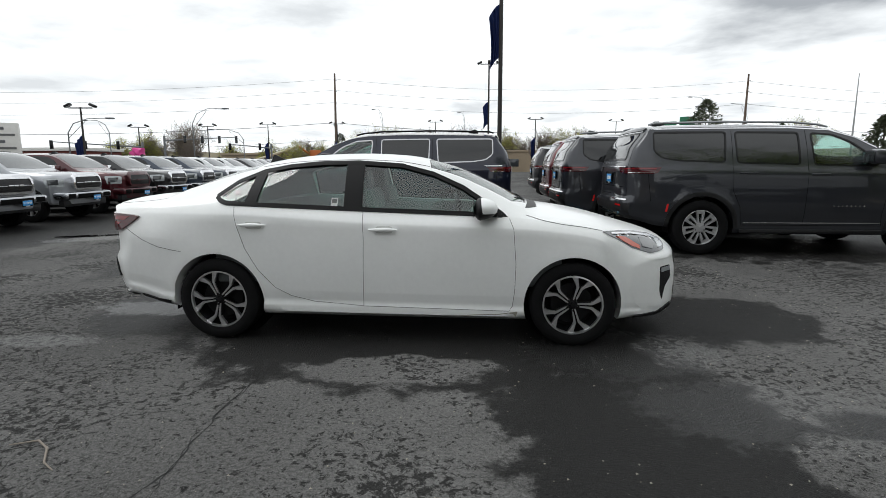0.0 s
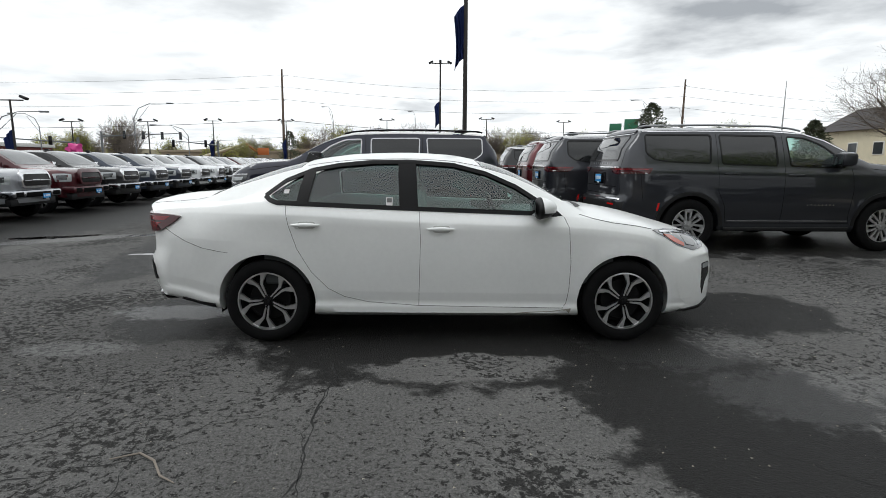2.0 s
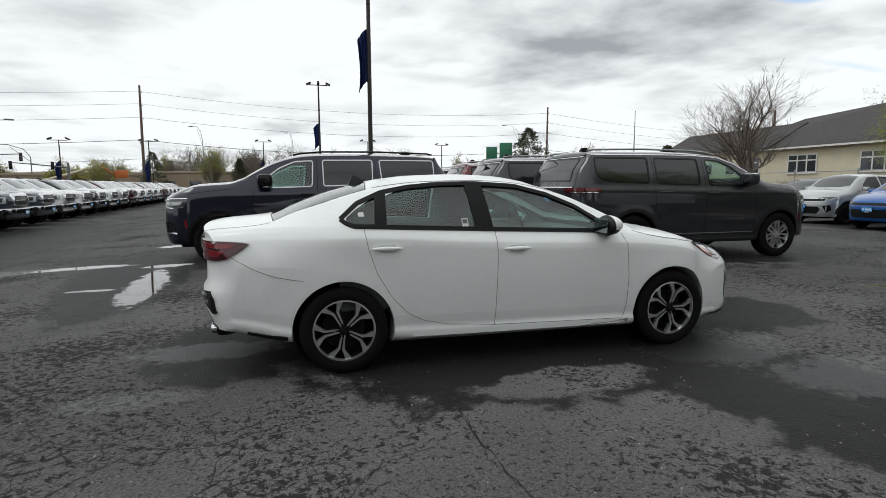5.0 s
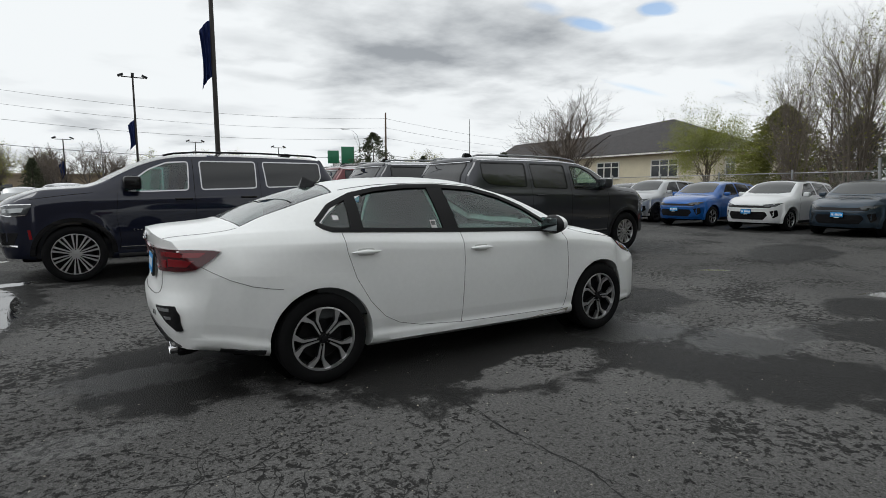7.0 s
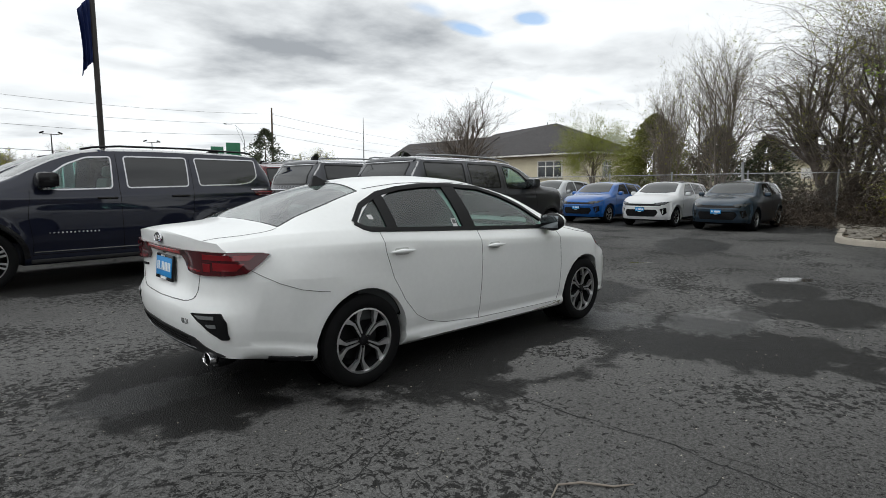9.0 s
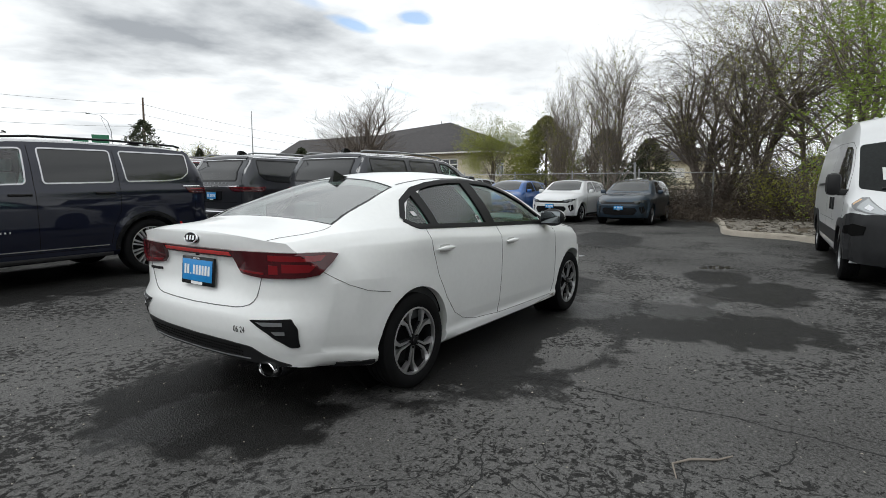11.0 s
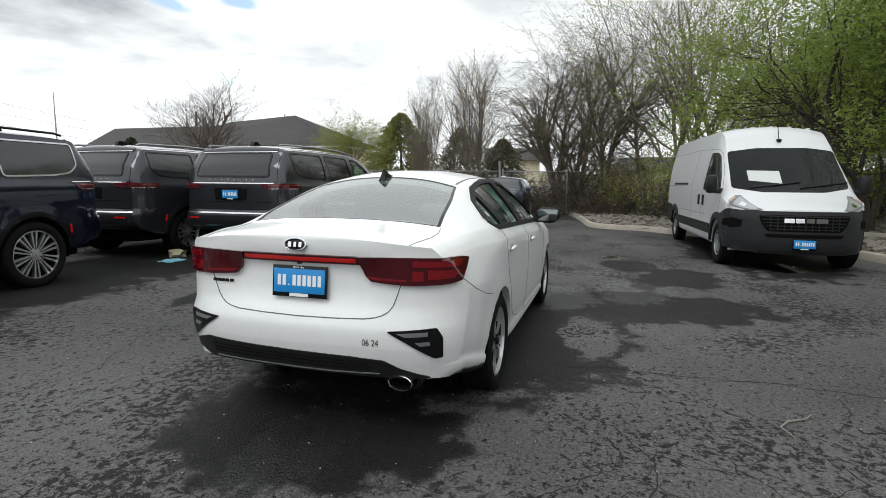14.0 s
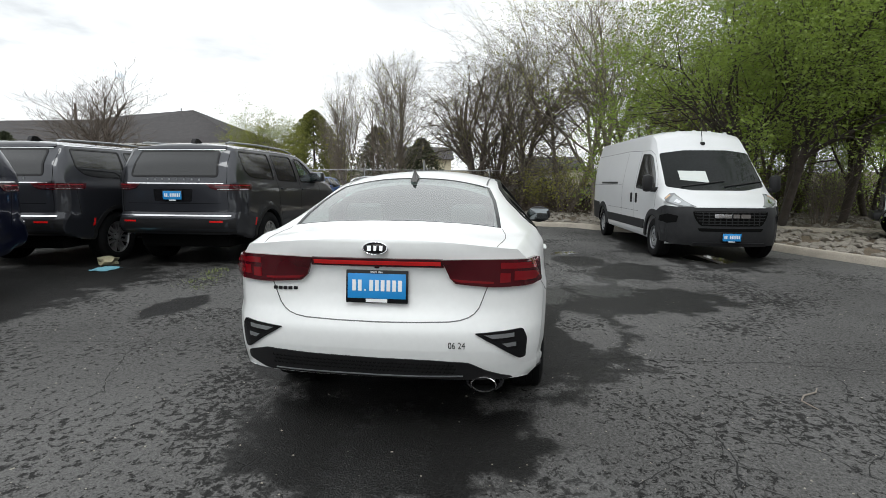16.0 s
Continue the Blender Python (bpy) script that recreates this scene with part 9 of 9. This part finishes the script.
for i in range(N):
    for k in range(3):
        a = i * 4 + k
        hf.append((a, a + 4, a + 5, a + 1))
me = bpy.data.meshes.new("hills")
me.from_pydata(hv, [], hf)
me.materials.append(hill_mat)
me.polygons.foreach_set("use_smooth", [True] * len(me.polygons))
tagged(new("hills", me), "low brown hills along the horizon", "hills", kind="structure")

# ---- small things on the ground ----
cap = thing("crushed_cup", "crumpled tan paper on the asphalt", "litter")
b = bmesh.new()
bmesh.ops.create_icosphere(b, subdivisions=2, radius=0.17)
r = random.Random(9)
for v in b.verts:
    v.co *= r.uniform(0.6, 1.2)
    v.co.z = max(v.co.z * 0.6, -0.06)
part("paper", b, material("tan_paper", (0.36, 0.33, 0.22), 0.9), cap, smooth=False)
cap.matrix_basis = pose(2.90, 5.70, 0.06)
rag = thing("blue_bag", "flat pale blue plastic bag on the asphalt", "litter")
b = bmesh.new()
bmesh.ops.create_grid(b, x_segments=10, y_segments=8, size=0.15)
for v in b.verts:
    v.co.z = 0.012 + 0.03 * abs(noise.noise(v.co * 9))
    v.co.x *= 1.2 * (1 + 0.3 * noise.noise(Vector((v.co.y * 8, 1, 0))))
bmesh.ops.solidify(b, geom=b.faces[:], thickness=0.004)
part("sheet", b, material("pale_blue", (0.18, 0.42, 0.52), 0.5), rag)
rag.matrix_basis = pose(2.42, 5.37, 0)
st = thing("fallen_twig", "thin bent grey twig on the asphalt", "twig")
part("stem", tube([(0.10, 0.16, 0.008), (0.13, 0.04, 0.014), (0.06, -0.05, 0.012), (-0.06, -0.12, 0.008), (-0.12, -0.20, 0.006)], [0.003, 0.005, 0.006, 0.005, 0.003], 6), material("twig_grey", (0.22, 0.19, 0.16), 0.9), st)
st.matrix_basis = pose(-1.43, -2.62, 0, 0, 0, 95)

# what stands in the low part of the lot goes down with the ground
for ob in list(bpy.data.objects):
    if ob.parent is None and ob.type in ("EMPTY", "MESH") and ob.matrix_basis.translation.x < -4.0 and not ob.name.startswith("pickup"):
        ob.matrix_basis = pose(0, 0, ground_z(ob.matrix_basis.translation.x)) @ ob.matrix_basis
